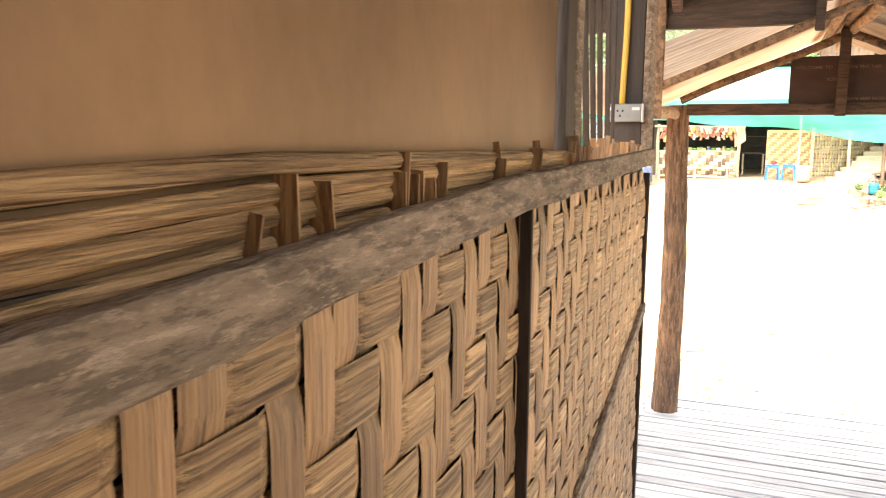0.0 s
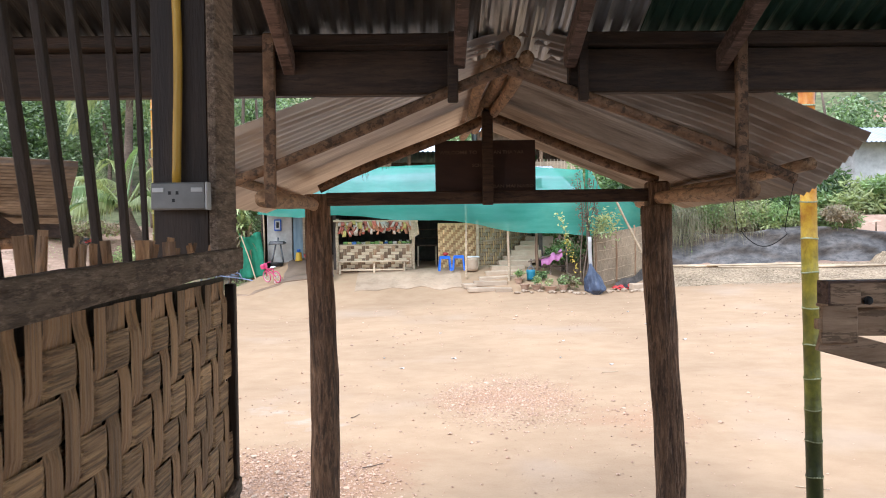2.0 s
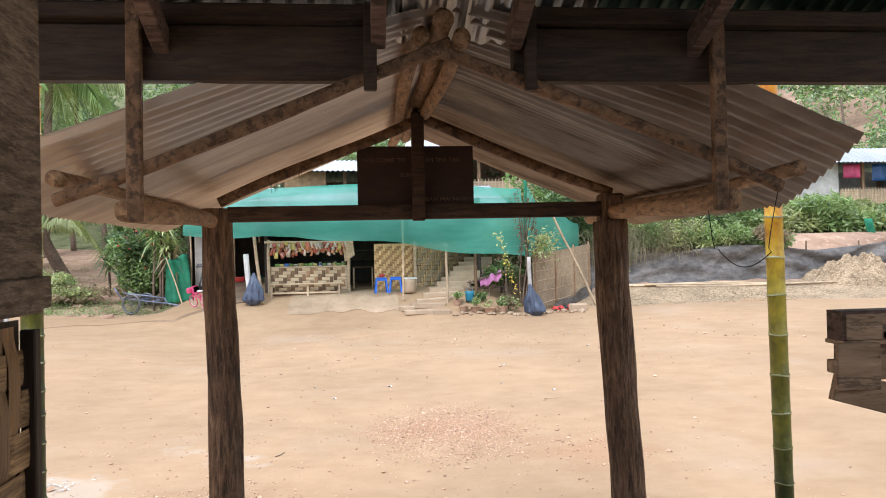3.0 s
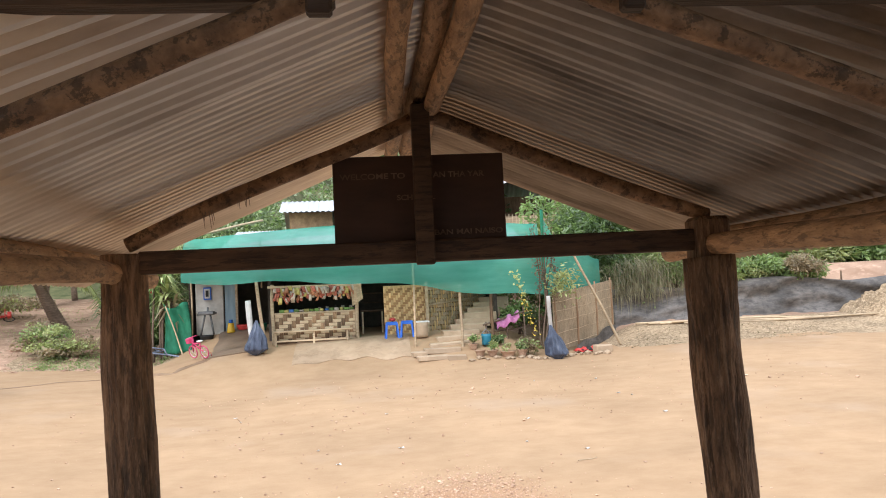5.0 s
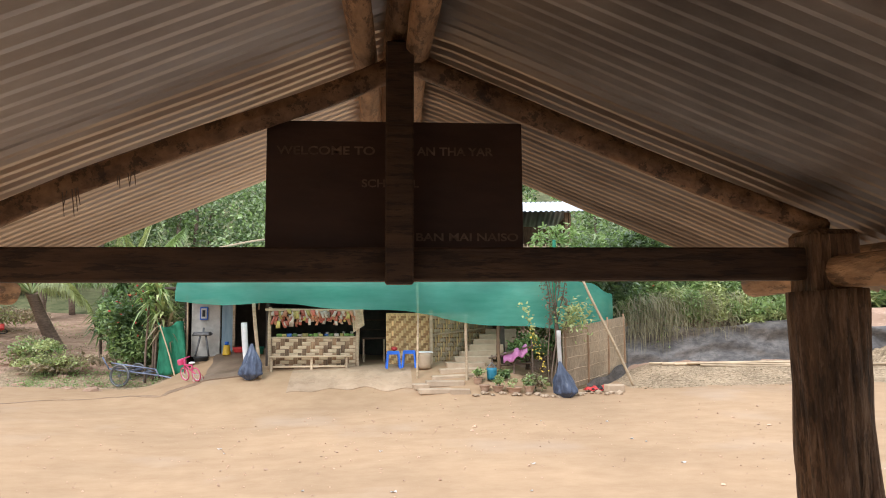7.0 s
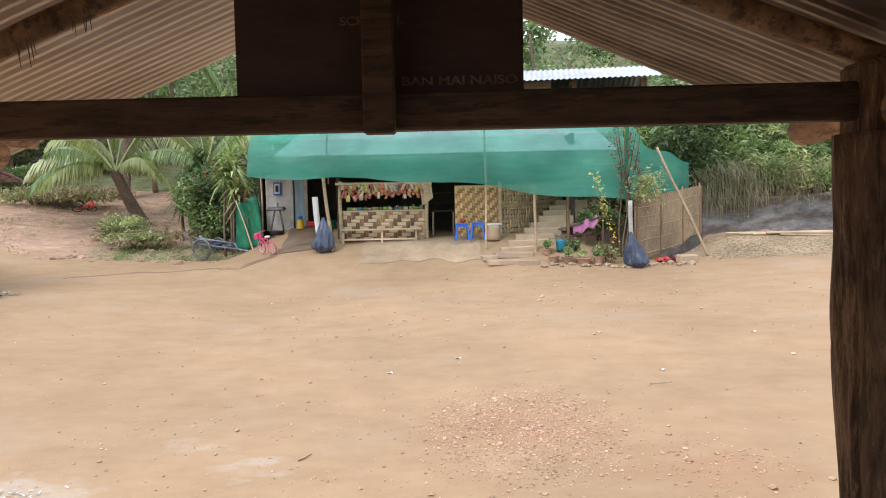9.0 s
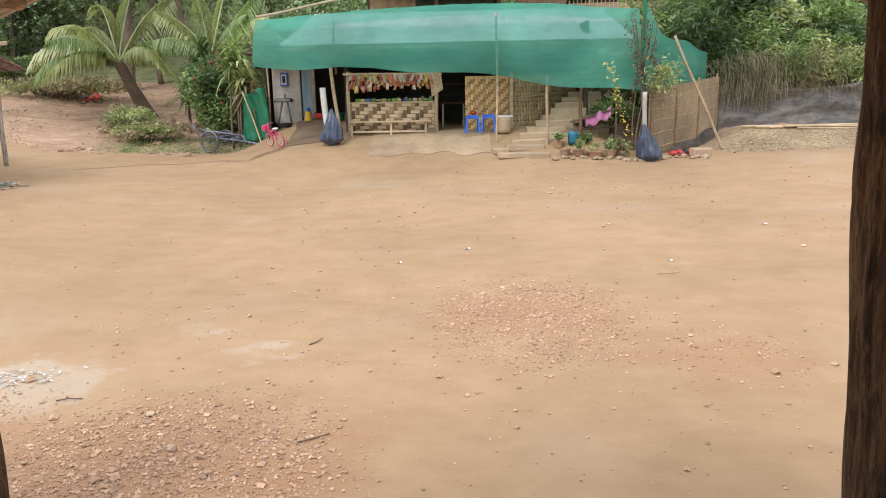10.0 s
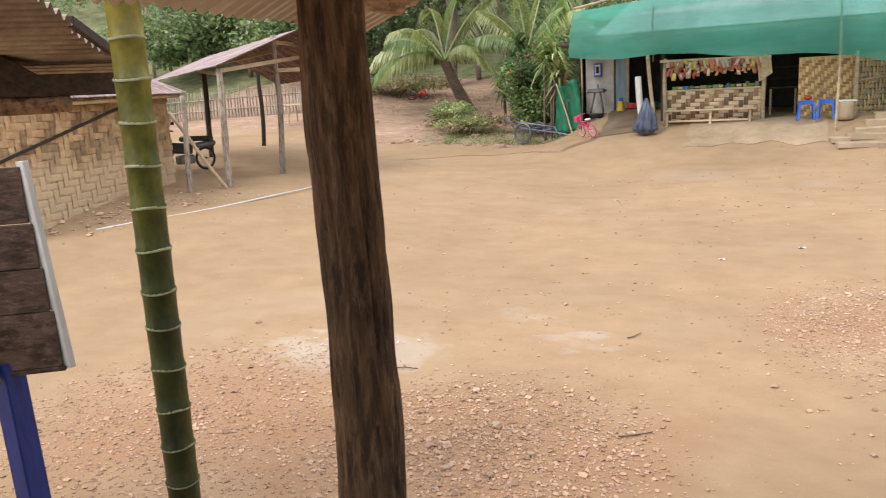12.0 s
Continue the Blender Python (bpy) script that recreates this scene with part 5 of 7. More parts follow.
def shrub(name, label, category, base, radii, n, size, mats, seed, stems=5, flowers=0, fmat=None, group="", long=1.9):
    t = thing(name, label, category, group)
    z = base[2]
    for k in range(stems):
        a = k * 2.4 + seed
        bm = bmesh.new()
        tip = (base[0] + math.cos(a) * radii[0] * 0.5, base[1] + math.sin(a) * radii[1] * 0.5, z + radii[2] * random.uniform(0.7, 1.2))
        mid = (base[0] + math.cos(a) * radii[0] * 0.15, base[1] + math.sin(a) * radii[1] * 0.15, z + radii[2] * 0.4)
        pole(bm, [(base[0] + math.cos(a) * 0.06, base[1] + math.sin(a) * 0.06, z - 0.1), mid, tip], 0.03 * radii[2] ** 0.5, 0.008, 6, 8, 0.15, 0.02, a)
        part("stem", bm, BARK, t, "", True)
    for k, m in enumerate(mats):
        P = cloud(int(1.9 * n) // len(mats), (base[0], base[1], z + radii[2] * 0.75), radii, seed * 7 + k)
        P = P[P[:, 2] > z - 0.05]
        s = np.random.default_rng(seed + k).uniform(0.6, 1.5, len(P)) * size * 0.95
        scatter_leaves("crown", P, s, m, t, 0.35, long, seed + k)
    if flowers:
        P = cloud(flowers, (base[0], base[1], z + radii[2] * 0.85), (radii[0] * 1.05, radii[1] * 1.05, radii[2] * 1.05), seed * 3)
        tagged(scatter_leaves("flower", P, np.full(len(P), size * 1.1), fmat, t, 0.2, 1.0, seed), kind="stuff")
    return t


def frond(parent, root, heading, length, rise, droop, mat, leaflets=66, width=0.66, name="frond"):
    """A palm leaf: an arching rib with drooping leaflets along both sides."""
    d = Vector((math.cos(heading), math.sin(heading), 0))
    s = Vector((-d.y, d.x, 0))
    def rib(f):
        return Vector(root) + d * length * (f - 0.12 * f * f) + Vector((0, 0, length * (rise * f - droop * f * f)))
    bm = bmesh.new()
    pole(bm, [rib(i / 8) for i in range(9)], 0.028 * length / 2, 0.005, 5, 12, 0, 0)
    for k in range(leaflets):
        f = 0.14 + 0.85 * k / leaflets
        for sg in (-1, 1):
            a = rib(f)
            w = width * length * 0.5 * math.sin(math.pi * min(1, f * 0.92 + 0.06)) ** 0.6
            out = (s * sg + d * 0.55).normalized()
            j = random.uniform(0.8, 1.1)
            tip = a + out * w * j * 0.75 - Vector((0, 0, w * j * random.uniform(0.55, 1.0)))
            m = a + out * w * j * 0.42 - Vector((0, 0, w * 0.12))
            hw = d * 0.0085 * length
            v = [bm.verts.new(a - hw * 0.5), bm.verts.new(m - hw), bm.verts.new(tip), bm.verts.new(m + hw), bm.verts.new(a + hw * 0.5)]
            bm.faces.new(v)
    return part(name, bm, mat, parent)


def palm(label, base, top, r0, r1, fronds, length, seed, mats, heads=()):
    t = thing("palm_tree", label, "palm tree")
    b, p = Vector(base), Vector(top)
    mid = b.lerp(p, 0.5) + Vector((0.12 * (p.x - b.x), 0, 0))
    bm = bmesh.new()
    loops = []
    n = 40
    for i in range(n + 1):
        f = i / n
        c = b.lerp(mid, f).lerp(mid.lerp(p, f), f)
        q = (r0 + (r1 - r0) * min(1, f * 1.3)) * (1.05 if i % 2 else 0.96)
        loops.append([bm.verts.new(c + Vector((q * math.cos(a * 0.5236), q * math.sin(a * 0.5236), 0.012 * math.sin(a)))) for a in range(12)])
    for a, c in zip(loops, loops[1:]):
        for k in range(12):
            bm.faces.new((a[k], a[(k + 1) % 12], c[(k + 1) % 12], c[k]))
    part("trunk", bm, BARK, t, "leaning ringed trunk", True)
    rng = random.Random(seed)
    for k, (a, ln, rise, droop) in enumerate(heads):
        frond(t, top, a, ln, rise, droop, mats[k % len(mats)], 84, 0.6)
    for k in range(fronds):
        a = k * 2.399 + seed
        tier = k / fronds
        frond(t, top, a, length * rng.uniform(0.85, 1.1), 0.95 - 1.0 * tier, 0.75 + 0.25 * tier, mats[k % len(mats)])
    return t


palm("leaning coconut palm with arching green fronds", on_ground(-11.15, 31.26, -0.1), (-11.79, 30.4, 3.5), 0.30, 0.2, 0, 3.4, 1, (LEAFPALE, LEAFMID, LEAFPALE), ((3.15, 3.6, 0.92, 0.98), (3.45, 3.2, 0.62, 0.85), (2.75, 3.6, 1.15, 0.85), (2.2, 3.4, 1.45, 0.8), (1.7, 3.4, 1.55, 0.7), (1.2, 3.2, 1.45, 0.7), (-1.6, 2.4, 1.2, 0.8), (-2.4, 2.6, 1.1, 0.9), (-0.25, 2.1, 1.15, 1.35), (0.2, 2.3, 0.85, 1.25), (0.9, 2.6, 1.1, 0.95), (3.9, 2.8, 0.7, 0.95)))
palm("young coconut palm standing behind the bushes", on_ground(-8.16, 29.8, -0.1), (-8.26, 29.6, 3.64), 0.16, 0.12, 0, 3.0, 4, (LEAFPALE, LEAFMID), ((2.75, 2.6, 1.15, 0.55), (2.1, 2.6, 1.4, 0.4), (1.5, 2.6, 1.5, 0.3), (0.9, 2.4, 1.35, 0.4), (0.3, 2.2, 1.1, 0.5), (3.3, 2.2, 0.8, 0.6), (-1.4, 2.0, 1.4, 0.5), (-0.5, 2.0, 1.2, 0.6)))
palm("tall coconut palm rising behind the yard", on_ground(-14.0, 36.0, -0.1), (-13.6, 36.0, 10.4), 0.26, 0.16, 17, 4.2, 7, (LEAFPALE, LEAFMID, LEAFPALE))

shrub("flowering_bush", "dense green bush with red flowers beside the shop", "bush", on_ground(-7.5, 28.2), (0.98, 0.9, 1.42), 4200, 0.075, (LEAFMID, LEAFDARK, LEAFDARK), 3, 6, 70, FLOWER)
shrub("flowering_bush", "leafy bush at the wing's corner", "bush", on_ground(-6.9, 28.3), (0.6, 0.6, 1.05), 2000, 0.07, (LEAFMID, LEAFDARK), 5, 5, 16, FLOWER)
shrub("low_bush", "low pale green bush at the palm's foot", "bush", on_ground(-10.75, 28.5), (0.98, 0.7, 0.62), 1300, 0.055, (LEAFPALE, LEAFMID, STRAW), 8, 7)
shrub("dry_scrub", "dry straw-coloured scrub on the slope", "bush", on_ground(-9.9, 27.9), (1.2, 0.6, 0.4), 1800, 0.055, (STRAW, LEAFPALE), 9, 4)
shrub("dry_scrub", "dry straw-coloured scrub on the slope", "bush", on_ground(-15.5, 33.5), (2.6, 1.2, 0.6), 2600, 0.07, (STRAW, STRAW, LEAFPALE), 10, 4)
shrub("hedge", "dark clipped hedge before the far hut", "hedge", on_ground(-18.9, 36.2), (2.6, 0.9, 0.75), 4200, 0.085, (LEAFDARK, LEAFMID), 12, 6)

rng = np.random.default_rng(77)
for nm, lab, x0, x1, y0, y1, cnt, sz, mt in (("slope_weeds", "dry straw weeds on the bare slope", -17, -9.5, 27.0, 36.0, 1300, 0.03, STRAW), ("slope_weeds", "pale green weeds on the bare slope", -17, -9.5, 29.5, 36.0, 900, 0.022, LEAFPALE), ("yard_weeds", "sparse green weeds at the yard's edge", -10.5, -6.4, 26.4, 28.6, 2200, 0.026, LEAFMID)):
    c = np.stack([rng.uniform(x0, x1, 40), rng.uniform(y0, y1, 40)], 1)
    P = c[rng.integers(0, 40, cnt)] + rng.normal(size=(cnt, 2)) * (0.22, 0.14)
    P = np.column_stack([P, [ground_z(x, y) + 0.03 for x, y in P]])
    P[:, 2] += rng.random(cnt) ** 2 * 0.14
    tagged(scatter_leaves(nm, P, rng.uniform(0.6, 1.4, cnt) * sz, mt, None, 0.0, 2.6, 90), lab, "weeds", kind="stuff")
for k in range(26):
    x, y = random.uniform(-12.5, -8.0), random.uniform(25.6, 29.5)
    bm = bmesh.new()
    bmesh.ops.create_icosphere(bm, subdivisions=2, radius=1.0)
    q = random.uniform(0.05, 0.2)
    for v in bm.verts:
        v.co = Vector((v.co.x * q * 1.3, v.co.y * q, v.co.z * q * 0.6)) * (1 + 0.5 * noise.noise(v.co * 1.7 + Vector((k, 0, 0)))) + Vector((x, y, ground_z(x, y)))
    single("earth_clod", bm, BANK, "crumbly clod of earth on the slope", "clod", "clods of earth")

# dracaena: pale strap leaves in tufts
drac = thing("dracaena", "dracaena with long pale strap leaves", "plant")
rng = random.Random(6)
for x, y, h, tuft in ((-6.63, 27.4, 2.95, LEAFPALE), (-6.85, 27.5, 3.85, LEAFMID), (-6.45, 27.3, 2.55, STRAW), (-7.05, 27.4, 3.35, LEAFMID), (-6.75, 27.4, 3.5, LEAFPALE), (-8.75, 29.3, 3.5, LEAFDARK), (-9.1, 29.4, 3.0, LEAFDARK), (-8.5, 29.2, 4.0, LEAFDARK), (-9.05, 29.2, 2.4, LEAFDARK)):
    bm = bmesh.new()
    pole(bm, [on_ground(x, y, -0.1), (x + 0.05, y, h)], 0.04, 0.03, 8, 8, 0.1, 0.02, x)
    part("stem", bm, BARK, drac, "", True)
    bm = bmesh.new()
    for k in range(64):
        a, e, L = rng.uniform(0, 6.28), rng.uniform(-0.8, 1.2), rng.uniform(0.5, 0.95)
        d = Vector((math.cos(a) * math.cos(e), math.sin(a) * math.cos(e), math.sin(e)))
        s = Vector((-math.sin(a), math.cos(a), 0)) * 0.042
        c = Vector((x + 0.05, y, h - rng.uniform(0, 0.35)))
        m, tip = c + d * L * 0.55, c + d * L - Vector((0, 0, 0.28 * L))
        v = [bm.verts.new(q) for q in (c - s * 0.5, m - s, tip, m + s, c + s * 0.5)]
        bm.faces.new(v)
    part("tuft", bm, tuft, drac)

# overgrowth on the bank beside the shop: leafy masses and hanging grass
for k, (x, y, r, n, mats, lab) in enumerate((
        (6.6, 27.2, (1.3, 1.0, 1.9), 4200, (LEAFMID, LEAFDARK, LEAFPALE), "tall flowering bush behind the reed fence"),
        (8.6, 27.6, (1.7, 1.2, 1.5), 5200, (LEAFMID, LEAFDARK, LEAFPALE), "leafy shrub overhanging the tarp fence"),
        (10.6, 28.0, (1.5, 1.2, 1.4), 4200, (LEAFMID, LEAFDARK, LEAFDARK), "dense leafy shrub on the bank"),
        (13.2, 29.5, (2.2, 1.4, 1.5), 4600, (LEAFDARK, LEAFMID), "dark leafy shrub on the bank"),
        (16.8, 30.0, (2.2, 1.5, 0.8), 4200, (LEAFMID, LEAFPALE), "pale green shrub on the bank"),
        (20.5, 30.0, (2.2, 1.5, 0.8), 4600, (LEAFMID, LEAFPALE), "pale green shrub below the stilt house"),
        (24.5, 31.0, (2.6, 1.6, 0.8), 4600, (LEAFMID, LEAFDARK), "green shrub below the stilt house"))):
    shrub("bank_shrub", lab, "bush", on_ground(x, y, -0.55 * r[2]), (r[0] * 1.35, r[1], r[2] * 1.25), int(n * 1.5), 0.075 + 0.004 * k, mats, 20 + k, 5, 40 if k == 0 else 0, FLOWER, "", 3.0)
for k, (x, w, hh, m) in enumerate(((7.7, 0.9, 1.1, (LEAFMID, LEAFDARK)), (8.7, 1.0, 1.0, (LEAFPALE, LEAFMID)), (9.8, 1.1, 0.95, (LEAFMID, LEAFPALE)), (10.9, 0.8, 0.8, (LEAFPALE, LEAFMID)), (12.3, 1.0, 0.5, (LEAFPALE, LEAFMID)), (13.9, 0.9, 0.55, (LEAFMID, STRAW)))):
    shrub("overhanging_shrub", "leafy green shrub leaning over the tarp fence", "bush", (x, 26.55, ground_z(x, 25.4) + 1.0), (w, 0.6, hh), 3400, 0.042, m, 50 + k, 4, 8 if k == 0 else 0, FLOWER, "shrubs over the tarp", 3.6)
rng = np.random.default_rng(5)
V, Fc = [], []
for k in range(1000):
    x = rng.choice((7.5, 7.7, 8.0, 8.2, 8.4, 8.6, 8.7, 9.2, 9.4, 9.9, 10.1, 10.8)) + 0.22 * rng.normal()
    y = 26.0 + 0.02 * (x - 7) - rng.uniform(0, 0.25)
    top = ground_z(x, 25.4) + rng.uniform(1.1, 2.2)
    L = rng.uniform(0.2, 1.0) * (1 if x < 9.2 else 0.5)
    w = rng.uniform(0.004, 0.008)
    b = len(V)
    dx = rng.uniform(-0.15, 0.15)
    V += [(x - w, y + 0.2, top), (x + w, y + 0.2, top), (x + dx - w, y - 0.08, top - L * 0.4), (x + dx + w, y - 0.08, top - L * 0.4), (x + dx * 1.3, y - 0.05, top - L)]
    Fc += [(b, b + 1, b + 3, b + 2), (b + 2, b + 3, b + 4)]
gm2 = bpy.data.meshes.new("hanging_grass")
gm2.from_pydata(V, [], Fc)
gm2.materials.append(DRYGREEN)
tagged(new("hanging_grass", gm2), "dry grass hanging over the tarp fence", "grass", kind="stuff")

# climbing vines by the net's corner
vine = thing("vine", "dry climbing vine with yellow flowers on the net pole", "vine")
for k in range(6):
    x = 4.5 + 0.06 * k
    bm = bmesh.new()
    pole(bm, [(x, 23.25, 0.7), (x + 0.1 * math.sin(k), 23.22, 2.0), (x - 0.1 + 0.05 * k, 23.2, 3.9)], 0.02, 0.01, 6, 20, 0.3, 0.05, k)
    part("stem", bm, BARK, vine, "", True)
P = np.random.default_rng(4).normal(size=(620, 3)) * (0.07, 0.06, 0.7) + (4.42, 23.15, 2.9)
P[300:, 0] += 0.42
P[:, 0] += 0.12 * np.sin(P[:, 2] * 3)
tagged(scatter_leaves("dry_leaf", P, np.full(620, 0.04), BARKLEAF, vine, 0.2, 1.8, 3), kind="stuff")
P = np.random.default_rng(8).normal(size=(90, 3)) * (0.06, 0.05, 0.06)
P += np.linspace(0, 1, 90)[:, None] * (0.55, 0, -1.75) + (3.75, 22.9, 2.85)
tagged(scatter_leaves("leaf", P[:40] * (1, 1, 1) + (0, 0.02, 0), np.full(40, 0.07), LEAFPALE, vine, 0.2, 1.6, 15), kind="stuff")
P = P[30:]
tagged(scatter_leaves("flower", P, np.full(60, 0.045), YELLOWFLOWER, vine, 0.2, 1.2, 5), kind="stuff")
P = np.random.default_rng(9).normal(size=(320, 3)) * (0.2, 0.12, 0.2) + (5.15, 23.1, 2.5)
tagged(scatter_leaves("leaf", P, np.full(320, 0.055), LEAFPALE, vine, 0.2, 2.6, 6), kind="stuff")

# pots, bucket, cloth, stones and bricks at the flower bed
for k, (x, y, r, h) in enumerate(((2.72, 22.85, 0.13, 0.17), (3.05, 22.8, 0.14, 0.17), (3.45, 22.75, 0.19, 0.15), (2.6, 23.3, 0.12, 0.16), (3.85, 22.8, 0.13, 0.2))):
    bm = bmesh.new()
    z = ground_z(x, y) - 0.01
    grid_sheet(bm, lambda u, v: (x + r * ((0.7 + 0.35 * v * 1.4) if v < 0.7 else (1.19 - 0.9 * (v - 0.7))) * math.cos(6.28319 * u), y + r * ((0.7 + 0.35 * v * 1.4) if v < 0.7 else (1.19 - 0.9 * (v - 0.7))) * math.sin(6.28319 * u), z + h * (v / 0.7 if v < 0.7 else 1 - 0.4 * (v - 0.7) / 0.3)), 16, 10)
    single("clay_pot", bm, TERRACOTTA, "dusty clay flower pot by the stairs", "pot", "flower pots", smooth=True)
    if k in (1, 3, 4):
        shrub("potted_plant", "small green plant in a clay pot", "plant", (x, y, z + h), (0.15, 0.13, 0.13), 120, 0.04, (LEAFMID, LEAFPALE), 60 + k, 3)
shrub("bed_plant", "pale leafy plant in the flower bed", "plant", on_ground(3.95, 22.95), (0.3, 0.25, 0.28), 500, 0.05, (LEAFPALE, STRAW), 70, 4)
shrub("bed_plant", "green plant beside the steps", "plant", on_ground(3.3, 23.5), (0.16, 0.14, 0.16), 160, 0.05, (LEAFMID, LEAFDARK), 71, 4)
shrub("bed_plant", "green plant beside the steps", "plant", on_ground(4.3, 25.2, 0.3), (0.5, 0.4, 0.55), 800, 0.075, (LEAFMID, LEAFDARK), 72, 4)
bucket = thing("bucket", "teal plastic bucket by the steps", "bucket")
bm = bmesh.new()
z = ground_z(2.95, 23.5)
pole(bm, [(2.98, 23.4, z), (2.98, 23.4, z + 0.3)], 0.12, 0.14, 14, 4, 0, 0)
part("body", bm, TEAL, bucket, "", True)
bm = bmesh.new()
pole(bm, [(2.86, 23.4, z + 0.3), (2.98, 23.4, z + 0.44), (3.10, 23.4, z + 0.3)], 0.012, 0.012, 6, 10, 0, 0)
part("handle", bm, STEEL, bucket, "", True)
bm = bmesh.new()
grid_sheet(bm, lambda u, v: (3.40 + 0.66 * u, 24.0 + 0.4 * v + 0.05 * math.sin(u * 9), 1.50 + 0.26 * u + 0.06 * math.sin(v * 5) - 0.24 * (1 - v) ** 2 + 0.05 * math.sin(u * 14)), 20, 10, 0.015)
single("pink_cloth", bm, LILAC, "pink cloth drying on a low rack", "cloth", smooth=True)
rack = thing("drying_rack", "low rack of dark poles in the flower bed", "rack")
for a, b in (((3.1, 24.1, 0.7), (3.1, 24.1, 1.5)), ((4.2, 24.1, 0.6), (4.2, 24.1, 1.9)), ((3.0, 24.1, 1.42), (4.3, 24.1, 1.75)), ((3.0, 24.4, 1.2), (4.3, 24.4, 1.25)), ((3.7, 24.2, 0.6), (3.7, 24.2, 1.6))):
    bm = bmesh.new()
    pole(bm, [a, b], 0.028, 0.025, 7, 6, 0.1, 0.01)
    part("bar", bm, BARK, rack, "", True)


def rock(bm, x, y, z, s, seed, flat=0.6):
    g = bmesh.ops.create_icosphere(bm, subdivisions=1, radius=1.0)
    a = random.Random(seed)
    sc = Vector((s * a.uniform(0.7, 1.3), s * a.uniform(0.7, 1.2), s * flat * a.uniform(0.7, 1.2)))
    for v in g["verts"]:
        n = 1 + 0.28 * noise.noise(v.co * 1.7 + Vector((seed, 0, 0)))
        v.co = Vector((v.co.x * sc.x, v.co.y * sc.y, v.co.z * sc.z)) * n + Vector((x, y, z))


for k in range(16):
    f = k / 15
    x, y = 2.55 + 2.0 * f + random.uniform(-0.1, 0.1), 22.7 - 0.15 * f + random.uniform(-0.12, 0.12)
    bm = bmesh.new()
    rock(bm, x, y, ground_z(x, y) + 0.02, random.uniform(0.07, 0.12), k, 0.45)
    single("stone", bm, CONCRETE, "dusty edging stone of the flower bed", "stone", "edging stones")
for k in range(8):
    x, y = 5.0 + 0.16 * k, 22.75 + random.uniform(-0.15, 0.15)
    bm = bmesh.new()
    rock(bm, x, y, ground_z(x, y) + 0.03, random.uniform(0.06, 0.14), k + 40)
    single("stone", bm, CONCRETE, "pale rubble stone before the reed fence", "stone", "rubble stones")
bm = bmesh.new()
box(bm, (0.5, 0.25, 0.22), pose(6.1, 22.95, ground_z(6.1, 22.95) + 0.1, 0, 0, 14), 0.03, 0.01)
single("block", bm, CONCRETE, "pale earth block on the ground", "block")
for k, m in enumerate((RED, BLACK, RED)):
    bm = bmesh.new()
    x, y = 5.5 + 0.16 * k, 23.1
    grid_sheet(bm, lambda u, v: (x + 0.4 * u - 0.1, y + 0.3 * v, ground_z(x, y) + 0.05 + 0.10 * math.sin(math.pi * u) * math.sin(math.pi * v) + 0.03 * math.sin(u * 11 + k)), 8, 6, 0.01)
    single("rag", bm, m, "crumpled rag on the ground" if k == 1 else "crumpled red rag on the ground", "cloth", smooth=True)


# blue plastic stools
def stool(x, y, z, turn, label):
    t = thing("plastic_stool", label, "stool", "blue plastic stools")
    t.matrix_world = pose(x, y, z, 0, 0, turn)
    bm = bmesh.new()
    box(bm, (0.31, 0.31, 0.03), pose(0, 0, 0.455), 0.012)
    part("seat", bm, BLUEPLASTIC, t)
    bm = bmesh.new()
    for sx, sy, lx, ly in ((0, 0.145, 0.29, 0.02), (0, -0.145, 0.29, 0.02), (0.145, 0, 0.02, 0.29), (-0.145, 0, 0.02, 0.29)):
        box(bm, (lx, ly, 0.07), pose(sx, sy, 0.41), 0.004)
    part("skirt", bm, BLUEPLASTIC, t)
    for sx in (-1, 1):
        for sy in (-1, 1):
            bm = bmesh.new()
            beam(bm, (sx * 0.18, sy * 0.18, 0), (sx * 0.14, sy * 0.14, 0.44), 0.045, 0.03, 0.004)
            part("leg", bm, BLUEPLASTIC, t)
    return t


stool(0.42, 24.35, ground_z(0.42, 24.35) + 0.05, 4, "blue plastic stool with a dark red cloth on it")
stool(0.86, 24.35, ground_z(0.86, 24.35) + 0.05, -6, "bright blue plastic stool in front of the tan panel")
bm = bmesh.new()
rock(bm, 0.45, 24.35, ground_z(0.42, 24.35) + 0.58, 0.13, 3, 0.55)
single("red_cloth", bm, RED, "dark red cloth bundled on a stool", "cloth", smooth=True)
bm = bmesh.new()
pole(bm, [(1.27, 24.4, ground_z(1.27, 24.4)), (1.27, 24.4, ground_z(1.27, 24.4) + 0.42)], 0.19, 0.2, 14, 4, 0.06, 0)
single("sack_bin", bm, CONCRETE, "pale sack standing beside the stools", "sack", smooth=True)
bm = bmesh.new()
box(bm, (0.42, 0.3, 0.03), pose(1.28, 24.4, ground_z(1.27, 24.4) + 0.44, 3, 0, 8), 0.008)
single("tray", bm, WHITEPAINT, "white tray lying on the sack", "tray")

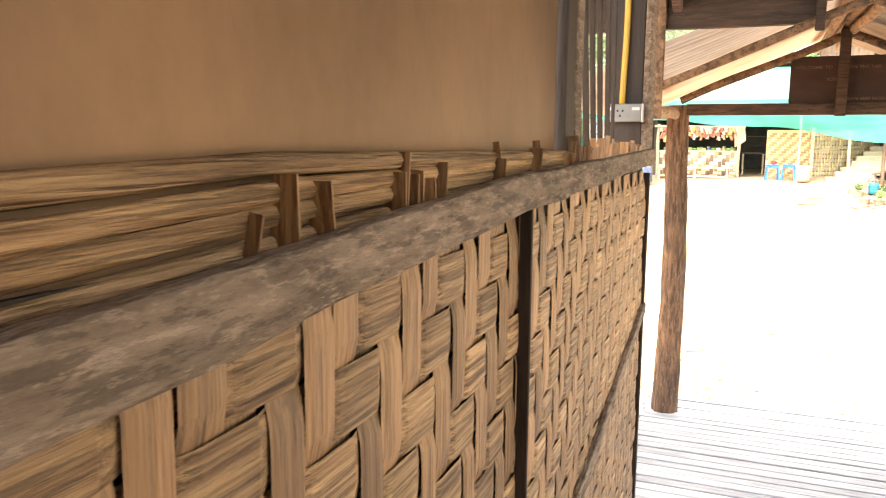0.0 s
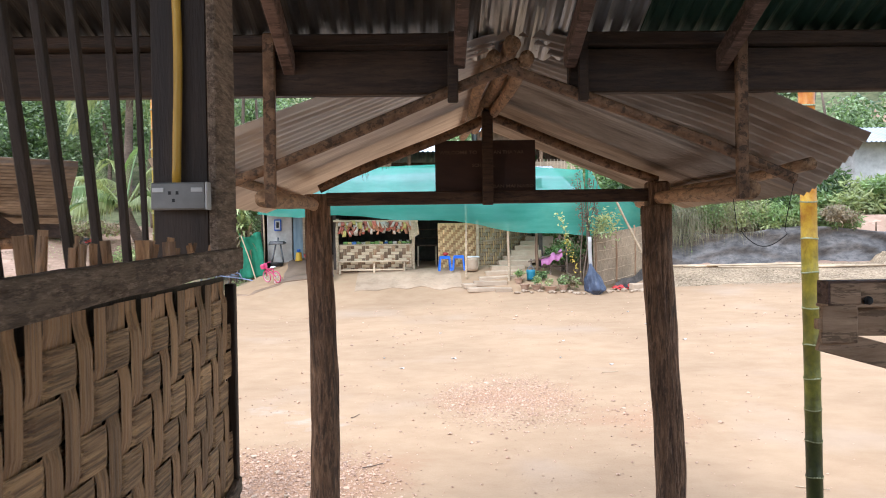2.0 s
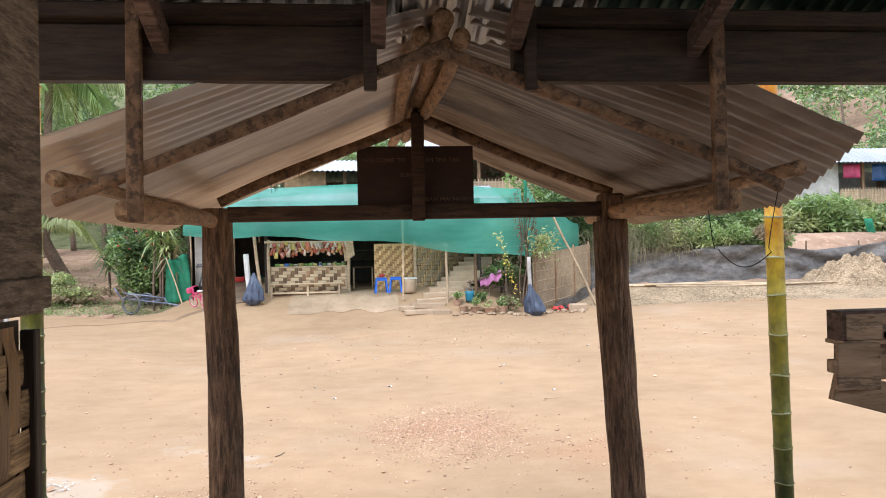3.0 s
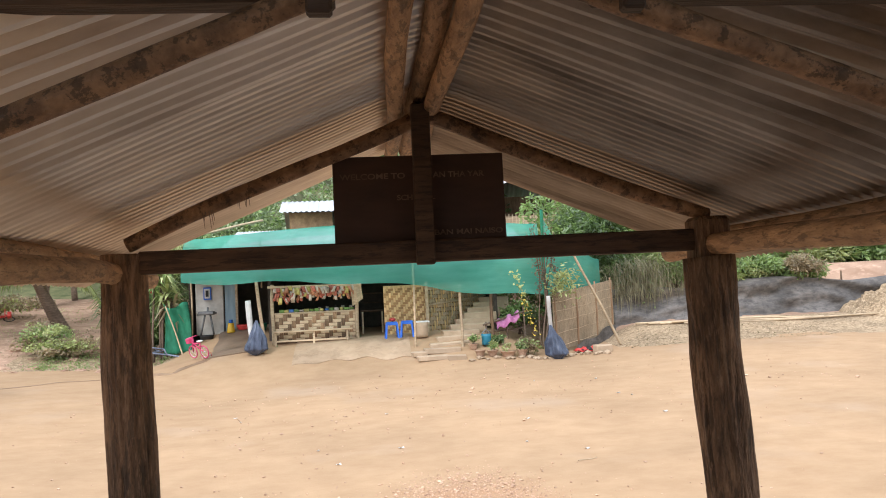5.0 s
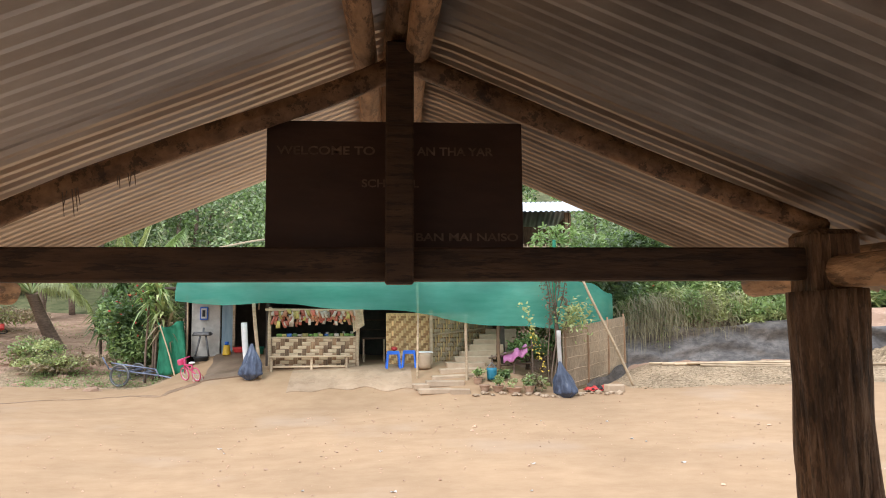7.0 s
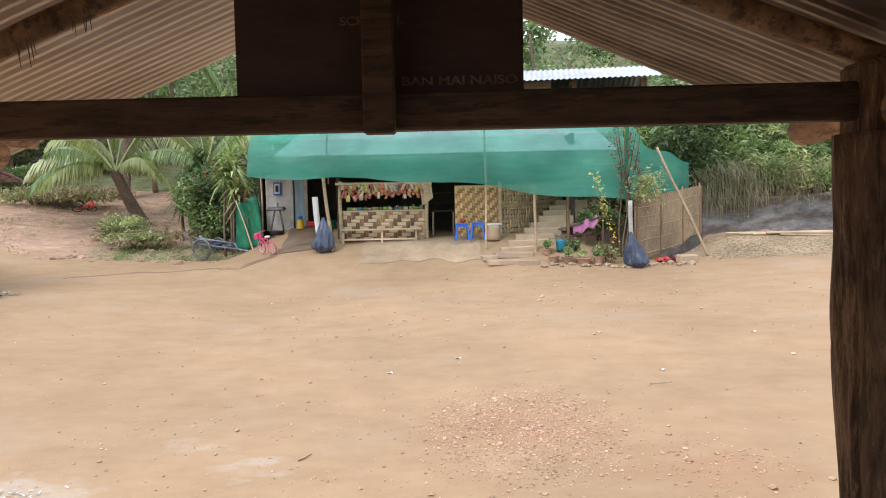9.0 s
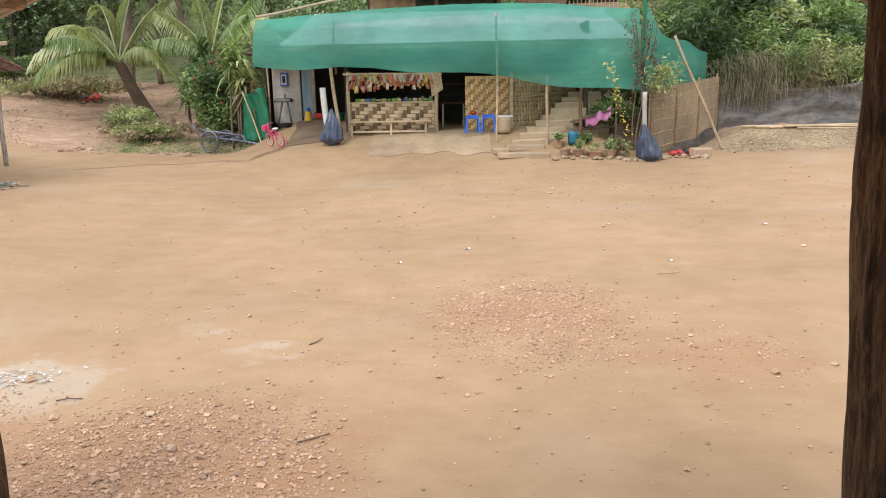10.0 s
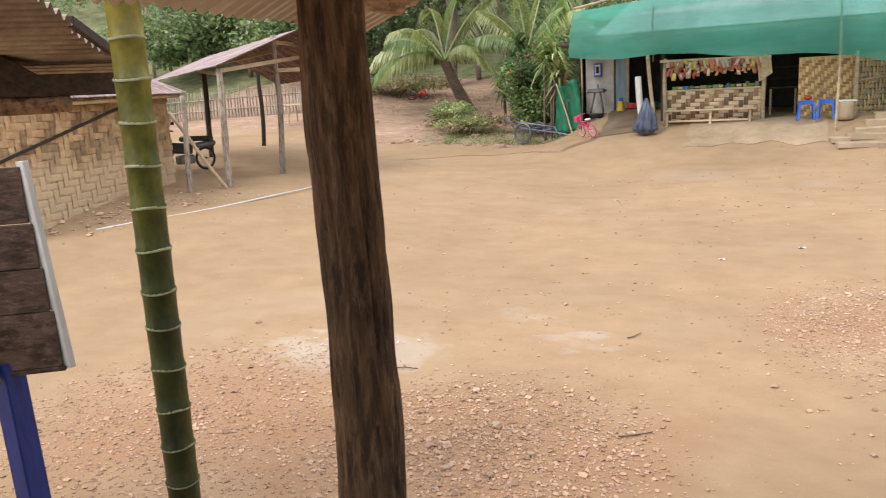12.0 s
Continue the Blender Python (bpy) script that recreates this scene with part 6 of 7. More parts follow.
# green cloth drape at the wing
bm = bmesh.new()
grid_sheet(bm, lambda u, v: (-6.62 + (0.95 - 0.2 * v) * u + 0.05 * math.sin(v * 3), 27.0 + 0.09 * math.sin(u * 11 + v * 2) - 0.25 * (1 - v) * u, 0.86 + 0.12 * u + (1.62 - 0.22 * u - 0.12 * math.sin(u * 5)) * v), 26, 14, 0.01)
single("green_drape", bm, GREENCLOTH, "green cloth draped over a pole by the wing", "cloth", smooth=True)
bm = bmesh.new()
pole(bm, [(-5.9, 26.7, 0.7), (-6.5, 26.9, 2.4)], 0.025, 0.02, 8, 8, 0.1, 0.01)
single("drape_pole", bm, PALEH, "thin pale pole beside the green cloth", "pole", smooth=True)


# ---- cart and small bicycles
def ring(bm, c, axis, R, r, seg=24, sides=6):
    ax = Vector(axis).normalized()
    a = ax.cross(Vector((0, 0, 1)))
    a = a.normalized() if a.length > 0.01 else Vector((1, 0, 0))
    b = ax.cross(a)
    loops = []
    for i in range(seg):
        t = 6.28319 * i / seg
        d = a * math.cos(t) + b * math.sin(t)
        loops.append([bm.verts.new(Vector(c) + d * (R + r * math.cos(6.28319 * k / sides)) + ax * r * math.sin(6.28319 * k / sides)) for k in range(sides)])
    for i in range(seg):
        p, q = loops[i], loops[(i + 1) % seg]
        for k in range(sides):
            bm.faces.new((p[k], p[(k + 1) % sides], q[(k + 1) % sides], q[k]))


def wheel(parent, c, axis, R, tyre, rimm, spokes=12):
    bm = bmesh.new()
    ring(bm, c, axis, R, R * 0.1)
    w = part("wheel", bm, tyre, parent, "", True)
    bm = bmesh.new()
    ring(bm, c, axis, R * 0.86, R * 0.04)
    ax = Vector(axis).normalized()
    a = ax.cross(Vector((0, 0, 1))).normalized()
    b = ax.cross(a)
    for i in range(spokes):
        t = 6.28319 * i / spokes
        pole(bm, [Vector(c), Vector(c) + (a * math.cos(t) + b * math.sin(t)) * R * 0.86], R * 0.014, R * 0.014, 4, 1, 0, 0)
    pole(bm, [Vector(c) - ax * R * 0.12, Vector(c) + ax * R * 0.12], R * 0.12, R * 0.12, 8, 1, 0, 0)
    part("rim", bm, rimm, w)
    return w


def tubes(parent, pairs, r, mat, name="frame_tube"):
    for a, b in pairs:
        bm = bmesh.new()
        pole(bm, [a, b], r, r, 8, 2, 0, 0)
        part(name, bm, mat, parent, "", True)


cart = thing("hand_cart", "blue steel tube hand cart with spoked wheels", "cart")
cz = ground_z(-7.4, 27.2)
wheel(cart, (-7.62, 26.9, cz + 0.31), (0.3, 1, 0), 0.31, STEEL, STEEL)
wheel(cart, (-7.35, 27.7, cz + 0.31), (0.3, 1, 0), 0.31, STEEL, STEEL)
tubes(cart, (((-8.0, 27.1, cz + 0.5), (-6.4, 26.6, cz + 0.32)), ((-7.7, 27.9, cz + 0.5), (-6.2, 27.4, cz + 0.32)), ((-8.0, 27.1, cz + 0.5), (-7.7, 27.9, cz + 0.5)), ((-6.4, 26.6, cz + 0.32), (-5.6, 26.6, cz + 0.15)), ((-6.2, 27.4, cz + 0.32), (-5.6, 26.7, cz + 0.15)), ((-8.0, 27.1, cz + 0.5), (-8.2, 27.1, cz + 0.85)), ((-7.9, 27.0, cz + 0.68), (-6.5, 26.6, cz + 0.5)), ((-6.5, 26.6, cz + 0.5), (-6.4, 26.6, cz + 0.3)), ((-7.4, 26.9, cz + 0.45), (-7.1, 27.7, cz + 0.45)), ((-6.9, 26.75, cz + 0.4), (-6.6, 27.5, cz + 0.4))), 0.022, BLUESTEEL)


def kids_bike(x, y, turn, s, frame_mat, label, tilt=0):
    t = thing("small_bicycle", label, "bicycle")
    z = ground_z(x, y)
    t.matrix_world = pose(x, y, z + 0.12 * abs(math.sin(math.radians(tilt))), tilt, 0, turn)
    for wx in (-0.26 * s, 0.30 * s):
        wheel(t, (wx, 0, 0.19 * s), (0, 1, 0), 0.19 * s, BLACK if frame_mat is not PINK else PINK, STEEL if frame_mat is not PINK else WHITEPAINT, 8)
    tubes(t, (((-0.26 * s, 0, 0.19 * s), (-0.05 * s, 0, 0.30 * s)), ((-0.05 * s, 0, 0.3 * s), (0.22 * s, 0, 0.48 * s)), ((0.30 * s, 0, 0.19 * s), (0.2 * s, 0, 0.62 * s)), ((-0.1 * s, 0, 0.28 * s), (-0.14 * s, 0, 0.5 * s)), ((-0.14 * s, 0, 0.46 * s), (0.22 * s, 0, 0.46 * s))), 0.022 * s, frame_mat)
    tubes(t, (((0.19 * s, -0.2 * s, 0.66 * s), (0.19 * s, 0.2 * s, 0.66 * s)),), 0.016 * s, frame_mat, "handlebar")
    bm = bmesh.new()
    box(bm, (0.2 * s, 0.12 * s, 0.05 * s), pose(-0.15 * s, 0, 0.53 * s), 0.02 * s)
    part("saddle", bm, WHITEPAINT if frame_mat is PINK else BLACK, t)
    bm = bmesh.new()
    box(bm, (0.14 * s, 0.22 * s, 0.16 * s), pose(0.34 * s, 0, 0.55 * s), 0.02 * s)
    part("basket", bm, frame_mat, t)
    for wy in (-0.14, 0.14):
        wheel(t, (-0.3 * s, wy * s, 0.07 * s), (0, 1, 0), 0.07 * s, RED, WHITEPAINT, 4)
    return t


kids_bike(-4.95, 24.55, 138, 0.92, PINK, "pink child's bicycle with a basket and training wheels", -14)
kids_bike(-14.2, 32.9, 20, 0.95, RED, "red child's bicycle lying on the far slope", 62)

# ---- left side: woven hut, rusty roofs, canopy and motorbike
hut = tagged(new("wall_hut"), "faded woven bamboo wall of the neighbouring hut", "wall", kind="structure")
HA, HB = Vector((-11.15, 11.7, 0)), Vector((-12.52, 16.86, 0))
HD = (HB - HA).normalized()
HN = Vector((HD.y, -HD.x, 0))
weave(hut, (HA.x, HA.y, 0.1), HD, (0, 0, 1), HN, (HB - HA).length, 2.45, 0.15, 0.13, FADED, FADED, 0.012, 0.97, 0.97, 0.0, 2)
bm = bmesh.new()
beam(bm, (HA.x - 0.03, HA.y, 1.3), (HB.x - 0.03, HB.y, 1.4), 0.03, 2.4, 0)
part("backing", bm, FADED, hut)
bm = bmesh.new()
beam(bm, (HA.x + 0.05, HA.y, 1.45), (HB.x + 0.05 + 0.48, HB.y - 1.8, 2.25), 0.03, 0.05, 0.004)
part("batten", bm, DARKPOST, hut)
bm = bmesh.new()
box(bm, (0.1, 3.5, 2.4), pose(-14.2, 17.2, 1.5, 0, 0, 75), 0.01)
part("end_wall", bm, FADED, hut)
hut_roof = thing("hut_roof", "rusty red corrugated roof over the woven hut", "roof")
for k in range(5):
    y0 = 13.1 + 0.8 * k
    xa = -11.02 - 0.22 * k
    bm = bmesh.new()
    corrugated(bm, (xa, y0, 2.42 + 0.02 * k + 0.003 * (k % 2)), (-3.2, -0.1, 1.1), (-0.235, 0.86, 0.02), 0.076, 0.01, 0.002, 5)
    part("roof_sheet", bm, REDROOF, hut_roof)
bm = bmesh.new()
pole(bm, [(-11.2, 13.0, 2.34), (-12.2, 16.9, 2.45)], 0.04, 0.04, 8, 10, 0.1, 0.01)
part("eave_pole", bm, PALEH, hut_roof, "", True)
bm = bmesh.new()
pole(bm, [on_ground(-10.75, 16.55, -0.05), (-11.6, 15.9, 2.1)], 0.04, 0.035, 8, 10, 0.1, 0.02)
single("prop_pole", bm, PALEH, "pale pole leaning against the woven hut", "pole", smooth=True)

canopy = thing("open_canopy", "open canopy with a rusty roof on rough wooden posts", "canopy")
for (x, y), zt, r in (((-11.01, 18.86), 3.75, 0.07), ((-10.88, 16.71), 2.95, 0.075), ((-11.24, 15.92), 2.42, 0.06), ((-14.98, 20.89), 3.3, 0.08), ((-15.5, 24.0), 3.6, 0.07), ((-11.4, 22.6), 3.7, 0.06)):
    bm = bmesh.new()
    pole(bm, [on_ground(x, y, -0.1), (x + 0.05, y, zt)], r, r * 0.85, 10, 16, 0.12, 0.02, x + y)
    part("post", bm, GREYPOLE if x > -14 else DARKPOST, canopy, "", True)
for a, b in (((-11.0, 18.86, 3.4), (-15.6, 21.2, 3.3)), ((-10.9, 16.7, 2.9), (-11.0, 22.6, 3.62)), ((-10.9, 18.8, 2.95), (-9.3, 18.9, 2.9)), ((-10.9, 16.75, 2.85), (-15.0, 20.8, 3.2)), ((-11.0, 18.9, 3.6), (-11.4, 22.6, 3.6))):
    bm = bmesh.new()
    beam(bm, a, b, 0.06, 0.09, 0.006)
    part("beam", bm, PALEH, canopy)
bm = bmesh.new()
pole(bm, [on_ground(-9.8, 19.46, -0.1), (-9.76, 19.46, 3.5)], 0.055, 0.045, 10, 16, 0.12, 0.02, 5)
part("post", bm, GREYPOLE, canopy, "", True)
bm = bmesh.new()
pole(bm, [(-9.76, 19.39, 1.9), (-9.74, 19.39, 3.5)], 0.03, 0.03, 8, 6, 0.0, 0.0, 5)
part("pipe", bm, BLUEDOOR, canopy, "pale blue plastic pipe", True)
for k in range(7):
    bm = bmesh.new()
    corrugated(bm, (-10.55 - 0.85 * k, 16.3 + 0.55 * k, 2.98 - 0.01 * k), (0.15, 2.75, 0.86), (-0.92, 0.58, 0.0), 0.076, 0.012, 0.002, 6)
    part("roof_sheet", bm, REDROOF, canopy)
for k in range(6):
    bm = bmesh.new()
    corrugated(bm, (-10.4 - 0.85 * k, 19.05 + 0.55 * k, 3.84 - 0.01 * k), (1.45, 0.75, -1.0), (-0.92, 0.58, 0.0), 0.076, 0.012, 0.002, 6)
    part("roof_sheet", bm, REDROOF, canopy)

moto = thing("motorbike", "black parked motorbike under the canopy", "motorbike")
mz = ground_z(-13.6, 18.4)
MD = Vector((-0.25, -1.0, 0)).normalized()
MC = Vector((-13.55, 18.3, mz))
MN = Vector((MD.y, -MD.x, 0))
for s in (-0.6, 0.6):
    wheel(moto, MC + MD * s + Vector((0, 0, 0.29)), MN, 0.27, BLACK, STEEL, 10)
for (f0, z0), (f1, z1), w, h, m, nm in (((-0.75, 0.78), (0.05, 0.80), 0.24, 0.13, BLACK, "seat"), ((-0.2, 0.55), (0.5, 0.62), 0.26, 0.26, BLACK, "body"), ((-0.9, 0.66), (-0.35, 0.62), 0.2, 0.14, STEEL, "tail"), ((0.4, 0.4), (0.62, 0.95), 0.22, 0.2, BLACK, "front_fairing"), ((-0.25, 0.3), (0.2, 0.3), 0.24, 0.22, STEEL, "engine")):
    bm = bmesh.new()
    beam(bm, MC + MD * f0 + Vector((0, 0, z0)), MC + MD * f1 + Vector((0, 0, z1)), w, h, 0.04)
    part(nm, bm, m, moto)
tubes(moto, ((MC + MD * 0.6 + Vector((0, 0, 0.29)), MC + MD * 0.45 + Vector((0, 0, 1.0))), (MC + MD * 0.45 + MN * 0.33 + Vector((0, 0, 1.02)), MC + MD * 0.45 - MN * 0.33 + Vector((0, 0, 1.02)))), 0.02, STEEL, "fork")
for s in (-1, 1):
    bm = bmesh.new()
    box(bm, (0.1, 0.03, 0.07), Matrix.Translation(MC + MD * 0.42 + MN * 0.3 * s + Vector((0, 0, 1.2))), 0.01)
    part("mirror", bm, BLACK, moto)

# nearer roof edge of the next building
eave = thing("lean_to_roof", "dark corrugated lean-to roof with a heavy timber beam", "roof")
LB, LA = Vector((-3.02, 6.70, 2.375)), Vector((-2.643, 6.0, 2.537))
LU = Vector((-1.14, -0.82, 0)).normalized() + Vector((0, 0, 0.01))
for k in range(-1, 3):
    a, b = LB + (LA - LB) * (max(-0.45, 0.5 * k)), LB + (LA - LB) * (0.5 * k + 0.56)
    bm = bmesh.new()
    corrugated(bm, a + Vector((0, 0, 0.004 * k)) - LU * (0.04 if k else 0.0), LU * 2.6, b - a, 0.07, 0.019, 0.0015, 5)
    part("roof_sheet", bm, LEANZINC, eave)
def along(s, d, up):
    return LB + (LA - LB) * s + LU * d + Vector((0, 0, up))
for nm, p, q, w, hh in (("barge_board", along(-0.30, -0.03, 0.01), along(0.62, -0.03, 0.012), 0.03, 0.05), ("beam", along(0.0, -0.04, -0.14), along(0.0, 2.4, -0.14), 0.07, 0.105), ("rafter", along(0.0, 0.30, -0.165), along(0.12, 0.56, 0.0), 0.05, 0.09)):
    bm = bmesh.new()
    beam(bm, p, q, w, hh, 0.005)
    part(nm, bm, DARKBEAM, eave)
bm = bmesh.new()
pole(bm, [along(0.0, 0.21, -0.225), along(0.0, 2.4, -0.235)], 0.045, 0.045, 12, 10, 0.1, 0.01)
part("plate", bm, DARKPOLE, eave, "", True)
px, py, pz = along(0.0, 1.6, -0.27)
bm = bmesh.new()
pole(bm, [on_ground(px, py, -0.1), (px, py, pz)], 0.06, 0.055, 10, 10, 0.1, 0.01)
part("post", bm, POST, eave, "", True)

# scraps by the canopy's outer post
heap = thing("scrap_heap", "small heap of pale plastic scraps and weeds", "litter")
for k in range(34):
    x, y = -9.45 + random.gauss(0, 0.28), 19.3 + random.gauss(0, 0.16)
    z, a = ground_z(x, y) + random.uniform(0.01, 0.05), random.uniform(0, 6.28)
    bm = bmesh.new()
    beam(bm, (x, y, z), (x + 0.13 * math.cos(a), y + 0.13 * math.sin(a), z + 0.03), 0.06, 0.008, 0)
    part("scrap", bm, (WHITEPAINT, BLUEDOOR, GREENCLOTH, PLASTER, TERRACOTTA)[k % 5], heap)

# white hose along the yard, far fence, bench
bm = bmesh.new()
pole(bm, [on_ground(-10.45, 12.77, 0.02), on_ground(-10.1, 13.6, 0.02), on_ground(-9.75, 14.2, 0.02), on_ground(-9.4, 15.4, 0.02), on_ground(-9.08, 16.82, 0.02), on_ground(-9.0, 18.0, 0.02)], 0.02, 0.018, 8, 30, 0.05, 0.03)
single("hose", bm, WHITEPAINT, "pale plastic pipe lying along the yard's edge", "pipe", smooth=True)
fence = thing("picket_fence", "rough grey stick fence along the far path", "fence")
for k in range(60):
    x, y = -26 + 0.15 * k, 29.4 + 0.02 * k + random.uniform(-0.05, 0.05)
    bm = bmesh.new()
    h = random.uniform(0.9, 1.4)
    pole(bm, [on_ground(x, y, -0.1), on_ground(x + random.uniform(-0.06, 0.06), y, h)], 0.04, 0.03, 6, 3, 0.1, 0.0, k)
    part("stick", bm, GREYPOLE, fence)
for z in (0.4, 0.85):
    bm = bmesh.new()
    pole(bm, [on_ground(-26, 29.4, z), on_ground(-21.5, 29.9, z), on_ground(-17, 30.6, z)], 0.035, 0.03, 6, 10, 0.1, 0.02)
    part("rail", bm, GREYPOLE, fence)
tab = thing("rough_table", "rough bamboo table under the far trees", "table")
tx, ty = -17.0, 28.6
tz = ground_z(tx, ty)
bm = bmesh.new()
box(bm, (1.3, 0.7, 0.05), pose(tx, ty, tz + 0.75), 0.01)
part("top", bm, PALEH, tab)
for sx in (-0.55, 0.55):
    for sy in (-0.28, 0.28):
        bm = bmesh.new()
        beam(bm, (tx + sx, ty + sy, tz - 0.05), (tx + sx, ty + sy, tz + 0.73), 0.05, 0.05, 0.004)
        part("leg", bm, PALEH, tab)

# ---- far houses
def house(label, x, y, z, w, d, h, roof_mat, wall_mat, turn=0, stilts=1.2, rise=0.9):
    t = thing("stilt_house", label, "house")
    m = pose(x, y, z, 0, 0, turn)
    def put(nm, bm, mat, lab=""):
        bmesh.ops.transform(bm, matrix=m, verts=bm.verts[:])
        return part(nm, bm, mat, t, lab)
    for sx in (-0.5, 0, 0.5):
        for sy in (-0.48, 0.48):
            bm = bmesh.new()
            beam(bm, (sx * w * 0.95, sy * d, -1.5), (sx * w * 0.95, sy * d, stilts + h), 0.14, 0.14, 0.01)
            put("stilt", bm, BROWNV)
    bm = bmesh.new()
    box(bm, (w, d, 0.15), pose(0, 0, stilts), 0.01)
    put("floor", bm, BEAM)
    for k, (sz, pl) in enumerate((((w * 0.34, 0.08, h), (-w * 0.33, -d / 2, stilts + h / 2)), ((w, 0.08, h), (0, d / 2, stilts + h / 2)), ((0.08, d, h), (-w / 2, 0, stilts + h / 2)), ((0.08, d, h), (w / 2, 0, stilts + h / 2)), ((w * 0.64, 0.08, h * 0.35), (w * 0.17, -d / 2, stilts + h * 0.18)))):
        bm = bmesh.new()
        box(bm, sz, pose(*pl), 0.008)
        put("wall", bm, wall_mat if k != 4 else PALEH)
    for sy in (-1, 1):
        bm = bmesh.new()
        corrugated(bm, (-w * 0.58, 0, stilts + h + rise), (0, sy * d * 0.72, -rise * 1.1), (w * 1.16, 0, 0), 0.2, 0.02, 0.004, 4)
        put("roof", bm, roof_mat)
    for k in range(int(w * 0.64 / 0.14)):
        bm = bmesh.new()
        beam(bm, (-w * 0.14 + k * 0.14, -d / 2 - 0.06, stilts), (-w * 0.14 + k * 0.14, -d / 2 - 0.06, stilts + h * 0.4), 0.03, 0.04, 0)
        put("baluster", bm, PALEH)
    return t, m


_, hm = house("stilt house with a pale zinc roof and laundry", 21.9, 34.5, 3.0, 7.5, 4.0, 1.85, WHITEROOF, PLASTER, 0, 1.15, 0.9)
for (dx, w, h, c) in ((-1.1, 0.8, 0.6, PINK), (0.25, 0.75, 0.75, CLOTHS[4]), (1.1, 0.75, 0.95, BLUEPLASTIC)):
    bm = bmesh.new()
    grid_sheet(bm, lambda u, v: (dx + w * u, -2.25 + 0.05 * math.sin(u * 9), 1.15 + 1.75 - h * v), 8, 5, 0.012)
    bmesh.ops.transform(bm, matrix=hm, verts=bm.verts[:])
    single("laundry", bm, c, "bright cloth drying on the stilt house's rail", "cloth", "laundry on the rail", smooth=True)
house("timber house with a pale zinc roof up the slope", 4.9, 34.0, 4.0, 5.2, 4.0, 2.0, WHITEROOF, BROWNV, -6, 0.6, 0.75)
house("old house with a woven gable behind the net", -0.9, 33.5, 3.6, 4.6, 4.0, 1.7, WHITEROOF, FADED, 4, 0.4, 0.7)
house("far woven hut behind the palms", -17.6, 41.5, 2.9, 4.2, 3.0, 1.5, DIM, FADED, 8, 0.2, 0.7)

# earth mound and green net strip below the stilt house
bm = bmesh.new()
def mound(u, v):
    a, r = 6.28319 * u, v
    x, y = 16.6 + 1.9 * r * math.cos(a), 25.6 + 1.1 * r * math.sin(a)
    return (x, y, ground_z(x, y) - 0.05 + (0.75 * (1 - r * r) + 0.45 * noise.noise(Vector((x * 1.9, y * 1.9, 0))) * (1 - r) + 0.28 * noise.noise(Vector((x * 5, y * 5, 1))) * (1 - r * r)))
grid_sheet(bm, mound, 80, 26)
single("earth_mound", bm, LITTERSOIL, "mound of pale crumbly earth by the tarp", "mound")
bm = bmesh.new()
grid_sheet(bm, lambda u, v: (18.4 + 0.35 * u + 0.5 * v, 27.6 + 0.1 * math.sin(u * 7), 1.2 + 2.1 * (1 - v)), 6, 8, 0.01)
single("net_strip", bm, GREENCLOTH, "strip of green net hanging on a bush", "net", smooth=True)

# ---- wooded slopes behind: trunks and clumps of leaves
rng = np.random.default_rng(21)
P, S = [], []
for k in range(330):
    if k < 60:
        x, y = rng.uniform(-22, 24), rng.uniform(37, 44)
    elif k < 110:
        x, y = rng.uniform(-36, -20), rng.uniform(38, 48)
    else:
        x, y = rng.uniform(-75, 75), rng.uniform(42, 100)
    if abs(x + 17.6) < 3 and y < 42:
        continue
    if 17 < x < 31 and y < 41:
        continue
    z = ground_z(x, y)
    if 38 < x < 46 and y < 62:
        continue
    h = rng.uniform(3.5, 7.5) if y > 40 else rng.uniform(2.5, 5.0)
    w = rng.uniform(1.6, 3.4)
    n = 900 if y < 50 else 480
    P.append(cloud(n, (x, y, z + h * 0.55), (w, w, h * 0.62), 500 + k, 0.4, 8))
    S.append(np.full(n, 0.17 if y < 50 else 0.31) * rng.uniform(0.8, 1.2))
P, S = np.concatenate(P), np.concatenate(S)
pick = rng.random(len(P))
for k, (m, nm) in enumerate(((FOREST, "pale"), (LEAFMID, "green"), (LEAFDARK, "deep green"))):
    sel = (pick < 0.5) if k == 0 else ((pick >= 0.5) & (pick < 0.8) if k == 1 else pick >= 0.8)
    tagged(scatter_leaves("forest", P[sel], S[sel], m, None, 0.3, 1.7, 40 + k), nm + " foliage of the wooded slopes", "forest", kind="stuff")
for k in range(26):
    x, y = rng.uniform(-30, 30), rng.uniform(37, 46)
    z = ground_z(x, y)
    t = thing("tree_trunk", "slim grey trunk at the wood's edge", "tree", "trunks at the wood's edge")
    bm = bmesh.new()
    pole(bm, [(x, y, z - 0.2), (x + rng.uniform(-0.3, 0.3), y, z + 3), (x + rng.uniform(-0.6, 0.6), y, z + rng.uniform(5, 8))], 0.14, 0.06, 8, 12, 0.1, 0.05, k)
    part("trunk", bm, BARK, t, "", True)
for x, y, h in ((-35.7, 40.0, 9.0),):
    bm = bmesh.new()
    pole(bm, [on_ground(x, y, -0.2), on_ground(x, y, h)], 0.12, 0.1, 10, 8, 0.02, 0)
    single("utility_pole", bm, CONCRETE, "grey concrete utility pole among the trees", "pole", smooth=True)

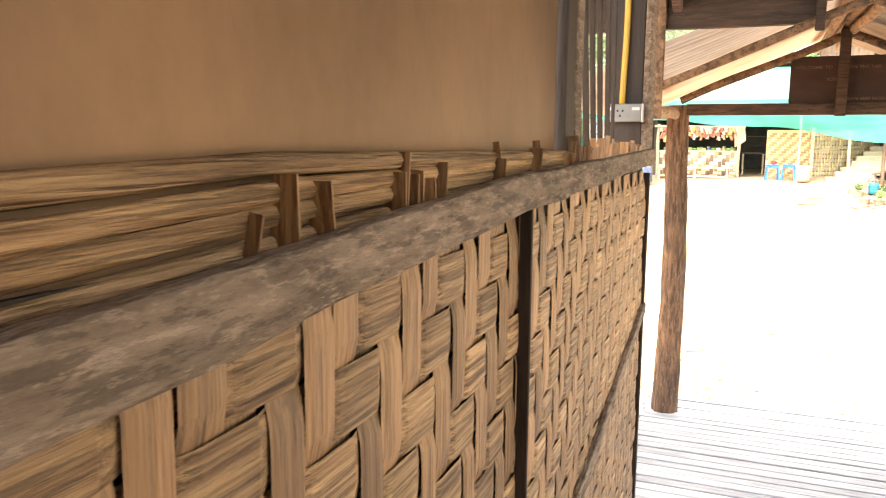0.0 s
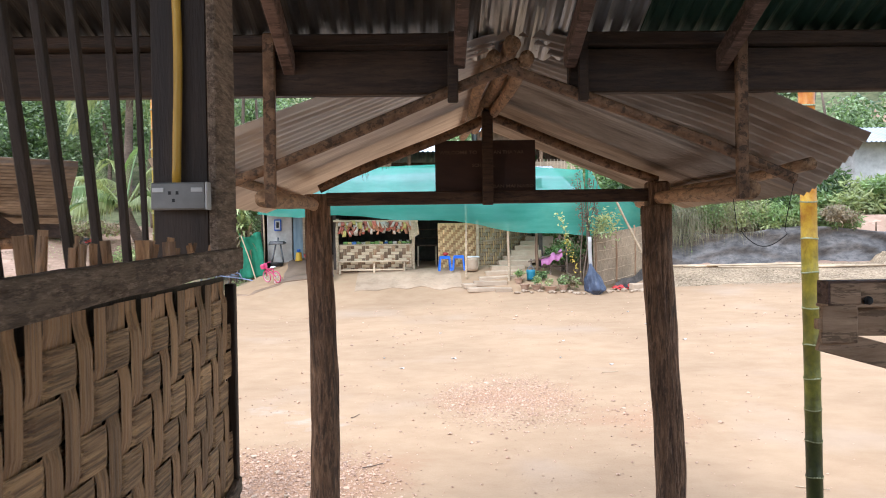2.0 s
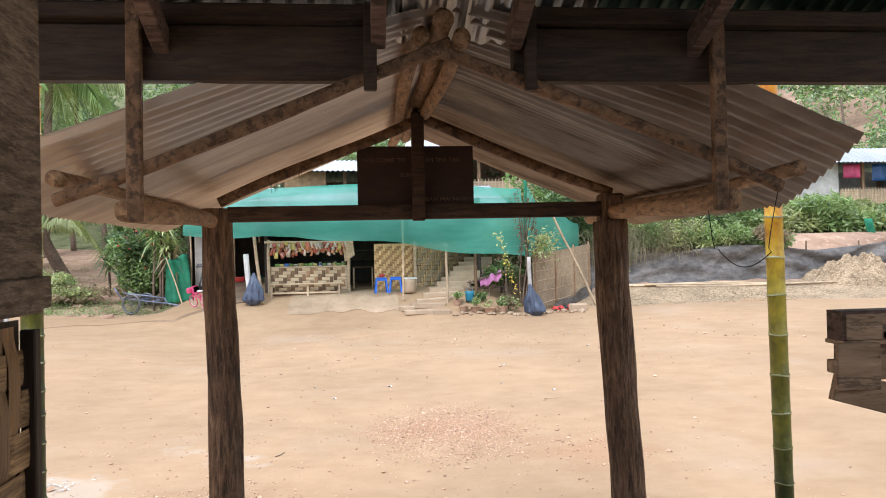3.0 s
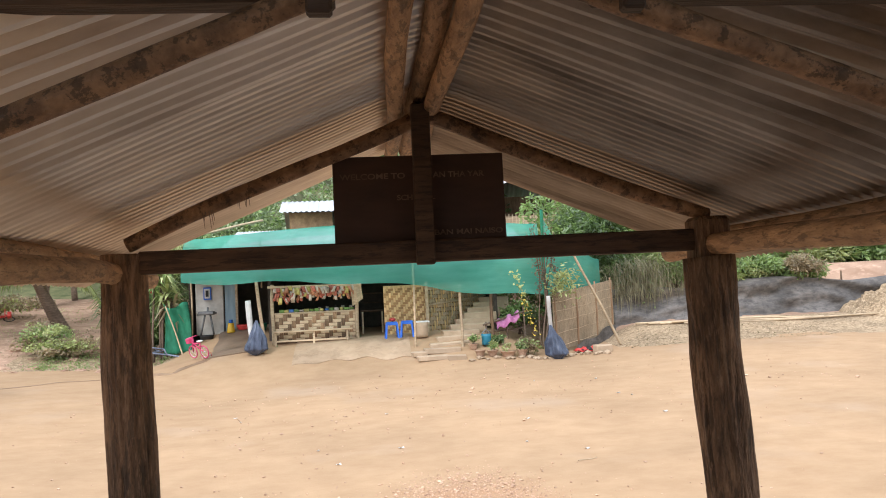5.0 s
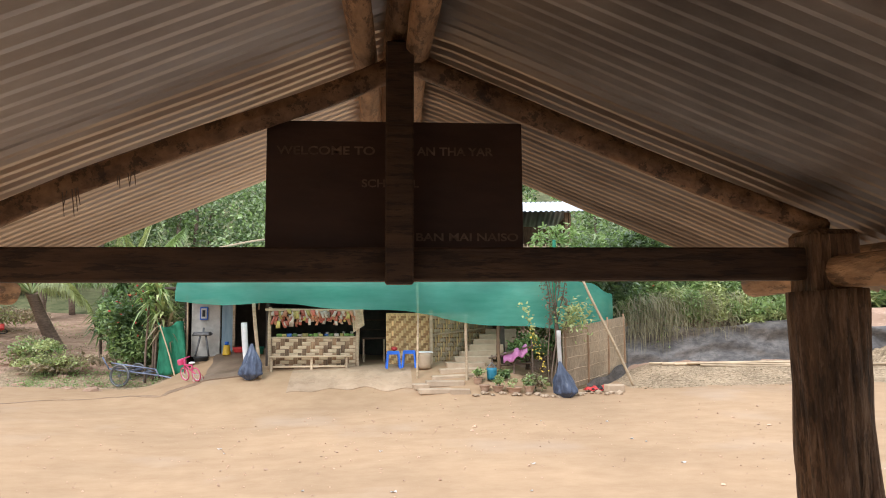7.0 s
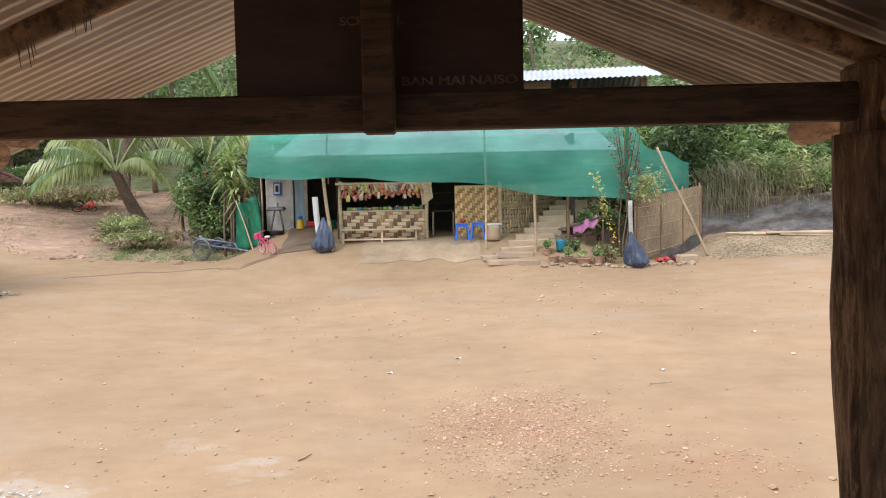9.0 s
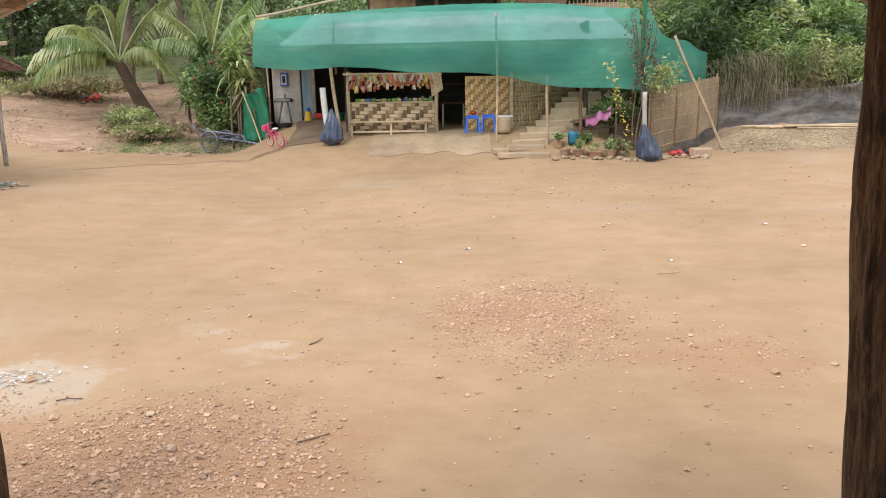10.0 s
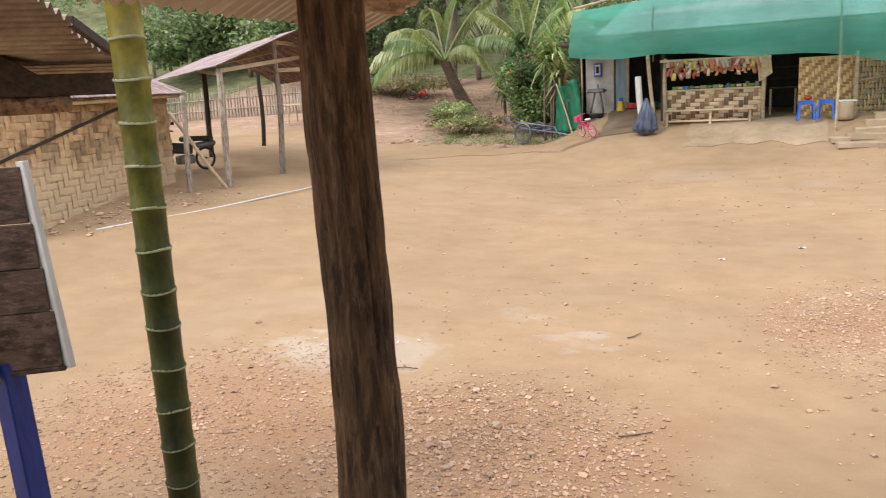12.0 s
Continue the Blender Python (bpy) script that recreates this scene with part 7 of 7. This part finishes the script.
# ---- gravel, litter, damp patches in the yard
def pebbles(name, label, spots, seed):
    """Stones as small uneven octahedra, thick in the middle of each spot."""
    rng = np.random.default_rng(seed)
    V, Fc = [], []
    o = np.array([(1, 0, 0), (0, 1, 0), (-1, 0, 0), (0, -1, 0), (0, 0, 1), (0, 0, -1), (0.6, 0.6, 0.55), (-0.6, -0.55, 0.6)])
    f = [(0, 6, 4), (0, 1, 6), (6, 1, 4), (1, 2, 4), (2, 7, 4), (2, 3, 7), (7, 3, 4), (3, 0, 4), (1, 0, 5), (2, 1, 5), (3, 2, 5), (0, 3, 5)]
    for cx, cy, rx, ry, n, s in spots:
        for k in range(n):
            a, r = rng.uniform(0, 6.283), rng.random() ** 0.6 * (1.25 if rng.random() < 0.2 else 1.0)
            x, y = cx + rx * r * math.cos(a) + 0.1 * rng.normal(), cy + ry * r * math.sin(a) + 0.1 * rng.normal()
            q = s * rng.lognormal(0, 0.45)
            t = rng.uniform(0, 6.283)
            sc = q * rng.uniform(0.6, 1.2, 3) * (1, 1, 0.7)
            p = o * (1 + rng.uniform(-0.2, 0.2, o.shape)) * sc
            p = np.stack([p[:, 0] * math.cos(t) - p[:, 1] * math.sin(t), p[:, 0] * math.sin(t) + p[:, 1] * math.cos(t), p[:, 2]], 1)
            b = len(V)
            V += (p + (x, y, ground_z(x, y) + q * 0.2)).tolist()
            Fc += [tuple(b + i for i in g) for g in f]
    me = bpy.data.meshes.new(name)
    me.from_pydata(V, [], Fc)
    me.materials.append(STONE)
    return tagged(new(name, me), label, "gravel", kind="stuff")


pebbles("gravel", "scatter of pale gravel in the sandy yard", ((0.95, 11.4, 0.95, 1.35, 5600, 0.0082), (-1.75, 8.3, 1.15, 1.1, 7000, 0.0088), (-4.1, 8.1, 1.6, 1.5, 7000, 0.0085), (-2.0, 8.4, 0.6, 0.5, 220, 0.012), (-4.0, 7.6, 0.9, 0.8, 240, 0.011), (1.0, 11.4, 0.8, 1.0, 160, 0.012), (0.5, 10, 4.5, 3.0, 420, 0.010), (-1.5, 7.4, 1.3, 0.6, 900, 0.011), (2.5, 10.3, 0.8, 0.7, 240, 0.010), (-2, 15, 9, 6, 700, 0.013), (0, 9.5, 4.5, 3.5, 600, 0.009), (3, 19, 8, 3.5, 350, 0.016), (-11.0, 14.0, 0.9, 2.4, 260, 0.025)), 3)
for k in range(12):
    x, y = (-2.3, 8.85) if k < 5 else (-1.7, 7.9)
    x, y = x + random.uniform(-0.6, 0.6), y + random.uniform(-0.5, 0.5)
    bm = bmesh.new()
    rock(bm, x, y, ground_z(x, y) + 0.015, random.uniform(0.022, 0.04), 80 + k, 0.5)
    single("stone", bm, CONCRETE, "loose pale stone lying in the yard", "stone", "loose stones in the yard")
for k in range(14):
    x, y = random.uniform(-4, 5), random.uniform(13.0, 19.5)
    w = random.uniform(0.04, 0.09)
    bm = bmesh.new()
    a = random.uniform(0, 3)
    grid_sheet(bm, lambda u, v: (x + w * (u * math.cos(a) - 0.5 * v * math.sin(a)), y + w * (u * math.sin(a) + 0.5 * v * math.cos(a)), ground_z(x, y) + 0.012 + 0.01 * math.sin(u * 5 + v * 3)), 4, 3, 0.002)
    single("paper_scrap", bm, WHITEPAINT, "white scrap of paper on the soil", "litter", "paper scraps in the yard")
for k in range(110):
    x, y = -3.62 + random.gauss(0, 0.2), 9.85 + random.gauss(0, 0.13)
    if k == 0:
        lit = thing("litter_heap", "small heap of pale shredded litter", "litter")
    bm = bmesh.new()
    a = random.uniform(0, 6.28)
    z = ground_z(x, y) + random.uniform(0.004, 0.02)
    beam(bm, (x, y, z), (x + 0.04 * math.cos(a), y + 0.04 * math.sin(a), z + 0.006), 0.012, 0.003, 0)
    part("shred", bm, WHITEPAINT if k % 3 == 0 else PLASTER, lit)
for k, (x, y, L, a) in enumerate(((-0.9, 8.7, 0.25, 0.6), (3.3, 7.9, 0.3, -0.5), (-3.0, 9.4, 0.2, 0.2), (2.6, 12.8, 0.3, 0.3), (-1.2, 10.6, 0.18, 1.0))):
    bm = bmesh.new()
    pole(bm, [on_ground(x, y, 0.012), on_ground(x + L * math.cos(a), y + L * math.sin(a), 0.012)], 0.006, 0.004, 6, 4, 0.1, 0.004, k)
    single("twig", bm, PALEH if k % 2 else BARK, "thin dry twig lying on the soil", "twig", "twigs in the yard", smooth=True)
rng = np.random.default_rng(31)
n = 2400
P = np.stack([rng.uniform(6.9, 13.0, n), rng.uniform(23.2, 25.3, n), np.zeros(n)], 1)
P[:900, 0], P[:900, 1] = rng.uniform(-12, -6.6, 900), rng.uniform(26.2, 28.5, 900)
P[:, 2] = [ground_z(x, y) + 0.01 for x, y in P[:, :2]]
tagged(scatter_leaves("leaf_litter", P, rng.uniform(0.012, 0.035, n), STRAW, None, 0.8, 2.0, 8), "dry leaf litter and weeds at the yard's edge", "litter", kind="stuff")
